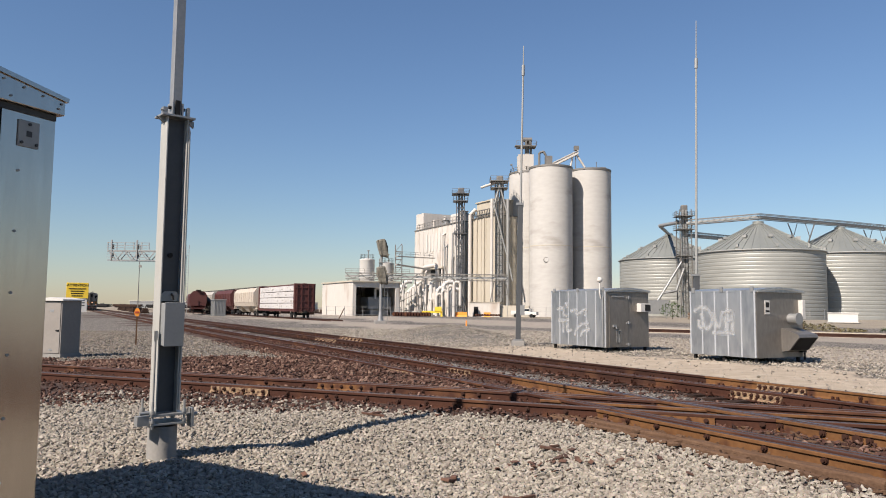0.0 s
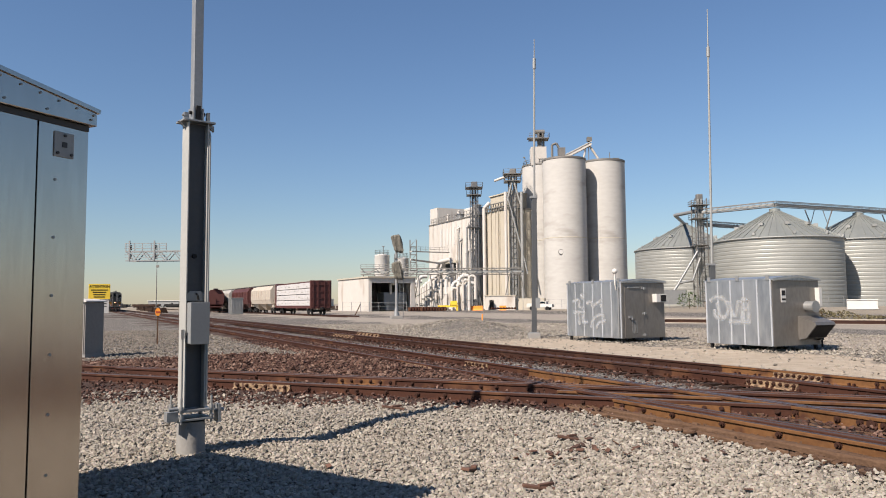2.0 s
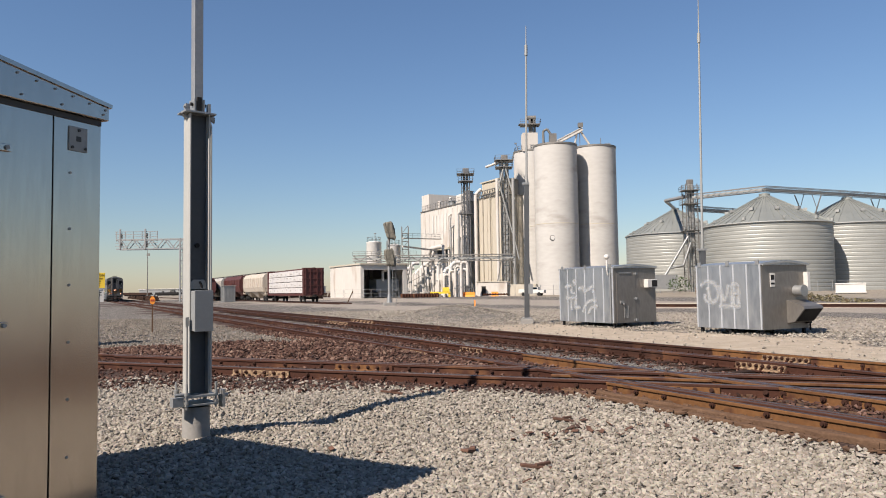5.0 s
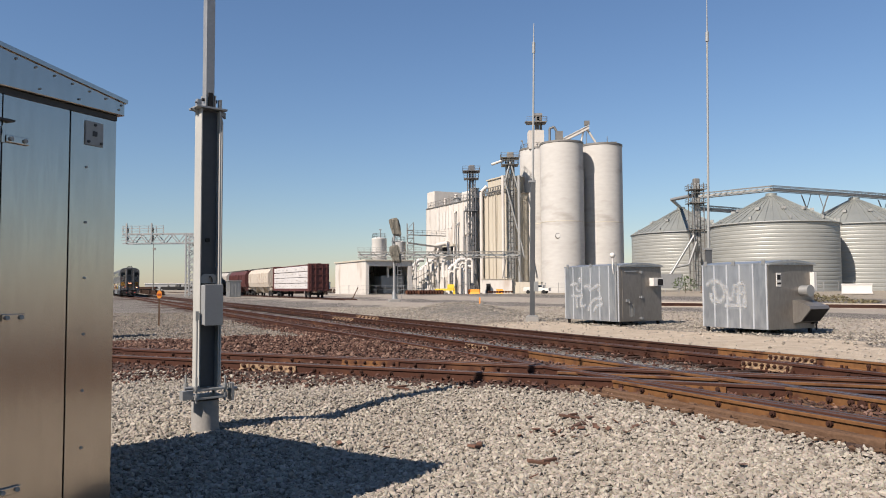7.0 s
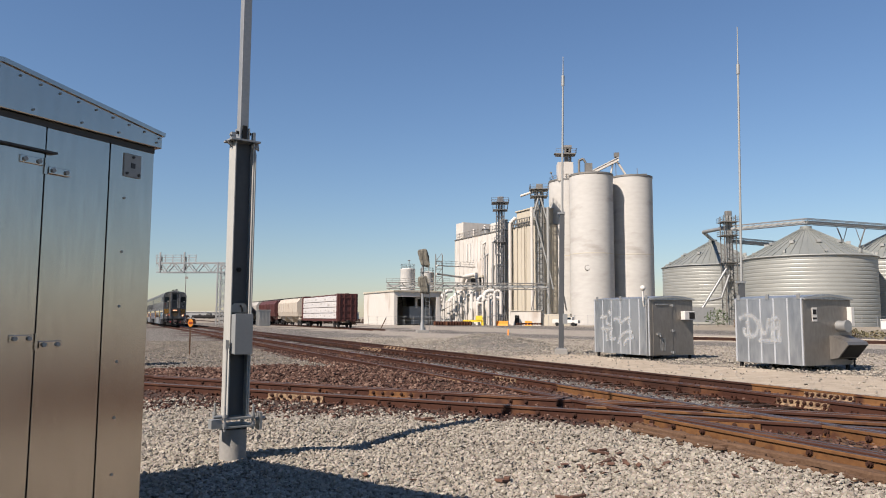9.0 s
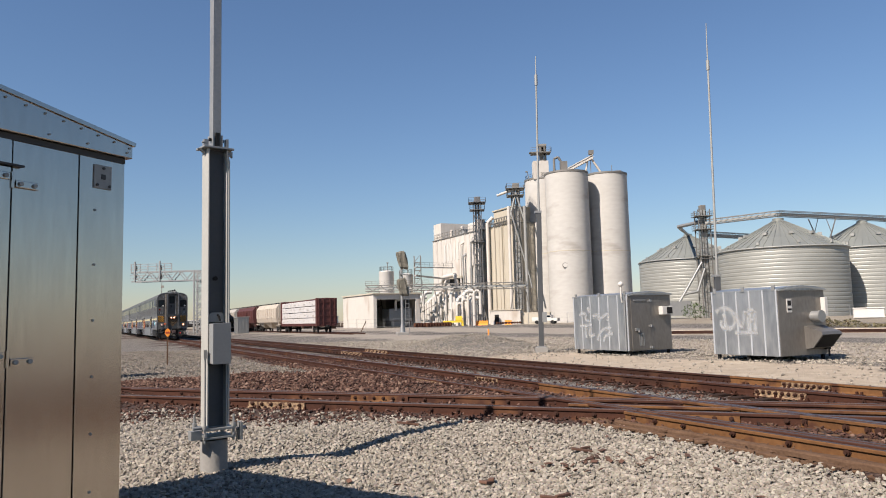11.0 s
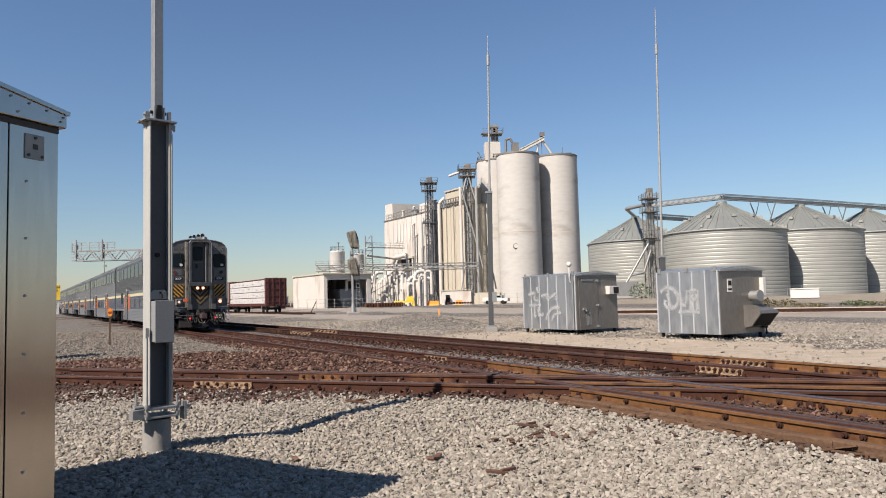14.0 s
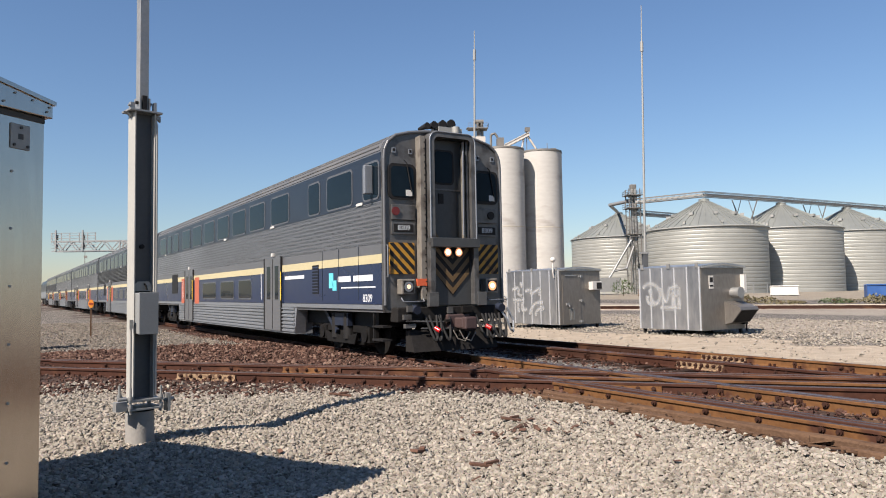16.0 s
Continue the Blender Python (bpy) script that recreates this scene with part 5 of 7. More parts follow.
def nose(car):
    prof = section(0.01)
    face = Geo().prism([(y, z) for y, z in prof], (0.0, 0, 0), (-0.08, 0, 0))
    f = part("front_sheet", face, NOSE, car, "grimy grey front sheet", fix=True)
    rim = Geo()
    edge = [(0.01, y, z) for y, z in section(-0.03)[1:-1]]
    rim.path(edge, 0.035, 8)
    part("rim", rim, CARGREY, car)
    # driver's windows
    for y0, y1 in ((-1.36, -0.78), (0.80, 1.37)):
        w = part("window", rounded(y0 - 0.04, y1 + 0.04, 3.38, 4.14, 0.12, 0.0, 0.035), BLACK, car, fix=True)
        part("pane", rounded(y0 + 0.02, y1 - 0.02, 3.44, 4.08, 0.09, 0.03, 0.046), GLASS, w, fix=True)
        part("wiper", Geo().path([(0.05, y1 - 0.26, 4.22), (0.07, y1 - 0.2, 4.16), (0.06, y1 - 0.08, 3.55)], 0.012, 6), BLACK, w)
        part("placard", Geo().box((0.05, y1 - 0.14, 3.52), (0.006, 0.15, 0.13)), WHITE, w)
    # recessed end door with the sprung passage frame round it
    part("end_door", Geo().box((0.02, 0.03, 3.62), (0.05, 1.05, 2.2)), DOORGREY, car, "dark grey end door", bevel=0.01)
    w = part("door_window", rounded(-0.31, 0.21, 3.75, 4.52, 0.1, 0.03, 0.052), BLACK, car, fix=True)
    part("pane", rounded(-0.27, 0.17, 3.79, 4.48, 0.08, 0.05, 0.06), GLASS, w, fix=True)
    part("door_lock", Geo().box((0.055, -0.13, 3.44), (0.02, 0.12, 0.22)), BLACK, car)
    part("door_bar", Geo().box((0.06, 0.03, 3.64), (0.02, 0.95, 0.03)), NOSE, car)
    out, inn = arch(-0.56, 0.62, 2.42, 4.86, 0.2), arch(-0.44, 0.50, 2.42, 4.74, 0.12)
    n = len(out)
    g = Geo().add([(x, y, z) for x in (0.0, 0.32) for y, z in out + inn],
                  [(i, i + 1, n + i + 1, n + i) for i in range(n - 1)] + [(2 * n + i, 3 * n + i, 3 * n + i + 1, 2 * n + i + 1) for i in range(n - 1)]
                  + [(i, 2 * n + i, 2 * n + i + 1, i + 1) for i in range(n - 1)] + [(n + i, n + i + 1, 3 * n + i + 1, 3 * n + i) for i in range(n - 1)])
    part("passage_frame", g, NOSE, car, "dusty steel frame round the end door")
    part("frame_edge", Geo().path([(0.32, y, z) for y, z in arch(-0.55, 0.61, 2.42, 4.85, 0.2)], 0.018, 6), SILVER, car)
    strip = part("riveted_strip", Geo().box((0.10, -0.66, 3.0), (0.2, 0.13, 3.5)), POSTTAN, car, "dusty tan strip with rivets", bevel=0.01)
    for k in range(24):
        part("rivet", Geo().tube((0.2, -0.62, 1.35 + k * 0.142), (0.212, -0.62, 1.35 + k * 0.142), 0.018, 6), BLACK, strip)
    part("passage_sill", Geo().box((0.19, 0.03, 2.46), (0.46, 1.2, 0.2)), DOORGREY, car, bevel=0.01)
    for y, mat in ((0.35, POSTTAN), (0.44, NOSE)):
        part("inner_post", Geo().box((0.2, y, 3.6), (0.08, 0.05, 2.2)), mat, car, bevel=0.006)
    part("grab_rail", Geo().path([(0.27, 0.30, 2.65), (0.27, 0.32, 4.5)], 0.016, 8), SILVER, car)
    part("grab_rail", Geo().path([(0.02, -1.46, 1.75), (0.08, -1.46, 1.75), (0.08, -1.46, 2.4), (0.02, -1.46, 2.4)], 0.014, 6), SILVER, car)
    # lower sheet, number boards, lights, stripes
    part("lower_sheet", Geo().box((0.10, 0.03, 1.78), (0.2, 1.05, 1.3)), DOORGREY, car)
    for y in (-0.52, 0.58):
        part("collision_post", Geo().box((0.17, y, 1.80), (0.34, 0.13, 1.35)), NOSE, car, bevel=0.012)
        part("collision_post", Geo().box((0.3, y + (0.13 if y > 0 else -0.0), 1.25), (0.12, 0.24, 0.3)), NOSE, car, bevel=0.012)
    hazard(car, -1.40, -0.80, 1.80, 2.46, -1, 0.02)
    hazard(car, 0.80, 1.38, 1.80, 2.46, 1, 0.02)
    v = part("hazard_chevron", Geo().add([(0.215, -0.43, 2.42), (0.215, 0.49, 2.42), (0.215, 0.49, 1.85), (0.215, 0.03, 1.32), (0.215, -0.43, 1.85)], [(0, 1, 2, 3, 4)]), BLACK, car, "worn orange chevron", fix=True)
    g = Geo()
    for k in range(4):
        z = 1.36 + 0.25 * k
        g.add([(0.225, 0.03, z), (0.225, 0.46, z + 0.45), (0.225, 0.46, z + 0.58), (0.225, 0.03, z + 0.13)], [(0, 1, 2, 3)])
        g.add([(0.225, 0.03, z), (0.225, 0.03, z + 0.13), (0.225, -0.40, z + 0.58), (0.225, -0.40, z + 0.45)], [(0, 1, 2, 3)])
    part("stripe", g, HAZARD_OLD, v)
    for y in (-0.11, 0.17):
        h = part("headlight", Geo().tube((0.22, y, 2.26), (0.27, y, 2.26), 0.115, 18), BLACK, car)
        part("lens", Geo().tube((0.27, y, 2.26), (0.278, y, 2.26), 0.062, 18), LAMP, h)
        part("reflector", Geo().tube((0.262, y, 2.26), (0.274, y, 2.26), 0.092, 18), LAMP_RIM, h)
    for y in (-1.05, 1.08):
        b = part("ditch_light", Geo().box((0.10, y, 1.53), (0.22, 0.32, 0.32)), POSTTAN, car, bevel=0.02)
        part("bezel", Geo().box((0.212, y, 1.53), (0.01, 0.24, 0.24)), BLACK, b)
        part("reflector", Geo().tube((0.2, y, 1.53), (0.222, y, 1.53), 0.105, 18), SILVER if y < 0 else LAMP_RIM, b)
        part("lens", Geo().tube((0.2, y, 1.53), (0.228, y, 1.53), 0.045 if y < 0 else 0.055, 18), LAMP_SOFT if y < 0 else LAMP, b)
    part("marker_flag", Geo().box((0.18, -0.72, 1.62), (0.06, 0.24, 0.15)), FLAG, car, "orange flag box")
    for y in (-1.06, 1.08):
        b = part("light_box", Geo().box((0.03, y, 3.10), (0.06, 0.56, 0.32)), NOSE, car, bevel=0.01)
        part("lens", Geo().tube((0.06, y - 0.2 if y < 0 else y + 0.1, 3.12), (0.09, y - 0.2 if y < 0 else y + 0.1, 3.12), 0.09, 14), LENSRED if y < 0 else BLACK, b)
        part("board_frame", Geo().box((0.02, y, 2.77), (0.05, 0.56, 0.25)), NOSE, car)
        n = part("number_board", Geo().box((0.035, y, 2.77), (0.045, 0.47, 0.17)), BLACK, car, "black number board", bevel=0.008)
        lettering("8309", 0.15, LETTER, n, Matrix.Translation((0.058, y, 2.77)) @ pose(0, 0, 0, 90, 0, 90), 0.003)
        for dy in (-0.2, 0.2):
            ve = part("vent", Geo().box((0.012, y + dy, 4.42), (0.024, 0.09, 0.11)), SILVER, car)
            part("opening", Geo().box((0.026, y + dy, 4.425), (0.006, 0.05, 0.06)), BLACK, ve)
    # horns, steps, couplings and hoses
    hb = part("horn_bracket", Geo().box((-0.12, 0.15, 4.98), (0.34, 0.6, 0.12)).tube((0.06, 0.28, 4.92), (0.06, 0.28, 5.06), 0.09, 12), GALV_DULL, car)
    for y, r, z in ((-0.42, 0.075, 5.03), (-0.24, 0.085, 5.07), (-0.02, 0.1, 5.1), (0.2, 0.11, 5.13), (-0.1, 0.06, 4.98)):
        part("horn", Geo().tube((-0.35, y, z), (0.02, y, z), 0.035, 10, r), BLACK, hb)
    part("mirror", Geo().box((-0.42, -1.66, 3.82), (0.10, 0.20, 0.62)), SILVER, car, bevel=0.02)
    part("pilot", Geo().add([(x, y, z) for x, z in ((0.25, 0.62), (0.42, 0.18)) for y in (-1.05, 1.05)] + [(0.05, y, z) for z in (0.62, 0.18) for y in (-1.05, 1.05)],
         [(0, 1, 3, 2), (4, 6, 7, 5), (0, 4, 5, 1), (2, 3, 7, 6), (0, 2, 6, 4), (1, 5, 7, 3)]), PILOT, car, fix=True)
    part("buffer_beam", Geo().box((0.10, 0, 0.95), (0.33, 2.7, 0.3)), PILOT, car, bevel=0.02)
    c = part("coupler", Geo().box((0.435, 0.087, 0.7482), (0.435, 0.2088, 0.2262)).box((0.6786, 0.1392, 0.7482), (0.174, 0.2958, 0.261)).box((0.261, 0.087, 0.7482), (0.174, 0.5742, 0.3654)), surface("coupler_rust", (0.03045, 0.0174, 0.01653), (0.0609, 0.03654, 0.0348), 0.7), car, bevel=0.03)
    for i in range(16):
        rr = random.Random(40 + i)
        y, z = rr.uniform(-1.25, 1.25), rr.uniform(0.45, 1.1)
        part("bracket", Geo().box((0.28 + rr.uniform(0, 0.12), y, z), (0.1, rr.uniform(0.06, 0.3), rr.uniform(0.03, 0.14))), TRUCKGREY if i % 3 else NOSE, car)
    for y, z, w in ((-0.75, 0.82, 0.9), (0.85, 0.72, 0.7), (-0.3, 0.66, 1.1)):
        part("air_pipe", Geo().tube((0.36, y - w / 2, z), (0.36, y + w / 2, z - 0.04), 0.018, 8), NOSE, car)
    for y in (-0.15, 0.0):
        part("chain", Geo().path([(0.5, y, 0.6), (0.52, y + 0.1, 0.42), (0.52, y + 0.28, 0.36), (0.5, y + 0.42, 0.55)], 0.014, 6), POSTTAN, car)
    part("jumper_cable", Geo().path([(0.3, 1.2, 1.02), (0.42, 1.3, 0.8), (0.44, 1.4, 0.55), (0.4, 1.5, 0.5), (0.34, 1.55, 0.75), (0.26, 1.42, 1.04)], 0.024, 8), SILVER, car)
    for y in (-0.72, -0.62, -0.4, 0.55, 0.72, 0.9, 1.05):
        pts = [(0.3 + 0.22 * math.sin(math.pi * k / 8), y + 0.28 * k / 8, 0.92 - 0.52 * math.sin(math.pi * k / 8)) for k in range(9)]
        part("hose", Geo().path(pts, 0.03, 8), RUBBER, car)
    for y in (-0.55, 0.75):
        part("hose_end", Geo().tube((0.42, y, 0.66), (0.52, y + 0.06, 0.6), 0.05, 10), RED, car)
    for y in (-0.95, 1.2):
        part("cable_socket", Geo().tube((0.25, y, 1.06), (0.4, y, 1.04), 0.09, 12), TRUCKBLUE, car)
        part("grab_rail", Geo().path([(0.16, y - 0.25, 1.3), (0.26, y - 0.25, 1.22), (0.26, y + 0.25, 1.22), (0.16, y + 0.25, 1.3)], 0.012, 6), SILVER, car)
    for z in (0.42, 0.7):
        for s in (-1, 1):
            part("step", Geo().box((-0.35, s * 1.4, z), (0.5, 0.22, 0.04)).box((-0.6, s * 1.45, z + 0.2), (0.04, 0.05, 0.5)), BLACK, car)
    # side lettering kept as plain shapes, the car number as figures
    for side in (-1, 1):
        y = side * 1.535
        em = Geo().box((-2.75, y, 1.72), (0.26, 0.012, 0.36)).box((-2.55, y, 1.6), (0.24, 0.012, 0.24))
        part("emblem", em, TEAL, car, "teal emblem")
        for x, w in ((-1.98, 0.72), (-0.98, 1.0)):
            part("text_bar", Geo().box((x, y, 1.74), (w, 0.012, 0.13)), LETTER, car, "white lettering bar")
        part("text_bar", Geo().box((-1.25, y, 1.54), (1.8, 0.012, 0.03)), LETTER, car)
        part("text_bar", Geo().box((-5.3, y, 1.86), (1.5, 0.012, 0.09)), LETTER, car)
        n = lettering("8309", 0.24, LETTER, car, Matrix.Translation((-0.75, y + side * 0.002, 1.29)) @ pose(0, 0, 0, 90, 0, 0 if side < 0 else 180), 0.003)
        lo = part("louvre", Geo().box((-3.75, y, 1.77), (0.42, 0.02, 0.72)), BLACK, car)
        for k in range(9):
            part("slat", Geo().box((-3.75, y + side * 0.014, 1.47 + k * 0.075), (0.38, 0.012, 0.035)), NAVY, lo)
        for x in (-1.2, -2.3, -3.3):
            part("panel_seam", Geo().box((x, y + side * 0.004, 1.85), (0.012, 0.008, 1.2)), NAVYDARK, car)


def locomotive():
    t = thing("locomotive", Matrix.Identity(4), "dark grey and navy diesel locomotive pushing at the rear", "locomotive", "passenger train")
    part("body", Geo().prism([(-1.5, 1.3), (-1.52, 3.9), (-1.2, 4.5), (0, 4.75), (1.2, 4.5), (1.52, 3.9), (1.5, 1.3)], (-0.5, 0, 0), (-19.5, 0, 0)), NAVYDARK, t, fix=True)
    part("band", Geo().box((-10, -1.53, 2.0), (18.8, 0.02, 1.1)).box((-10, 1.53, 2.0), (18.8, 0.02, 1.1)), SILVER, t)
    part("fuel_tank", Geo().box((-10, 0, 0.75), (6, 2.6, 0.8)), BLACK, t)
    truck(t, -3.5, False)
    truck(t, -16.5, False)
    return t


RAILTOP = ZB + 0.175
train = [coach(True)]
second = coach(False)
train += [second] + [copy_thing(second, Matrix.Identity(4)) for _ in range(3)]
train.append(locomotive())


def train_pose(t, i):
    s = 3.65 + 13.55 * (16.0 - t) + i * 25.9
    p = place2(O2, 0, RAILTOP) + ALONG * (Vector((2.617, 12.0, 0)).dot(ALONG) + s)
    return Matrix.Translation(p) @ Matrix.Rotation(math.atan2(-ALONG.y, -ALONG.x), 4, "Z")


def motions():
    for i, car in enumerate(train):
        walk(car, [(t, train_pose(t, i)) for t in range(17)])

# ---- freight cars on the siding ----
def freight_frame(s):
    return Matrix.Translation(place2(SIDE_O, s, 0.2)) @ Matrix.Rotation(math.atan2(-ALONG.y, -ALONG.x), 4, "Z")


def small_trucks(car, xs):
    for x in xs:
        g = Geo().box((x, 0, 0.5), (2.2, 2.0, 0.3))
        for dx in (-0.85, 0.85):
            for y in (-0.85, 0.85):
                g.tube((x + dx, y - 0.08, 0.42), (x + dx, y + 0.08, 0.42), 0.42, 16)
        part("truck", g, BLACK, car)


def lumber_car(s):
    L = 19.5
    t = thing("lumber_flat_car", freight_frame(s), "maroon centre-beam flat car loaded with white-wrapped lumber", "freight car", "freight cars")
    part("deck", Geo().box((-L / 2, 0, 1.0), (L, 2.7, 0.3)), MAROON, t)
    for x in (-0.3, -L + 0.3):
        b = part("bulkhead", Geo().box((x, 0, 2.75), (0.5, 2.85, 3.6)), MAROON, t, bevel=0.04)
        g = Geo()
        for y in (-1.1, -0.45, 0.45, 1.1):
            g.box((x + 0.3, y, 2.75), (0.16, 0.12, 3.5))
        for z in (1.4, 2.2, 3.1, 4.0):
            g.box((x + 0.3, 0, z), (0.12, 2.7, 0.1))
        part("stiffener", g, MAROON, b)
    part("top_beam", Geo().box((-L / 2, 0, 4.5), (L, 0.4, 0.16)), MAROON, t)
    for row in range(4):
        for col in range(8):
            for side in (-1, 1):
                x = -1.75 - col * 2.29
                part("lumber_pack", Geo().box((x + random.uniform(-0.04, 0.04), side * 0.72, 1.55 + row * 0.79), (2.2, 1.25, 0.72)), WRAP, t, bevel=0.05)
                if side < 0:
                    part("text_bar", Geo().box((x + random.uniform(-0.5, 0.5), side * 1.36, 1.55 + row * 0.79 + random.uniform(-0.15, 0.15)), (random.uniform(0.25, 0.9), 0.012, random.uniform(0.06, 0.2))), HOPPERG, t)
    part("coupler", Geo().box((0.3, 0, 0.85), (0.9, 0.3, 0.3)), BLACK, t)
    small_trucks(t, (-2.2, -L + 2.2))


def hopper_car(m, L, mat, label):
    t = thing("hopper_car", m, label, "freight car", "freight cars")
    part("body", Geo().prism([(-1.35, 1.5), (-1.55, 2.2), (-1.55, 3.7), (-1.1, 4.35), (0, 4.55), (1.1, 4.35), (1.55, 3.7), (1.55, 2.2), (1.35, 1.5)], (-1.0, 0, 0), (-L + 1.0, 0, 0)), mat, t, fix=True)
    for i in range(11):
        x = -1.1 - i * (L - 2.2) / 10
        for side in (-1, 1):
            part("rib", Geo().box((x, side * 1.56, 2.95), (0.12, 0.09, 1.6)), mat, t)
    for i in range(3):
        x = -L * (i + 0.5) / 3
        part("chute", Geo().add([(x - L / 6.5, -1.3, 1.6), (x + L / 6.5, -1.3, 1.6), (x + L / 6.5, 1.3, 1.6), (x - L / 6.5, 1.3, 1.6), (x - 0.4, -0.5, 0.5), (x + 0.4, -0.5, 0.5), (x + 0.4, 0.5, 0.5), (x - 0.4, 0.5, 0.5)],
             [(0, 1, 5, 4), (1, 2, 6, 5), (2, 3, 7, 6), (3, 0, 4, 7), (4, 5, 6, 7), (3, 2, 1, 0)]), mat, t, fix=True)
    part("running_board", Geo().box((-L / 2, 0, 4.65), (L - 1, 0.9, 0.08)), LATTICE, t)
    for x, xe in ((-0.4, -0.2), (-L + 0.4, -L + 0.2)):
        g = Geo().box((x, 0, 1.15), (1.2, 2.6, 0.2))
        for y in (-1.3, 1.3):
            g.box((xe, y, 2.6), (0.08, 0.08, 3.0))
        for k in range(6):
            g.box((xe, -1.05, 1.5 + k * 0.45), (0.05, 0.5, 0.05))
        part("end_platform", g, mat, t)
    small_trucks(t, (-1.9, -L + 1.9))


S0 = Vector((-17.4, 95.6, 0)).dot(ALONG)
lumber_car(S0)
hopper_car(freight_frame(S0 + 21.0), 16.5, HOPPERW, "dusty white covered hopper car with graffiti")
hopper_car(freight_frame(S0 + 38.5), 17.0, MAROON, "maroon covered hopper car")
hopper_car(freight_frame(S0 + 56.5), 17.0, HOPPERG, "grey covered hopper car")
hopper_car(freight_frame(S0 + 74.5), 17.0, MAROON, "maroon covered hopper car")
hopper_car(Matrix.Translation((-47.3, 138, 0.1)) @ Matrix.Rotation(math.atan2(-0.94, 0.33), 4, "Z"), 16.5, MAROON, "dark red hopper car standing on a far track")


def utility_cabinet():
    t = thing("utility_cabinet", frame_at((-35.6, 111, 0), ACROSS), "grey steel trackside utility cabinet", "cabinet")
    part("body", Geo().box((0.9, 1.2, 1.35), (1.8, 2.4, 2.5)), GALV_DULL, t, bevel=0.02)
    for k in range(8):
        part("rib", Geo().box((0.12 + k * 0.22, -0.02, 1.35), (0.05, 0.06, 2.4)), GALV, t)
        part("rib", Geo().box((-0.02, 0.15 + k * 0.3, 1.35), (0.06, 0.05, 2.4)), GALV, t)
    part("roof", Geo().box((0.9, 1.2, 2.65), (2.0, 2.6, 0.12)), GALV_DULL, t)


utility_cabinet()


# ---- signal gantry over the far tracks ----
def gantry():
    t = thing("signal_gantry", Matrix.Translation((-47.65, 127.6, 0)), "galvanised lattice cantilever signal gantry", "signal gantry")
    w = 0.8
    g = Geo()
    for x in (-w, w):
        for y in (-w, w):
            g.box((x, y, 5.7), (0.24, 0.24, 11.4))
    part("column", g, GALV, t)
    for k in range(8):
        z = 0.2 + k * 1.4
        for y in (-w, w):
            part("brace", Geo().span((-w, y, z), (w, y, z + 1.4), 0.15, 0.15).span((w, y, z), (-w, y, z + 1.4), 0.15, 0.15), GALV, t)
    part("ladder", Geo().box((1.5, 0, 6.2), (0.06, 0.06, 12.5)).box((1.95, 0, 6.2), (0.06, 0.06, 12.5)), GALV, t)
    for k in range(24):
        part("rung", Geo().box((1.72, 0, 0.6 + k * 0.5), (0.45, 0.05, 0.05)), GALV, t)
    g = Geo()
    for y in (-w, w):
        for z in (9.6, 11.3):
            g.box((-5.9, y, z), (12.6, 0.2, 0.2))
    part("arm", g, GALV, t)
    for k in range(8):
        x = -0.9 - k * 1.4
        up = k % 2
        for y in (-w, w):
            part("brace", Geo().span((x, y, 9.6 if up else 11.3), (x - 1.4, y, 11.3 if up else 9.6), 0.14, 0.14), GALV, t)
    g = Geo()
    for z in (10.15, 10.7, 11.8, 12.25, 12.7):
        g.box((-8.6, -w, z), (7.6, 0.1, 0.1))
    for x in (-12.2, -10.6, -9.2, -7.6, -6.2, -4.9):
        g.box((x, -w, 11.9), (0.13, 0.13, 1.75))
    part("handrail", g, GALV, t)
    for x in (-11.5, -7.0):
        h = part("signal_head", Geo().box((x, -w - 0.1, 11.4), (0.22, 0.25, 3.6)), GALV, t)
        for z in (10.4, 12.0):
            part("back_plate", Geo().box((x, -w + 0.3, z), (0.5, 0.1, 0.9)), LATTICE, h)


gantry()


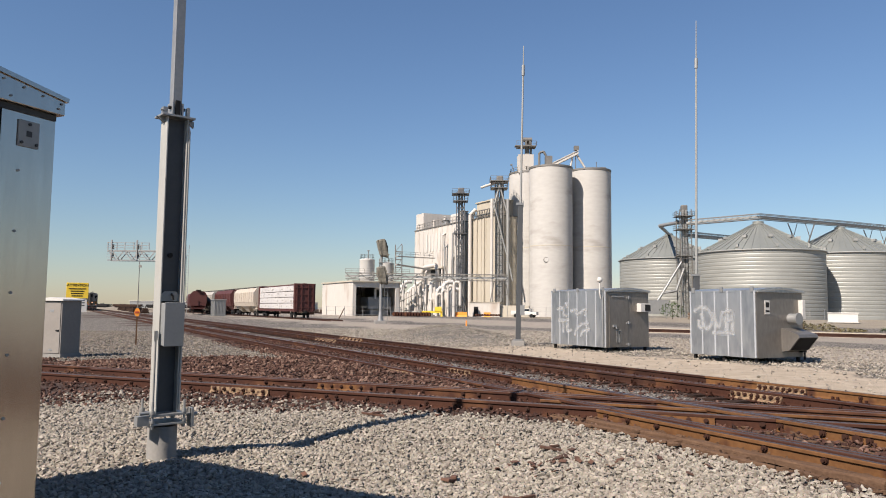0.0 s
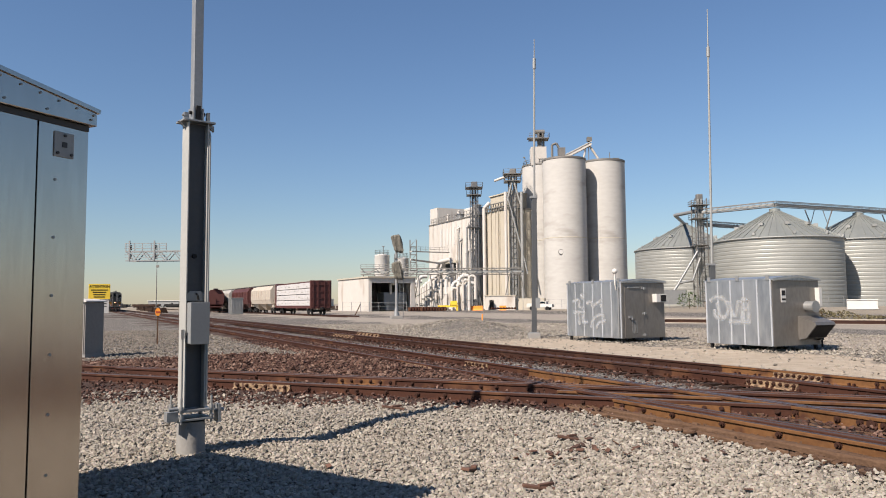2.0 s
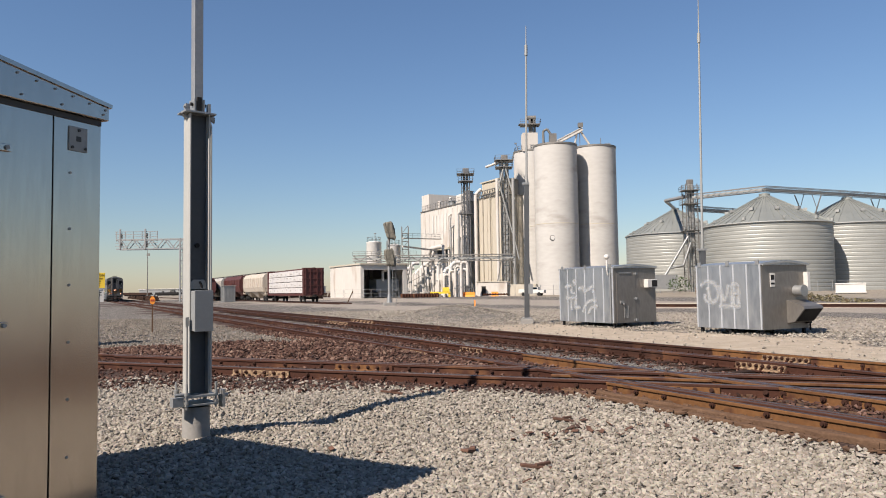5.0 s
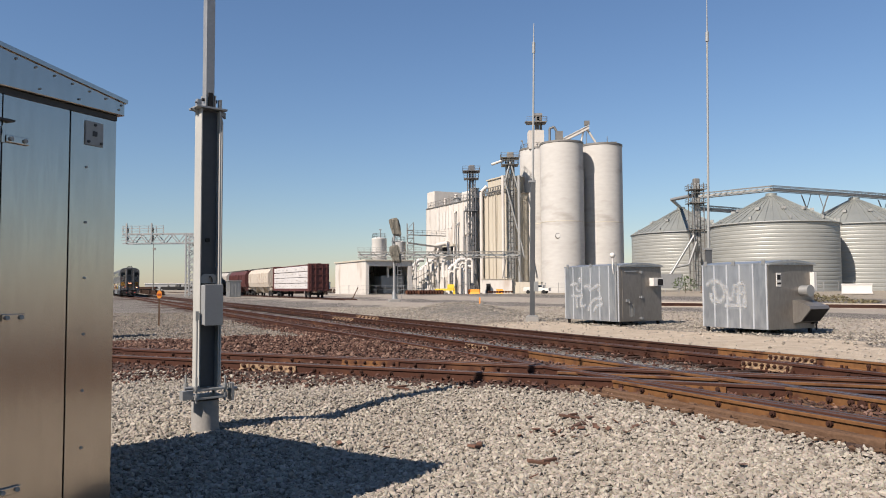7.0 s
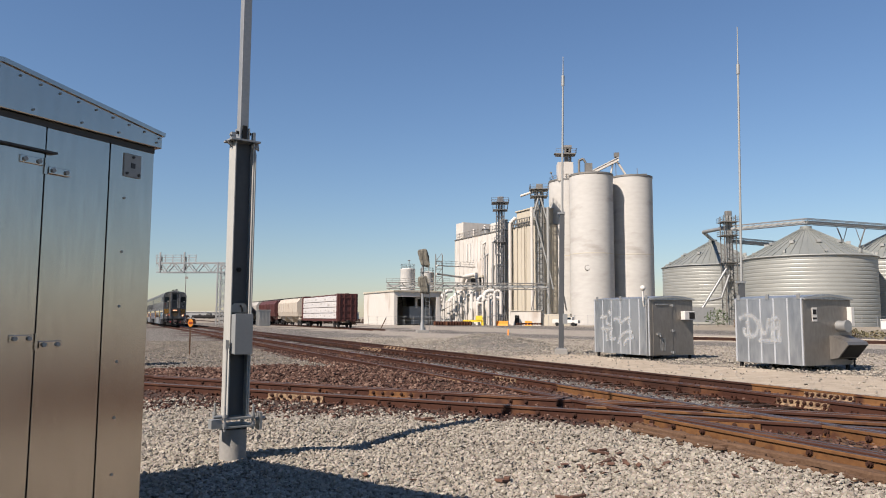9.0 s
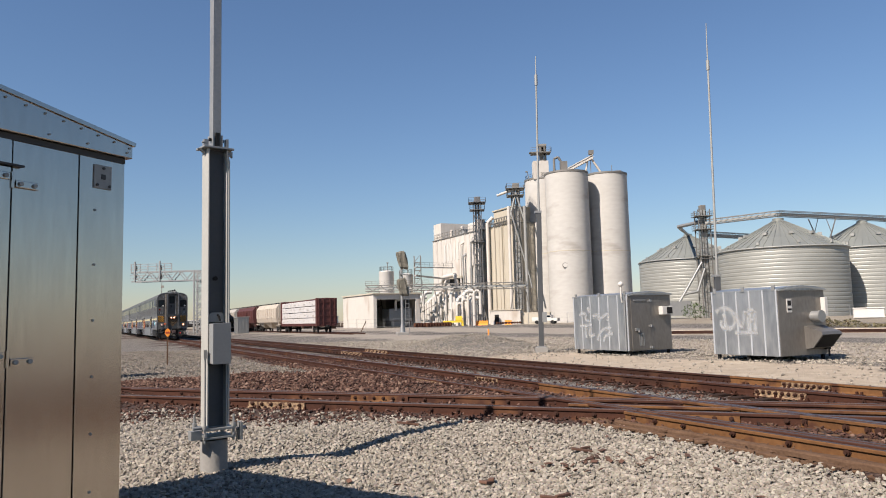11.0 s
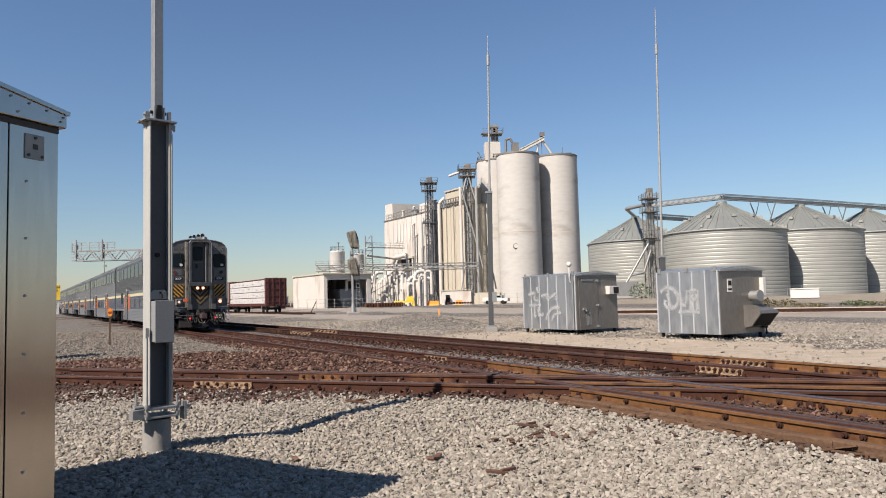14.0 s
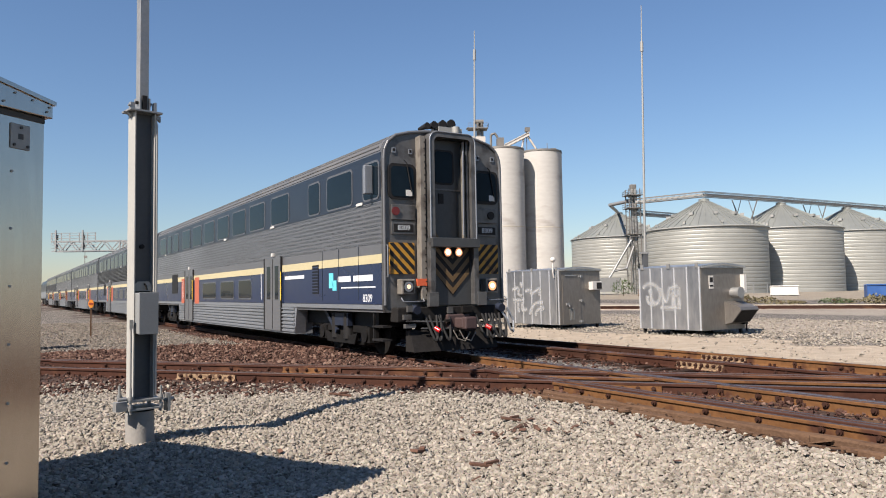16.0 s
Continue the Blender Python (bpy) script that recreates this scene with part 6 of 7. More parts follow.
# ---- bagged signal ----
def bagged_signal():
    t = thing("railway_signal", frame_at((-6.75, 75.6, 0), (0.97, 0.25)), "railway signal with two heads wrapped in canvas covers", "railway signal")
    part("footing", Geo().box((0, 0, 0.1), (1.25, 1.0, 0.42)), CONCRETE, t, bevel=0.05)
    part("mast", Geo().tube((0, 0, 0.3), (0, 0, 8.3), 0.16, 12, 0.13).tube((0, 0, 0.3), (0, 0, 1.2), 0.3, 12, 0.17), GALV, t)
    for z, lean in ((7.9, 0.42), (5.05, 0.34)):
        rng = random.Random(int(z * 10))
        g = Geo()
        n, k = 28, 12
        vs = []
        ph = rng.uniform(0, 6)
        for j in range(k + 1):
            f = j / k
            grow = (0.86 + 0.2 * math.sin(math.pi * (0.1 + 0.8 * f)) - 0.08 * math.exp(-((f - 0.3) / 0.06) ** 2)) * (1.0 if 0 < j < k else 0.8)
            for i in range(n):
                a = 6.2832 * i / n
                rr = grow * (1 + 0.09 * math.sin(6 * a + ph + 2.2 * f) + 0.05 * math.sin(11 * a - 5 * f) + rng.uniform(-0.035, 0.035))
                c, s = math.cos(a), math.sin(a)
                c, s = math.copysign(abs(c) ** 0.5, c), math.copysign(abs(s) ** 0.5, s)
                vs.append((0.46 * rr * c - lean * (f - 0.5) + 0.08, 0.46 * rr * s - 0.25, z - 0.92 + 1.84 * f + 0.12 * c * (f - 0.5)))
        g.add(vs, [(j * n + i, j * n + (i + 1) % n, (j + 1) * n + (i + 1) % n, (j + 1) * n + i) for j in range(k) for i in range(n)] + [tuple(range(n))[::-1], tuple(range(k * n, k * n + n))])
        part("canvas_cover", g, CANVAS, t, "brown canvas cover tied round a signal head")
    g = Geo()
    for k in range(10):
        g.box((0.55, 0, 0.8 + k * 0.42), (0.4, 0.04, 0.04))
    g.box((0.36, 0, 2.8), (0.04, 0.04, 5)).box((0.74, 0, 2.8), (0.04, 0.04, 5))
    part("ladder", g, GALV, t)
    part("bracket", Geo().box((0.2, 0, 6.4), (0.9, 0.5, 0.06)).box((-0.2, 0, 6.0), (0.08, 0.08, 1.6)), GALV, t)


bagged_signal()


# ---- grain plant ----
def handrail(parent, pts, h=1.1, step=2.0, mat=None):
    g = Geo()
    for a, b in zip(pts, pts[1:]):
        a, b = Vector(a), Vector(b)
        for z in (h * 0.5, h):
            g.span(a + Vector((0, 0, z)), b + Vector((0, 0, z)), 0.06, 0.06)
        n = max(1, int((b - a).length / step))
        for i in range(n + 1):
            p = a + (b - a) * i / n
            g.box((p.x, p.y, p.z + h / 2), (0.06, 0.06, h))
    return part("handrail", g, mat or LATTICE, parent)


def silo(cx, cy, r, z, label):
    t = thing("concrete_silo", Matrix.Translation((cx, cy, 0)), label, "silo", "concrete silos")
    prof = [(r, -0.5)]
    prof += [(r, z * k / 10) for k in range(1, 11)]
    part("wall", Geo().lathe(prof, (0, 0, 0), 64), SILO, t)
    part("roof_slab", Geo().lathe([(r, z - 0.5), (r + 0.1, z - 0.4), (r + 0.1, z + 0.02), (0.01, z + 0.3)], (0, 0, 0), 64, False), LATTICE, t)
    part("pour_line", Geo().lathe([(r, z * 0.464), (r + 0.025, z * 0.465), (r + 0.025, z * 0.469), (r, z * 0.47)], (0, 0, 0), 64, False), TANPANEL, t)
    if cx < 22:
        ring = [(r * 0.95 * math.cos(6.2832 * i / 24), r * 0.95 * math.sin(6.2832 * i / 24), z) for i in range(25)]
        handrail(t, ring, 1.0, 3)
    if cx == 24.0:
        hatch = part("manhole", Geo().tube((-0.35 * r, -r * 0.935 - 0.2, 12.6), (-0.35 * r, -r * 0.9, 12.6), 0.48, 16), WHITE, t)
        part("rim", Geo().tube((-0.35 * r, -r * 0.935 - 0.14, 12.6), (-0.35 * r, -r * 0.9, 12.6), 0.6, 16), LATTICE, hatch)
    return t


silo(24.0, 163.2, 4.9, 34.0, "tall pale concrete grain silo with horizontal pour lines")
silo(34.0, 168.6, 4.95, 34.4, "tall pale concrete grain silo, half in shadow")
silo(20.2, 172.6, 4.9, 34.4, "tall pale concrete grain silo behind another")


DARKLEG = surface("dark_leg_steel", (0.075, 0.078, 0.085), (0.14, 0.142, 0.145), 0.55, 0.3, 4, 0.5)


def silo_head():
    t = thing("silo_headhouse", Matrix.Translation((0, 0, 0)), "steel headhouse and conveyor on top of the silos", "headhouse")
    part("tower", Geo().box((18.9, 170, 36.1), (3.6, 3.6, 4.4)), OFFWHITE, t)
    part("leg_casing", Geo().box((19.2, 169, 39.6), (1.0, 0.9, 5.0)).box((20.1, 169, 39.6), (0.5, 0.6, 5.0)), LATTICE, t)
    part("platform", Geo().box((19.0, 169, 40.2), (4.6, 3.2, 0.2)).box((17.4, 169, 40.4), (2.2, 2.0, 0.16)), LATTICE, t)
    handrail(t, [(16.6, 167.5, 40.3), (21.4, 167.5, 40.3), (21.4, 170.5, 40.3)], 1.1, 1.2)
    part("head_drum", Geo().tube((18.2, 169, 42.0), (20.4, 169, 42.0), 0.55, 16).box((19.6, 169, 41.4), (0.9, 0.9, 1.3)), LATTICE, t)
    part("vent_stack", Geo().path([(22.0, 168, 34.3), (22.0, 168, 38.6), (23.0, 168, 39.0), (23.6, 168, 38.0)], 0.28, 10), LATTICE, t)
    part("cabin", Geo().box((24.2, 168, 36.0), (1.6, 1.8, 3.6)), LATTICE, t)
    g = Geo()
    a, b = Vector((25.0, 167, 35.2)), Vector((31.0, 167, 38.2))
    for dz in (0, 0.8):
        for dy in (-0.6, 0.6):
            g.span(a + Vector((0, dy, dz)), b + Vector((0, dy, dz)), 0.14, 0.14)
    g.span(a + Vector((0, 0, 0.4)), b + Vector((0, 0, 0.4)), 1.0, 0.5)
    part("conveyor", g, OFFWHITE, t)
    part("spout", Geo().path([(30.6, 167, 38.2), (32.6, 167, 35.0)], 0.26, 10).path([(29.8, 167, 38.0), (29.2, 167, 35.0)], 0.22, 10), OFFWHITE, t)
    part("support", Geo().span((28.6, 167, 34.2), (30.2, 167, 38.6), 0.14, 0.14).span((30.4, 167, 34.2), (30.4, 167, 39), 0.14, 0.14).box((30.6, 167, 39.6), (1.1, 1.0, 1.0)), LATTICE, t)
    part("camera_post", Geo().tube((16.0, 169, 34.4), (15.6, 169, 35.8), 0.08, 6).box((15.5, 169, 35.9), (0.5, 0.4, 0.3)).tube((35.5, 168, 34.4), (35.5, 168, 36.6), 0.08, 6).box((37, 168, 35), (1.4, 0.4, 0.6)), LATTICE, t)


silo_head()


def leg_tower(name, x, y, w, z, plats, label, steel=None):
    steel = steel or LATTICE
    t = thing(name, Matrix.Translation((x, y, 0)), label, "elevator leg")
    g = Geo()
    for dx in (-w, w):
        for dy in (-w, w):
            g.box((dx, dy, z / 2), (0.2, 0.2, z))
    part("column", g, steel, t)
    k = 0.0
    while k < z - 2:
        for dy in (-w, w):
            g = Geo().span((-w, dy, k), (w, dy, k + 2), 0.08, 0.08).span((w, dy, k), (-w, dy, k + 2), 0.08, 0.08).box((0, dy, k), (2 * w, 0.12, 0.12))
            part("brace", g, steel, t)
        k += 2.4
    for x, wd in ((-0.36, 0.5), (0.36, 0.5)):
        part("leg_casing", Geo().box((x, -0.2, z / 2), (wd, 0.8, z)), GALV_DULL if steel is LATTICE else steel, t)
    for zp, r in plats:
        part("platform", Geo().box((0, 0, zp), (2 * r, 2 * r, 0.16)), steel, t)
        handrail(t, [(-r, -r, zp), (r, -r, zp), (r, r, zp), (-r, r, zp), (-r, -r, zp)], 1.1, 1.2, steel)
    part("head", Geo().box((0.1, 0, z + 0.5), (1.5, 1.2, 1.4)), steel, t, bevel=0.2)
    return t


def siding_building(name, corner, L, W, H, mat, label, rib=1.2, depth=0.14):
    """A steel-sided block with its long side parallel to the tracks."""
    t = thing(name, frame_at(corner, ACROSS), label, "industrial building")
    part("wall", Geo().box((W / 2, L / 2, H / 2 - 0.3), (W, L, H + 0.6)), mat, t)
    n = int(L / rib)
    g = Geo()
    for i in range(n + 1):
        g.box((-0.05, L * i / n, H / 2), (depth, 0.16, H))
    for i in range(int(W / rib) + 1):
        g.box((W * i / max(1, int(W / rib)), -0.05, H / 2), (0.16, depth, H))
    part("siding_rib", g, mat, t)
    part("coping", Geo().box((W / 2, L / 2, H + 0.1), (W + 0.4, L + 0.4, 0.25)), LATTICE, t)
    return t


def plant():
    a = siding_building("process_building", (4.2, 177.5, 0), 27.0, 14, 23.2, OFFWHITE, "tall cream steel-sided grain processing building with rooftop ducts", 2.6, 0.11)
    part("penthouse", Geo().box((6, 24.6, 25.6), (11.6, 4.6, 4.6)), OFFWHITE, a)
    for i in range(6):
        part("vent_panel", Geo().box((-0.1, 10 + i * 1.9, 19.2), (0.12, 0.7, 4.6)), WHITE, a)
    part("canopy", Geo().box((-0.6, 13, 12.2), (1.4, 9, 0.5)), TANPANEL, a)
    part("opening", Geo().box((-0.05, 13, 10.9), (0.16, 8, 1.9)), BLACK, a)
    for i, (y, r, h) in enumerate(((4, 1.1, 3.4), (8, 0.8, 2.4), (10.5, 0.5, 3.0), (13, 0.9, 2.0), (16, 0.4, 3.2), (18, 0.7, 2.4), (20.5, 0.4, 2.6))):
        part("roof_duct", Geo().tube((2.5 + (i % 3), y, 23), (2.5 + (i % 3), y, 23 + h), r, 14).tube((2.5 + (i % 3), y, 23 + h), (2.5 + (i % 3), y, 23.3 + h), r * 1.3, 14, 0.1), OFFWHITE if i % 2 == 0 else GALV, a)
    handrail(a, [(0, 2, 23.3), (0, 26, 23.3)], 1.6, 1.6)
    part("roof_tank", Geo().box((3, 5.5, 24.6), (4.5, 5, 2.6)), OFFWHITE, a, bevel=0.4)
    for i, y in enumerate((0.8, 1.7, 3.4, 4.2, 7.6, 9.0)):
        part("downpipe", Geo().path([(-0.9, y, 0), (-0.9, y, 14 + (i % 3) * 3.2), (0.3, y, 15 + (i % 3) * 3.2)], 0.24, 8), OFFWHITE if i % 2 else GALV, a)
    part("bent_duct", Geo().path([(-1.2, 20, 4), (-1.2, 20, 11), (-1.2, 18.5, 12.6), (-1.2, 12, 12.9), (-1.2, 11, 11.6), (-1.2, 11, 3)], 0.55, 12), OFFWHITE, a)

    b = siding_building("bin_block", (11.6, 166.2, 0), 10.5, 9.0, 23.4, TANPANEL, "tall tan steel-sided storage block with a penthouse", 2.1, 0.12)
    for i in range(3):
        part("pilaster", Geo().box((-0.2, 1.4 + i * 3.4, 11.7), (0.24, 0.3, 23.2)), TANPANEL, b)
    part("penthouse", Geo().box((4.2, 5.5, 25.6), (7.2, 8.2, 3.4)), TANPANEL, b)
    part("penthouse_roof", Geo().box((4.2, 5.5, 27.4), (7.8, 8.8, 0.3)), TANPANEL, b)
    g = Geo()
    for i in range(9):
        g.span((-0.3, 0.4 + i * 1.15, 23.3), (-0.3, 1.0 + i * 1.15, 25.2), 0.12, 0.12).span((-0.3, 1.6 + i * 1.15, 23.3), (-0.3, 1.0 + i * 1.15, 25.2), 0.12, 0.12)
    g.box((-0.3, 5.5, 25.2), (0.2, 10.6, 0.2)).box((-0.3, 5.5, 24.2), (0.2, 10.6, 0.16))
    part("walkway_truss", g, LATTICE, b)
    part("duct", Geo().path([(-0.8, 10.4, 0), (-0.8, 10.4, 24.6), (0.5, 10.0, 26)], 0.45, 10), OFFWHITE, b)
    leg_tower("elevator_leg", 3.6, 176.0, 0.95, 30.2, ((28.0, 1.8), (29.8, 2.1), (20.0, 1.5)), "dark steel bucket elevator tower with platforms", DARKLEG)
    t2 = leg_tower("elevator_leg", 12.4, 166.0, 0.9, 31.4, ((29.6, 1.9), (31.2, 2.1)), "steel bucket elevator tower beside the silos")
    for x, z in ((-1.9, 29.0), (2.2, 28.0)):
        part("spout", Geo().path([(0, -1.4, 30.2), (x, -1.6, z - 6)], 0.2, 8), GALV_DULL, t2)
    part("spout", Geo().path([(-1.6, -1.6, 27), (2.4, -1.6, 11), (3.0, -1.6, 8)], 0.18, 8), GALV_DULL, t2)
    part("spout", Geo().path([(-4.0, 3, 30.4), (-1.0, 0, 31)], 0.3, 10), OFFWHITE, t2)
    for x in (-1.8, 1.9):
        part("riser", Geo().path([(x, -1.5, 0), (x, -1.5, 27)], 0.36, 10), OFFWHITE if x < 0 else GALV_DULL, t2)

    # pipe rack in front of the process building
    for i in range(11):
        p = Vector((-12.5 + i * 1.35, 172.0 - i * 2.2, 0))
        h = 4.6 + (i * 37 % 5) * 0.55
        t = thing("duct_riser", Matrix.Translation(p), "fat white bent duct of the dust plant", "duct", "white ducts")
        part("pipe", Geo().path([(0, 0, -0.2), (0, 0, h), (0.35, 0.1, h + 0.7), (1.0, 0.2, h + 1.0), (2.0, 0.5, h + 1.0)], 0.43, 12), WHITE, t)
        part("flange", Geo().tube((0, 0, h * 0.5), (0, 0, h * 0.5 + 0.15), 0.64, 12), GALV, t)
        if i % 2:
            part("cyclone", Geo().tube((1.0, -1.0, 1.0), (1.0, -1.0, 3.6), 0.25, 12, 0.8).tube((1.0, -1.0, 3.6), (1.0, -1.0, 5.0), 0.8, 12), OFFWHITE, t)
    for i in range(12):
        p = Vector((-11.4 + i * 1.2, 169.4 - i * 2.0, 0))
        h = 3.4 + (i * 29 % 7) * 0.8
        t = thing("process_pipe", Matrix.Translation(p), "white process pipe bent over at its top", "pipe", "white pipes")
        part("pipe", Geo().path([(0, 0, -0.2), (0, 0, h), (0.2, 0, h + 0.35), (0.6, 0.1, h + 0.5), (1.1, 0.1, h + 0.35), (1.3, 0.1, h)] + [(1.3, 0.1, h * 0.35)] * (i % 2), 0.2 + 0.06 * (i % 3), 10), OFFWHITE, t)
        part("flange", Geo().tube((0, 0, h * 0.3), (0, 0, h * 0.3 + 0.12), 0.4, 12), GALV, t)
    # conveyor bridge
    t = thing("conveyor_bridge", Matrix.Identity(4), "long steel conveyor bridge on trestles", "conveyor bridge")
    A, B = Vector((-22.0, 159.0, 8.0)), Vector((13.5, 154.0, 7.6))
    n = 22
    for dy in (-0.8, 0.8):
        g = Geo()
        off = Vector((0, dy, 0))
        for dz in (0, 1.3):
            g.span(A + off + Vector((0, 0, dz)), B + off + Vector((0, 0, dz)), 0.16, 0.16)
        for i in range(n):
            p, q = A + (B - A) * i / n + off, A + (B - A) * (i + 1) / n + off
            g.span(p if i % 2 else p + Vector((0, 0, 1.3)), q + Vector((0, 0, 1.3)) if i % 2 else q, 0.1, 0.1)
        part("truss", g, LATTICE, t)
    part("belt_cover", Geo().span(A + Vector((0, 0, 0.6)), B + Vector((0, 0, 0.6)), 0.9, 0.5), GALV_DULL, t)
    for f in (0.05, 0.4, 0.68, 0.95):
        p = A + (B - A) * f
        part("trestle", Geo().span(p + Vector((-1.2, 0, 0)), (p.x - 2.6, p.y, 0), 0.2, 0.2).span(p + Vector((1.2, 0, 0)), (p.x + 2.6, p.y, 0), 0.2, 0.2).span((p.x - 2, p.y, 3), (p.x + 1.8, p.y, 5), 0.12, 0.12), LATTICE, t)
    handrail(t, [A + Vector((0, -0.9, 1.3)), A + (B - A) * 0.4 + Vector((0, -0.9, 1.3))], 0.9, 1.4)

    # loading shed
    s = thing("loading_shed", frame_at((-18.6, 145.0, 0), ACROSS), "flat-roofed white steel loading shed with an open bay", "loading shed")
    part("wall", Geo().box((0.1, 9.5, 3.4), (0.25, 19, 7.0)), OFFWHITE, s)
    part("wall", Geo().box((10.3, 9.5, 3.4), (0.25, 19, 7.0)), OFFWHITE, s)
    part("wall", Geo().box((5.2, 18.9, 3.4), (10.2, 0.25, 7.0)), OFFWHITE, s)
    part("header", Geo().box((5.2, 0.1, 6.35), (10.3, 0.3, 1.1)), OFFWHITE, s)
    part("jamb", Geo().box((0.35, 0.1, 2.9), (0.7, 0.3, 5.8)), OFFWHITE, s)
    part("jamb", Geo().box((9.85, 0.1, 2.9), (0.9, 0.3, 5.8)), OFFWHITE, s)
    part("roof", Geo().box((5.2, 9.4, 7.0), (10.9, 19.6, 0.3)), TANPANEL, s)
    k = thing("hopper_tank", frame_at((-15.0, 149.5, 0), ACROSS), "dark steel receiving tank inside the open bay", "tank")
    part("tank", Geo().box((1.6, 2, 2.6), (5.2, 4, 2.6)).box((1.6, 2, 0.9), (4.0, 3, 1.4)), BOXGREY, k, bevel=0.15)
    part("pipe", Geo().path([(0.5, 0, 3.5), (0.5, 0, 5.6), (1.5, 0, 5.8)], 0.3, 8), WHITE, k)
    for x, y, r, z in ((-19.2, 176, 1.85, 13.4), (-14.4, 177, 1.7, 12.6)):
        t = thing("storage_tank", Matrix.Translation((x, y, 0)), "white cylindrical storage tank with a rooftop rail", "tank", "white tanks")
        part("shell", Geo().lathe([(r, 3), (r, z - 0.1), (r + 0.06, z), (r * 0.6, z + 0.25), (0.01, z + 0.4)], (0, 0, 0), 28), WHITE, t)
        part("skirt", Geo().tube((0, 0, 0), (0, 0, 3.2), r * 0.96, 20), LATTICE, t)
        handrail(t, [(r * 0.9 * math.cos(6.2832 * i / 10), r * 0.9 * math.sin(6.2832 * i / 10), z) for i in range(11)], 1.2, 1.0)
        part("vent", Geo().tube((0.3, 0, z), (0.3, 0, z + 2.2), 0.08, 6).tube((0, 0, z + 2.2), (0.6, 0, z + 2.2), 0.12, 6), LATTICE, t)
    t = thing("access_bridge", Matrix.Identity(4), "steel stair tower and pipe bridge by the white tanks", "access bridge")
    g = Geo()
    for x in (-12.2, -10.6):
        for y in (174.0, 175.6):
            g.box((x, y, 8.5), (0.14, 0.14, 17))
    part("stair_post", g, LATTICE, t)
    for k2 in range(8):
        part("landing", Geo().box((-11.4, 174.8, 2 + k2 * 1.9), (1.7, 1.7, 0.1)).span((-12.2, 174, 2 + k2 * 1.9), (-10.6, 174, 3.9 + k2 * 1.9), 0.1, 0.1), LATTICE, t)
    part("walkway", Geo().span((-12, 174.5, 14.2), (-3, 186, 14.6), 0.9, 0.2).span((-12, 174.5, 12.2), (-4, 185, 11.6), 0.4, 0.4), OFFWHITE, t)
    handrail(t, [(-12, 174.2, 14.3), (-3, 185.7, 14.7)], 1.1, 1.8)
    # low buildings and clutter at the foot of the plant
    u = thing("pump_house", frame_at((5.2, 152.5, 0), (0.97, -0.22)), "low white utility building at the foot of the bins", "utility building")
    part("wall", Geo().box((3.2, 2, 1.5), (6.4, 4, 3.0)), OFFWHITE, u)
    part("roof", Geo().box((3.2, 2, 3.05), (6.7, 4.3, 0.15)), TANPANEL, u)
    part("door", Geo().box((1.4, -0.02, 1.1), (0.9, 0.1, 2.0)), BLACK, u)
    part("annex", Geo().box((9.4, 2.4, 1.2), (6, 3, 2.4)), TANPANEL, u)
    y = thing("yellow_loader", Matrix.Translation((-2.6, 149, 0)), "yellow steel machine frame on the ground", "machine")
    part("frame", Geo().box((0, 0, 0.9), (4.2, 1.2, 0.4)).box((1.2, 0, 1.5), (1.4, 1.2, 1.0)).box((-1.8, 0, 0.4), (0.4, 1.2, 0.9)).box((1.9, 0, 0.4), (0.4, 1.2, 0.9)), YELLOW, y)
    for x, d in ((2.4, 148), (3.8, 147.6), (8.6, 147)):
        c = thing("traffic_barrier", Matrix.Translation((x, d, 0)), "orange plastic traffic barrier on the yard", "barrier", "orange barriers")
        part("body", Geo().prism([(-0.4, 0), (0.4, 0), (0.2, 0.35), (0.15, 0.95), (-0.15, 0.95), (-0.2, 0.35)], (-0.7, 0, 0), (0.7, 0, 0)), ORANGE, c, fix=True)
    for i, (x, d) in enumerate(((-8.0, 141), (-5.6, 140.5), (8.0, 140))):
        c = thing("scrap_heap", Matrix.Translation((x, d, 0)), "low heap of rusty wheelsets and scrap", "scrap", "scrap heaps")
        g = Geo()
        for k2 in range(9):
            g.tube((k2 * 0.55 - 2, 0, 0.45), (k2 * 0.55 - 1.75, 0.3, 0.45), 0.42 if i < 2 else 0.2, 12)
        part("wheelset", g, RUST, c)
    tr = thing("pickup_truck", frame_at((15.9, 143.8, 0), (0.93, -0.36)), "white pickup truck parked by the silos", "pickup truck")
    body = part("body", Geo().box((0, 0, 0.85), (5.2, 1.9, 0.6)).box((0.4, 0, 1.45), (1.9, 1.7, 0.65)).box((-1.5, -0.9, 1.2), (2.1, 0.1, 0.3)).box((-1.5, 0.9, 1.2), (2.1, 0.1, 0.3)), WHITE, tr, bevel=0.1)
    part("window", Geo().box((0.4, 0, 1.5), (1.6, 1.74, 0.4)), GLASS, body)
    for x in (-1.6, 1.6):
        for yy in (-0.9, 0.9):
            part("wheel", Geo().tube((x, yy - 0.12, 0.38), (x, yy + 0.12, 0.38), 0.38, 14), RUBBER, tr)
    # wire fence along the plant
    f = thing("wire_fence", Matrix.Identity(4), "chain-link fence in front of the silos", "fence")
    for i in range(26):
        part("post", Geo().tube((13 + i * 2.6, 150 - i * 0.5, 0), (13 + i * 2.6, 150 - i * 0.5, 2.2), 0.05, 6), GALV, f)
    for z in (0.3, 1.2, 2.1):
        part("wire", Geo().span((13, 150, z), (78, 137.5, z), 0.03, 0.03), GALV, f)
    f = thing("wire_fence", Matrix.Identity(4), "chain-link fence by the loading shed", "fence")
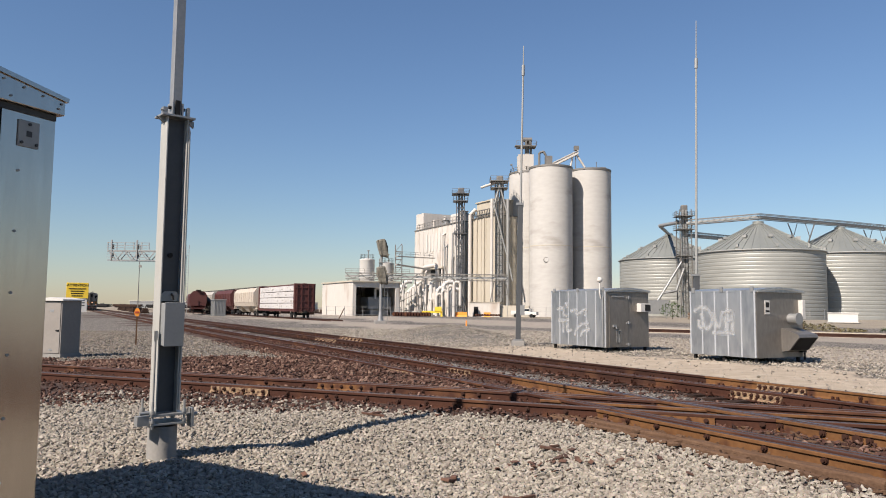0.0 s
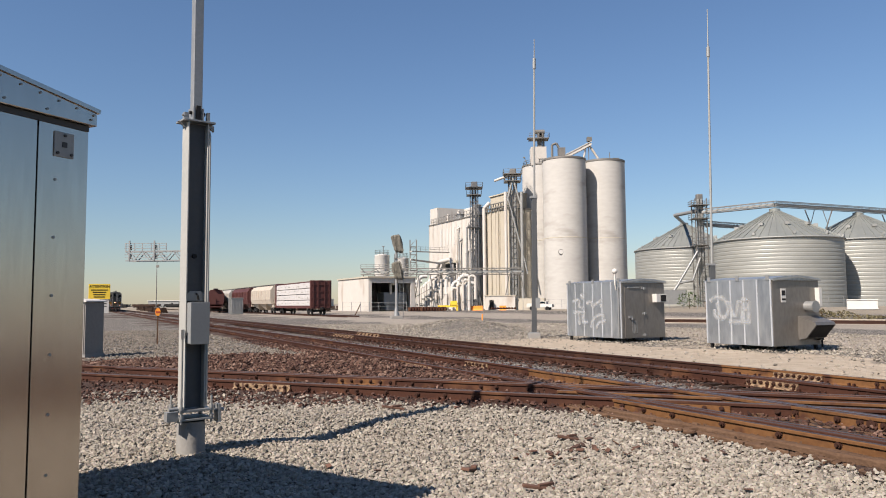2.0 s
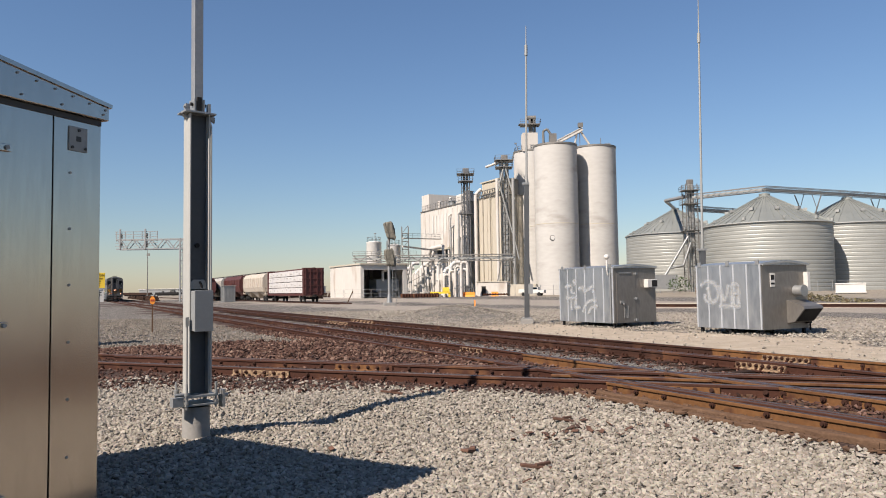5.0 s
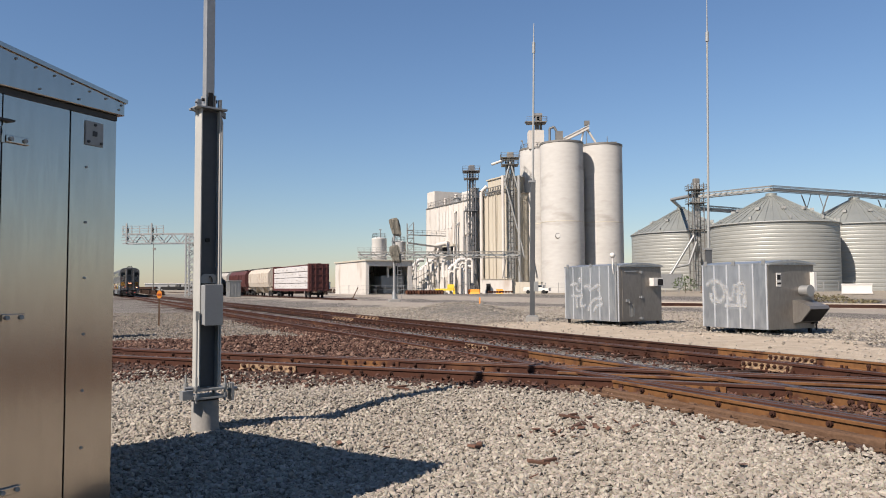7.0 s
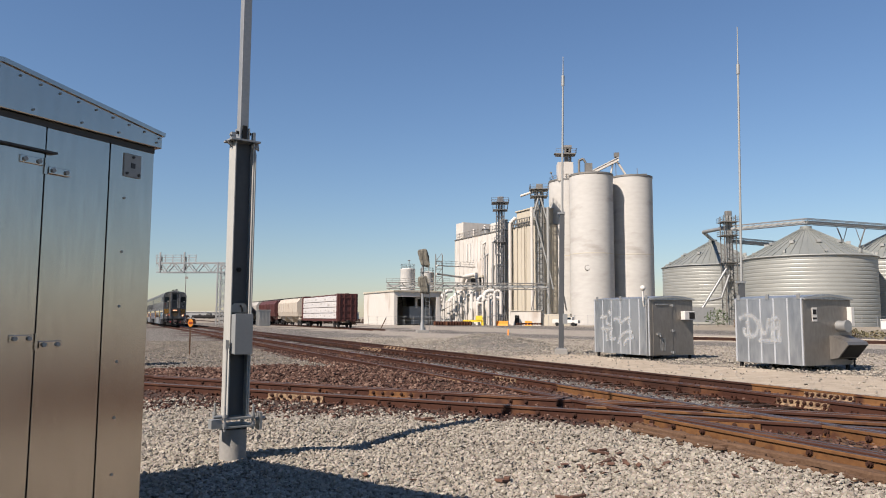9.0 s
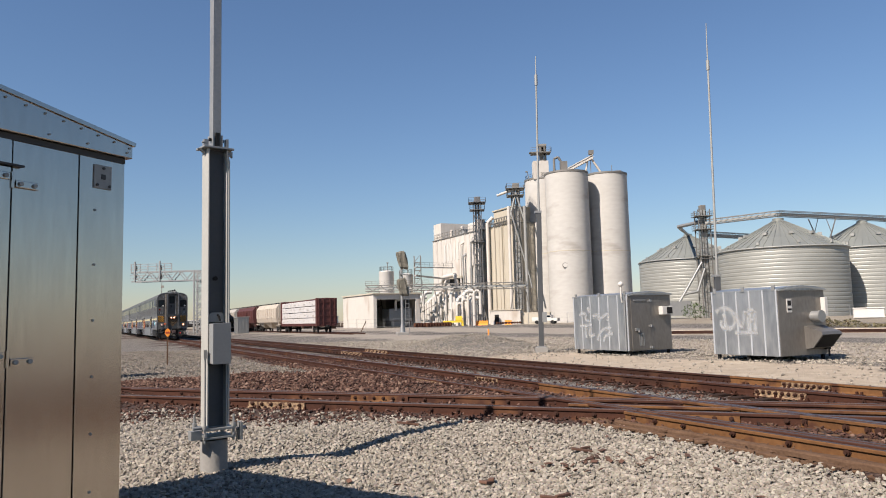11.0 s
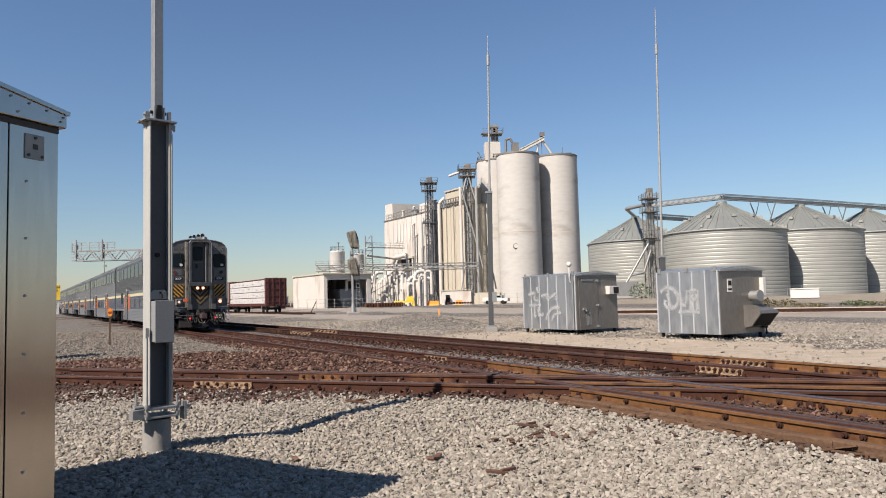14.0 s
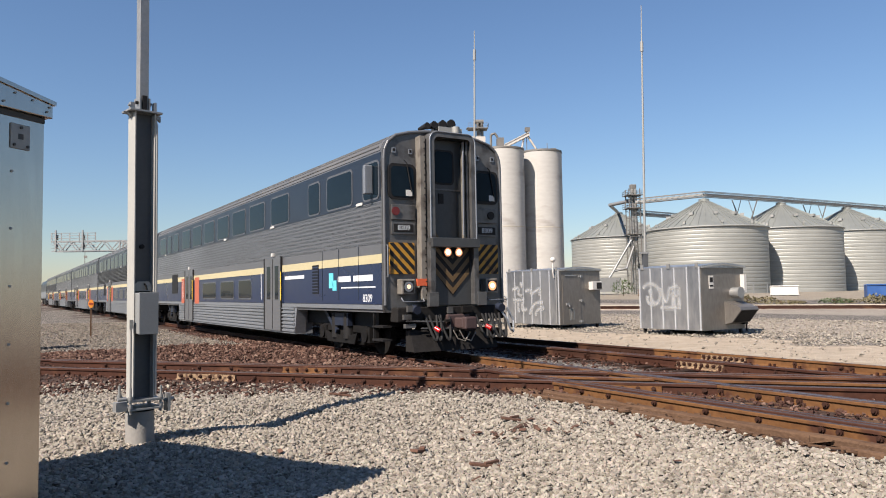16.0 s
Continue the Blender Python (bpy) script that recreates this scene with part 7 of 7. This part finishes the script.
    for i in range(11):
        part("post", Geo().tube((-24 + i * 1.9, 146 - i * 0.5, 0), (-24 + i * 1.9, 146 - i * 0.5, 1.9), 0.05, 6), GALV, f)
    for z in (0.3, 1.0, 1.8):
        part("wire", Geo().span((-24, 146, z), (-5, 141, z), 0.03, 0.03), GALV, f)


plant()


# ---- steel grain bins ----
def grain_bin(cx, cy, r, eave, peak, label):
    t = thing("grain_bin", Matrix.Translation((cx, cy, 0)), label, "grain bin", "grain bins")
    prof = [(r, -0.3)]
    rows = 18
    for k in range(rows):
        z0, z1 = eave * k / rows, eave * (k + 1) / rows
        prof += [(r, z0 + 0.05), (r + 0.008, z0 + 0.25), (r + 0.008, z1 - 0.25), (r, z1 - 0.05), (r - 0.04, z1)]
    part("wall", Geo().lathe(prof, (0, 0, 0), 72), BINWALL, t)
    part("eave_ring", Geo().lathe([(r, eave - 0.15), (r + 0.35, eave - 0.1), (r + 0.35, eave + 0.1), (r, eave + 0.2)], (0, 0, 0), 72), GALV_DULL, t)
    part("roof", Geo().lathe([(r + 0.3, eave), (1.2, peak), (1.2, peak + 0.6), (0.02, peak + 0.9)], (0, 0, 0), 72, False), BINROOF, t)
    g = Geo()
    for i in range(48):
        a = 6.2832 * i / 48
        c, s = math.cos(a), math.sin(a)
        g.span(((r + 0.3) * c, (r + 0.3) * s, eave + 0.08), (1.2 * c, 1.2 * s, peak + 0.08), 0.14, 0.12)
    part("roof_rib", g, BINROOF, t)
    for i in range(10):
        a = 6.2832 * (i + 0.3) / 10
        for f, sz in ((0.55, 0.9), (0.9, 0.5)):
            rr = (r + 0.3) * f + 1.2 * (1 - f)
            zz = eave + (peak - eave) * (1 - f)
            part("roof_vent", Geo().box(None, (sz, sz, 0.6), m=Matrix.Translation((rr * math.cos(a), rr * math.sin(a), zz + 0.35)) @ Matrix.Rotation(a, 4, "Z")), GALV_DULL, t)
    return t


grain_bin(72.3, 165.5, 13.7, 14.9, 21.8, "large ribbed galvanised grain bin with a conical roof")
grain_bin(68.2, 218.8, 14.7, 16.76, 24.5, "galvanised grain bin standing behind the elevator leg")
grain_bin(97.2, 176.5, 13.7, 15.4, 22.0, "large ribbed galvanised grain bin with a conical roof")
grain_bin(123.5, 190.5, 13.7, 15.6, 22.2, "galvanised grain bin at the end of the row")
grain_bin(101.2, 248.6, 15.1, 17.0, 24.7, "galvanised grain bin in the back row")
t_leg = leg_tower("elevator_leg", 58.6, 176.0, 1.4, 26.4, ((24.8, 2.0), (21.5, 2.0), (15.0, 1.8)), "lattice bucket elevator tower between the grain bins")
part("spout", Geo().path([(-1.2, -1.6, 13.5), (-6.5, -1.6, 5), (-9.0, -1.6, 1.5)], 0.3, 8).path([(-0.6, -1.6, 12.0), (-2.6, -1.6, 6.5), (-6.0, -1.6, 5.8)], 0.3, 8), GALV, t_leg)
part("hopper", Geo().box((-7.5, -2, 2.5), (5.5, 3.5, 3.4)), GALV, t_leg)
part("spout", Geo().path([(0, 0, 23.6), (-3.5, 8, 23.4), (9.6, 42.8, 25.0)], 0.45, 8), GALV, t_leg)


def catwalk(pts, label):
    t = thing("catwalk", Matrix.Identity(4), label, "catwalk")
    for a, b in zip(pts, pts[1:]):
        a, b = Vector(a), Vector(b)
        n = max(2, int((b - a).length / 1.3))
        g = Geo()
        for dy in (-0.7, 0.7):
            o = Vector((0, dy, 0))
            for dz in (0, 1.2):
                g.span(a + o + Vector((0, 0, dz)), b + o + Vector((0, 0, dz)), 0.14, 0.14)
            for i in range(n):
                p, q = a + (b - a) * i / n + o, a + (b - a) * (i + 1) / n + o
                g.span(p, q + Vector((0, 0, 1.2)), 0.08, 0.08)
        part("truss", g, LATTICE, t)
        part("conveyor_cover", Geo().span(a + Vector((0, 0, 0.5)), b + Vector((0, 0, 0.5)), 0.8, 0.5), GALV_DULL, t)
    return t


catwalk([(59, 175, 22.6), (72.3, 165.5, 23.0), (97.2, 176.5, 22.9), (123.5, 190.5, 23.0), (150, 204, 23)], "steel conveyor catwalk over the bin peaks")
catwalk([(59, 177, 20.0), (75, 190, 20.4), (101.2, 248.6, 25.6)], "lower steel conveyor catwalk to the back bins")
for x, y in ((85, 171), (110, 183)):
    t = thing("catwalk_support", Matrix.Translation((x, y, 0)), "V-shaped lattice support under the catwalk", "support frame", "catwalk supports")
    g = Geo()
    for dx in (-3.2, 3.2):
        g.span((0, 0, 14.0), (dx, 0, 22.8), 0.2, 0.2).span((dx, 0, 22.8), (dx * 0.4, 0, 17), 0.12, 0.12).span((dx * 0.3, 0, 22.8), (dx * 0.62, 0, 19.4), 0.12, 0.12)
    g.box((0, 0, 7), (0.6, 0.6, 14))
    part("frame", g, LATTICE, t)


# ---- odds and ends beyond the sheds ----
def shrub(x, y, r, h, mat, label, seed):
    rng = random.Random(seed)
    t = thing("shrub", Matrix.Translation((x, y, 0)), label, "shrub", "shrubs")
    part("stem", Geo().path([(0, 0, -0.1), (0.1, 0, h * 0.4), (-0.1, 0.05, h * 0.7)], 0.06, 6), PLANK, t)
    g = Geo()
    for _ in range(260):
        a, u, k = rng.uniform(0, 6.28), rng.random() ** 0.5, rng.random()
        c = Vector((r * u * math.cos(a) * (0.6 + 0.4 * math.sin(3 * k)), r * u * math.sin(a), h * (0.12 + 0.85 * k * (1 - 0.35 * u))))
        s = rng.uniform(0.08, 0.2) * (0.5 + h * 0.25)
        d1 = Vector((rng.uniform(-1, 1), rng.uniform(-1, 1), rng.uniform(-1, 1))).normalized() * s
        d2 = d1.cross(Vector((rng.uniform(-1, 1), rng.uniform(-1, 1), 1))).normalized() * s * 0.6
        g.add([c - d1, c - d2, c + d1, c + d2], [(0, 1, 2, 3)])
    part("leaves", g, mat, t)


shrub(46.0, 146, 2.6, 4.2, GREEN, "round dark green bush by the grain bins", 1)
for i in range(30):
    shrub(28 + i * 1.35, 63 - i * 0.79 + (i * 5 % 7) * 1.2 - 3, 0.7 + 0.25 * (i * 3 % 5), 0.3 + 0.16 * (i * 7 % 5), DRYGRASS if i % 6 else GREEN, "low dry olive-brown weed clump on the bank", 20 + i)
for x, y, w, m, lab in ((60.5, 110, 4.0, WHITE, "low white box trailer by the bins"), (56.2, 78.6, 5.6, BLUE, "blue steel waste container by the road")):
    t = thing("container", frame_at((x, y, 0), (0.9, -0.43)), lab, "container")
    k = 0.62
    part("body", Geo().box((0, 0, 1.3 * k), (w, 2.4, 2.5 * k)), m, t, bevel=0.05)
    part("rail", Geo().box((0, -1.25, 2.5 * k), (w + 0.1, 0.1, 0.14)).box((0, -1.25, 0.2), (w + 0.1, 0.1, 0.14)), m, t)
for i in range(8):
    t = thing("pallet_stack", Matrix.Translation((48 + (i % 4) * 1.9, 140 - (i // 4) * 2.5, 0)), "stack of tan timber pallets", "pallets", "pallet stacks")
    for k in range(5):
        part("pallet", Geo().box((0, 0, 0.1 + k * 0.28), (1.5, 1.2, 0.16)), OCHRE if (i + k) % 3 else PLANK, t)
for x, y, h, lab in ((1.9, 64.0, 0.5, "small orange survey stake"), (-14.5, 98.5, 1.6, "leaning rusty track sign post")):
    t = thing("stake", Matrix.Translation((x, y, 0)) @ Matrix.Rotation(0.02 if h < 1 else 0.45, 4, "Y"), lab, "stake")
    part("post", Geo().box((0, 0, h / 2), (0.12, 0.08, h + 0.2)), ORANGE if h < 1 else PLANK, t)

# ---- the far distance ----
def distance():
    rng = random.Random(5)
    g = Geo()
    for i in range(260):
        a = radians(rng.uniform(16, 64))
        d = rng.uniform(520, 900)
        x, y = -d * math.sin(a), d * math.cos(a)
        h = rng.uniform(1.6, 3.8) * (1.7 if rng.random() < 0.06 else 1)
        for k in range(14):
            r = h * rng.uniform(0.1, 0.24)
            g.ball((x + rng.uniform(-1.6 * h, 1.6 * h), y + rng.uniform(-2, 2), h * rng.uniform(0.1, 0.75)), r, 5, 4)
    tagged(part("distant_trees", g, FARGREEN), "hazy dark trees along the horizon", "trees", kind="stuff")
    for i in range(9):
        t = thing("far_freight_car", Matrix.Translation((-232 + i * 17.5, 400 + i * 2.5, 0)), "dark freight car far across the yard", "freight car", "far freight cars")
        part("body", Geo().box((0, 0, 1.6), (15.5, 3, 1.3)), TIE if i % 3 == 0 else BLACK, t)
        part("underframe", Geo().box((0, 0, 0.7), (14, 2, 0.6)), BLACK, t)
    for x, y, w, h, m in ((-190, 520, 70, 4.6, GALV), (-130, 560, 60, 5, OFFWHITE), (-92, 430, 22, 4, OFFWHITE), (-300, 460, 40, 7, GALV), (-71, 250, 2.2, 7, WHITE)):
        t = thing("far_building", Matrix.Translation((x, y, 0)), "low pale building far across the yard", "building", "far buildings")
        part("wall", Geo().box((0, 0, h / 2), (w, 12, h)), m, t)
        part("roof", Geo().box((0, 0, h + 0.2), (w + 1, 13, 0.4)), WHITE, t)
    t = thing("radio_tower", Matrix.Translation((-128, 300, 0)), "thin far lattice radio tower", "radio tower")
    part("mast", Geo().tube((0, 0, 0), (0, 0, 27), 0.22, 6, 0.1), LATTICE, t)
    part("antenna", Geo().box((0.3, 0, 18), (1.2, 0.3, 1.0)), LATTICE, t)
    for i in range(56):
        t = thing("tie_pile", Matrix.Translation((-112 + i * 1.5 + (i % 3), 150 + (i * 7 % 11) * 9, -0.25 * (i % 3))) @ Matrix.Rotation(i * 1.3, 4, "Z"), "low pile of old brown ties", "tie pile", "tie piles")
        for k in range(3):
            part("tie", Geo().box((0, 0, 0.2 + k * 0.35), (2.6, 1.6 - k * 0.3, 0.3)), TIE, t)


distance()

# ---- debris on the near gravel ----
LEAF = surface("dead_leaf", (0.04785, 0.02262, 0.01392), (0.1131, 0.05655, 0.0348), 0.85, 0, 30, 4, 0.3, vary=0.3)
for x, y, w, l, a in ((0.71, 6.63, 0.05, 0.30, 0.1), (0.06, 7.57, 0.09, 0.13, 0.9), (-1.06, 10.91, 0.06, 0.3, 0.2), (1.26, 8.63, 0.05, 0.22, 0.0)):
    z = zones(x, y)[4] + 0.055
    g = Geo().box(None, (l * 1.15, w * 1.2, 0.03), m=Matrix.Translation((x, y, z)) @ Matrix.Rotation(a, 4, "Z") @ Matrix.Rotation(0.15, 4, "Y"))
    g.box(None, (l * 0.6, w * 0.7, 0.03), m=Matrix.Translation((x + 0.05, y + 0.03, z + 0.02)) @ Matrix.Rotation(a + 0.5, 4, "Z"))
    tagged(part("wood_scrap", g, LEAF, bevel=0.006), "dark splintered scrap of wood on the gravel", "scrap wood", "wood scraps")
rng = random.Random(11)
for i in range(46):
    x, y = 1.22 + rng.gauss(0, 0.35), 8.07 + rng.gauss(0, 0.22)
    if i > 34:
        x, y = rng.uniform(-1.5, 3), rng.uniform(6, 9.5)
    g = Geo()
    w = rng.uniform(0.025, 0.06)
    g.box(None, (w * 1.6, w, 0.008), m=Matrix.Translation((x, y, zones(x, y)[4] + 0.055)) @ Euler((rng.uniform(-0.5, 0.5), rng.uniform(-0.5, 0.5), rng.uniform(0, 6))).to_matrix().to_4x4())
    tagged(part("dead_leaf", g, LEAF), "curled brown dead leaf on the gravel", "leaf", "dead leaves")

motions()
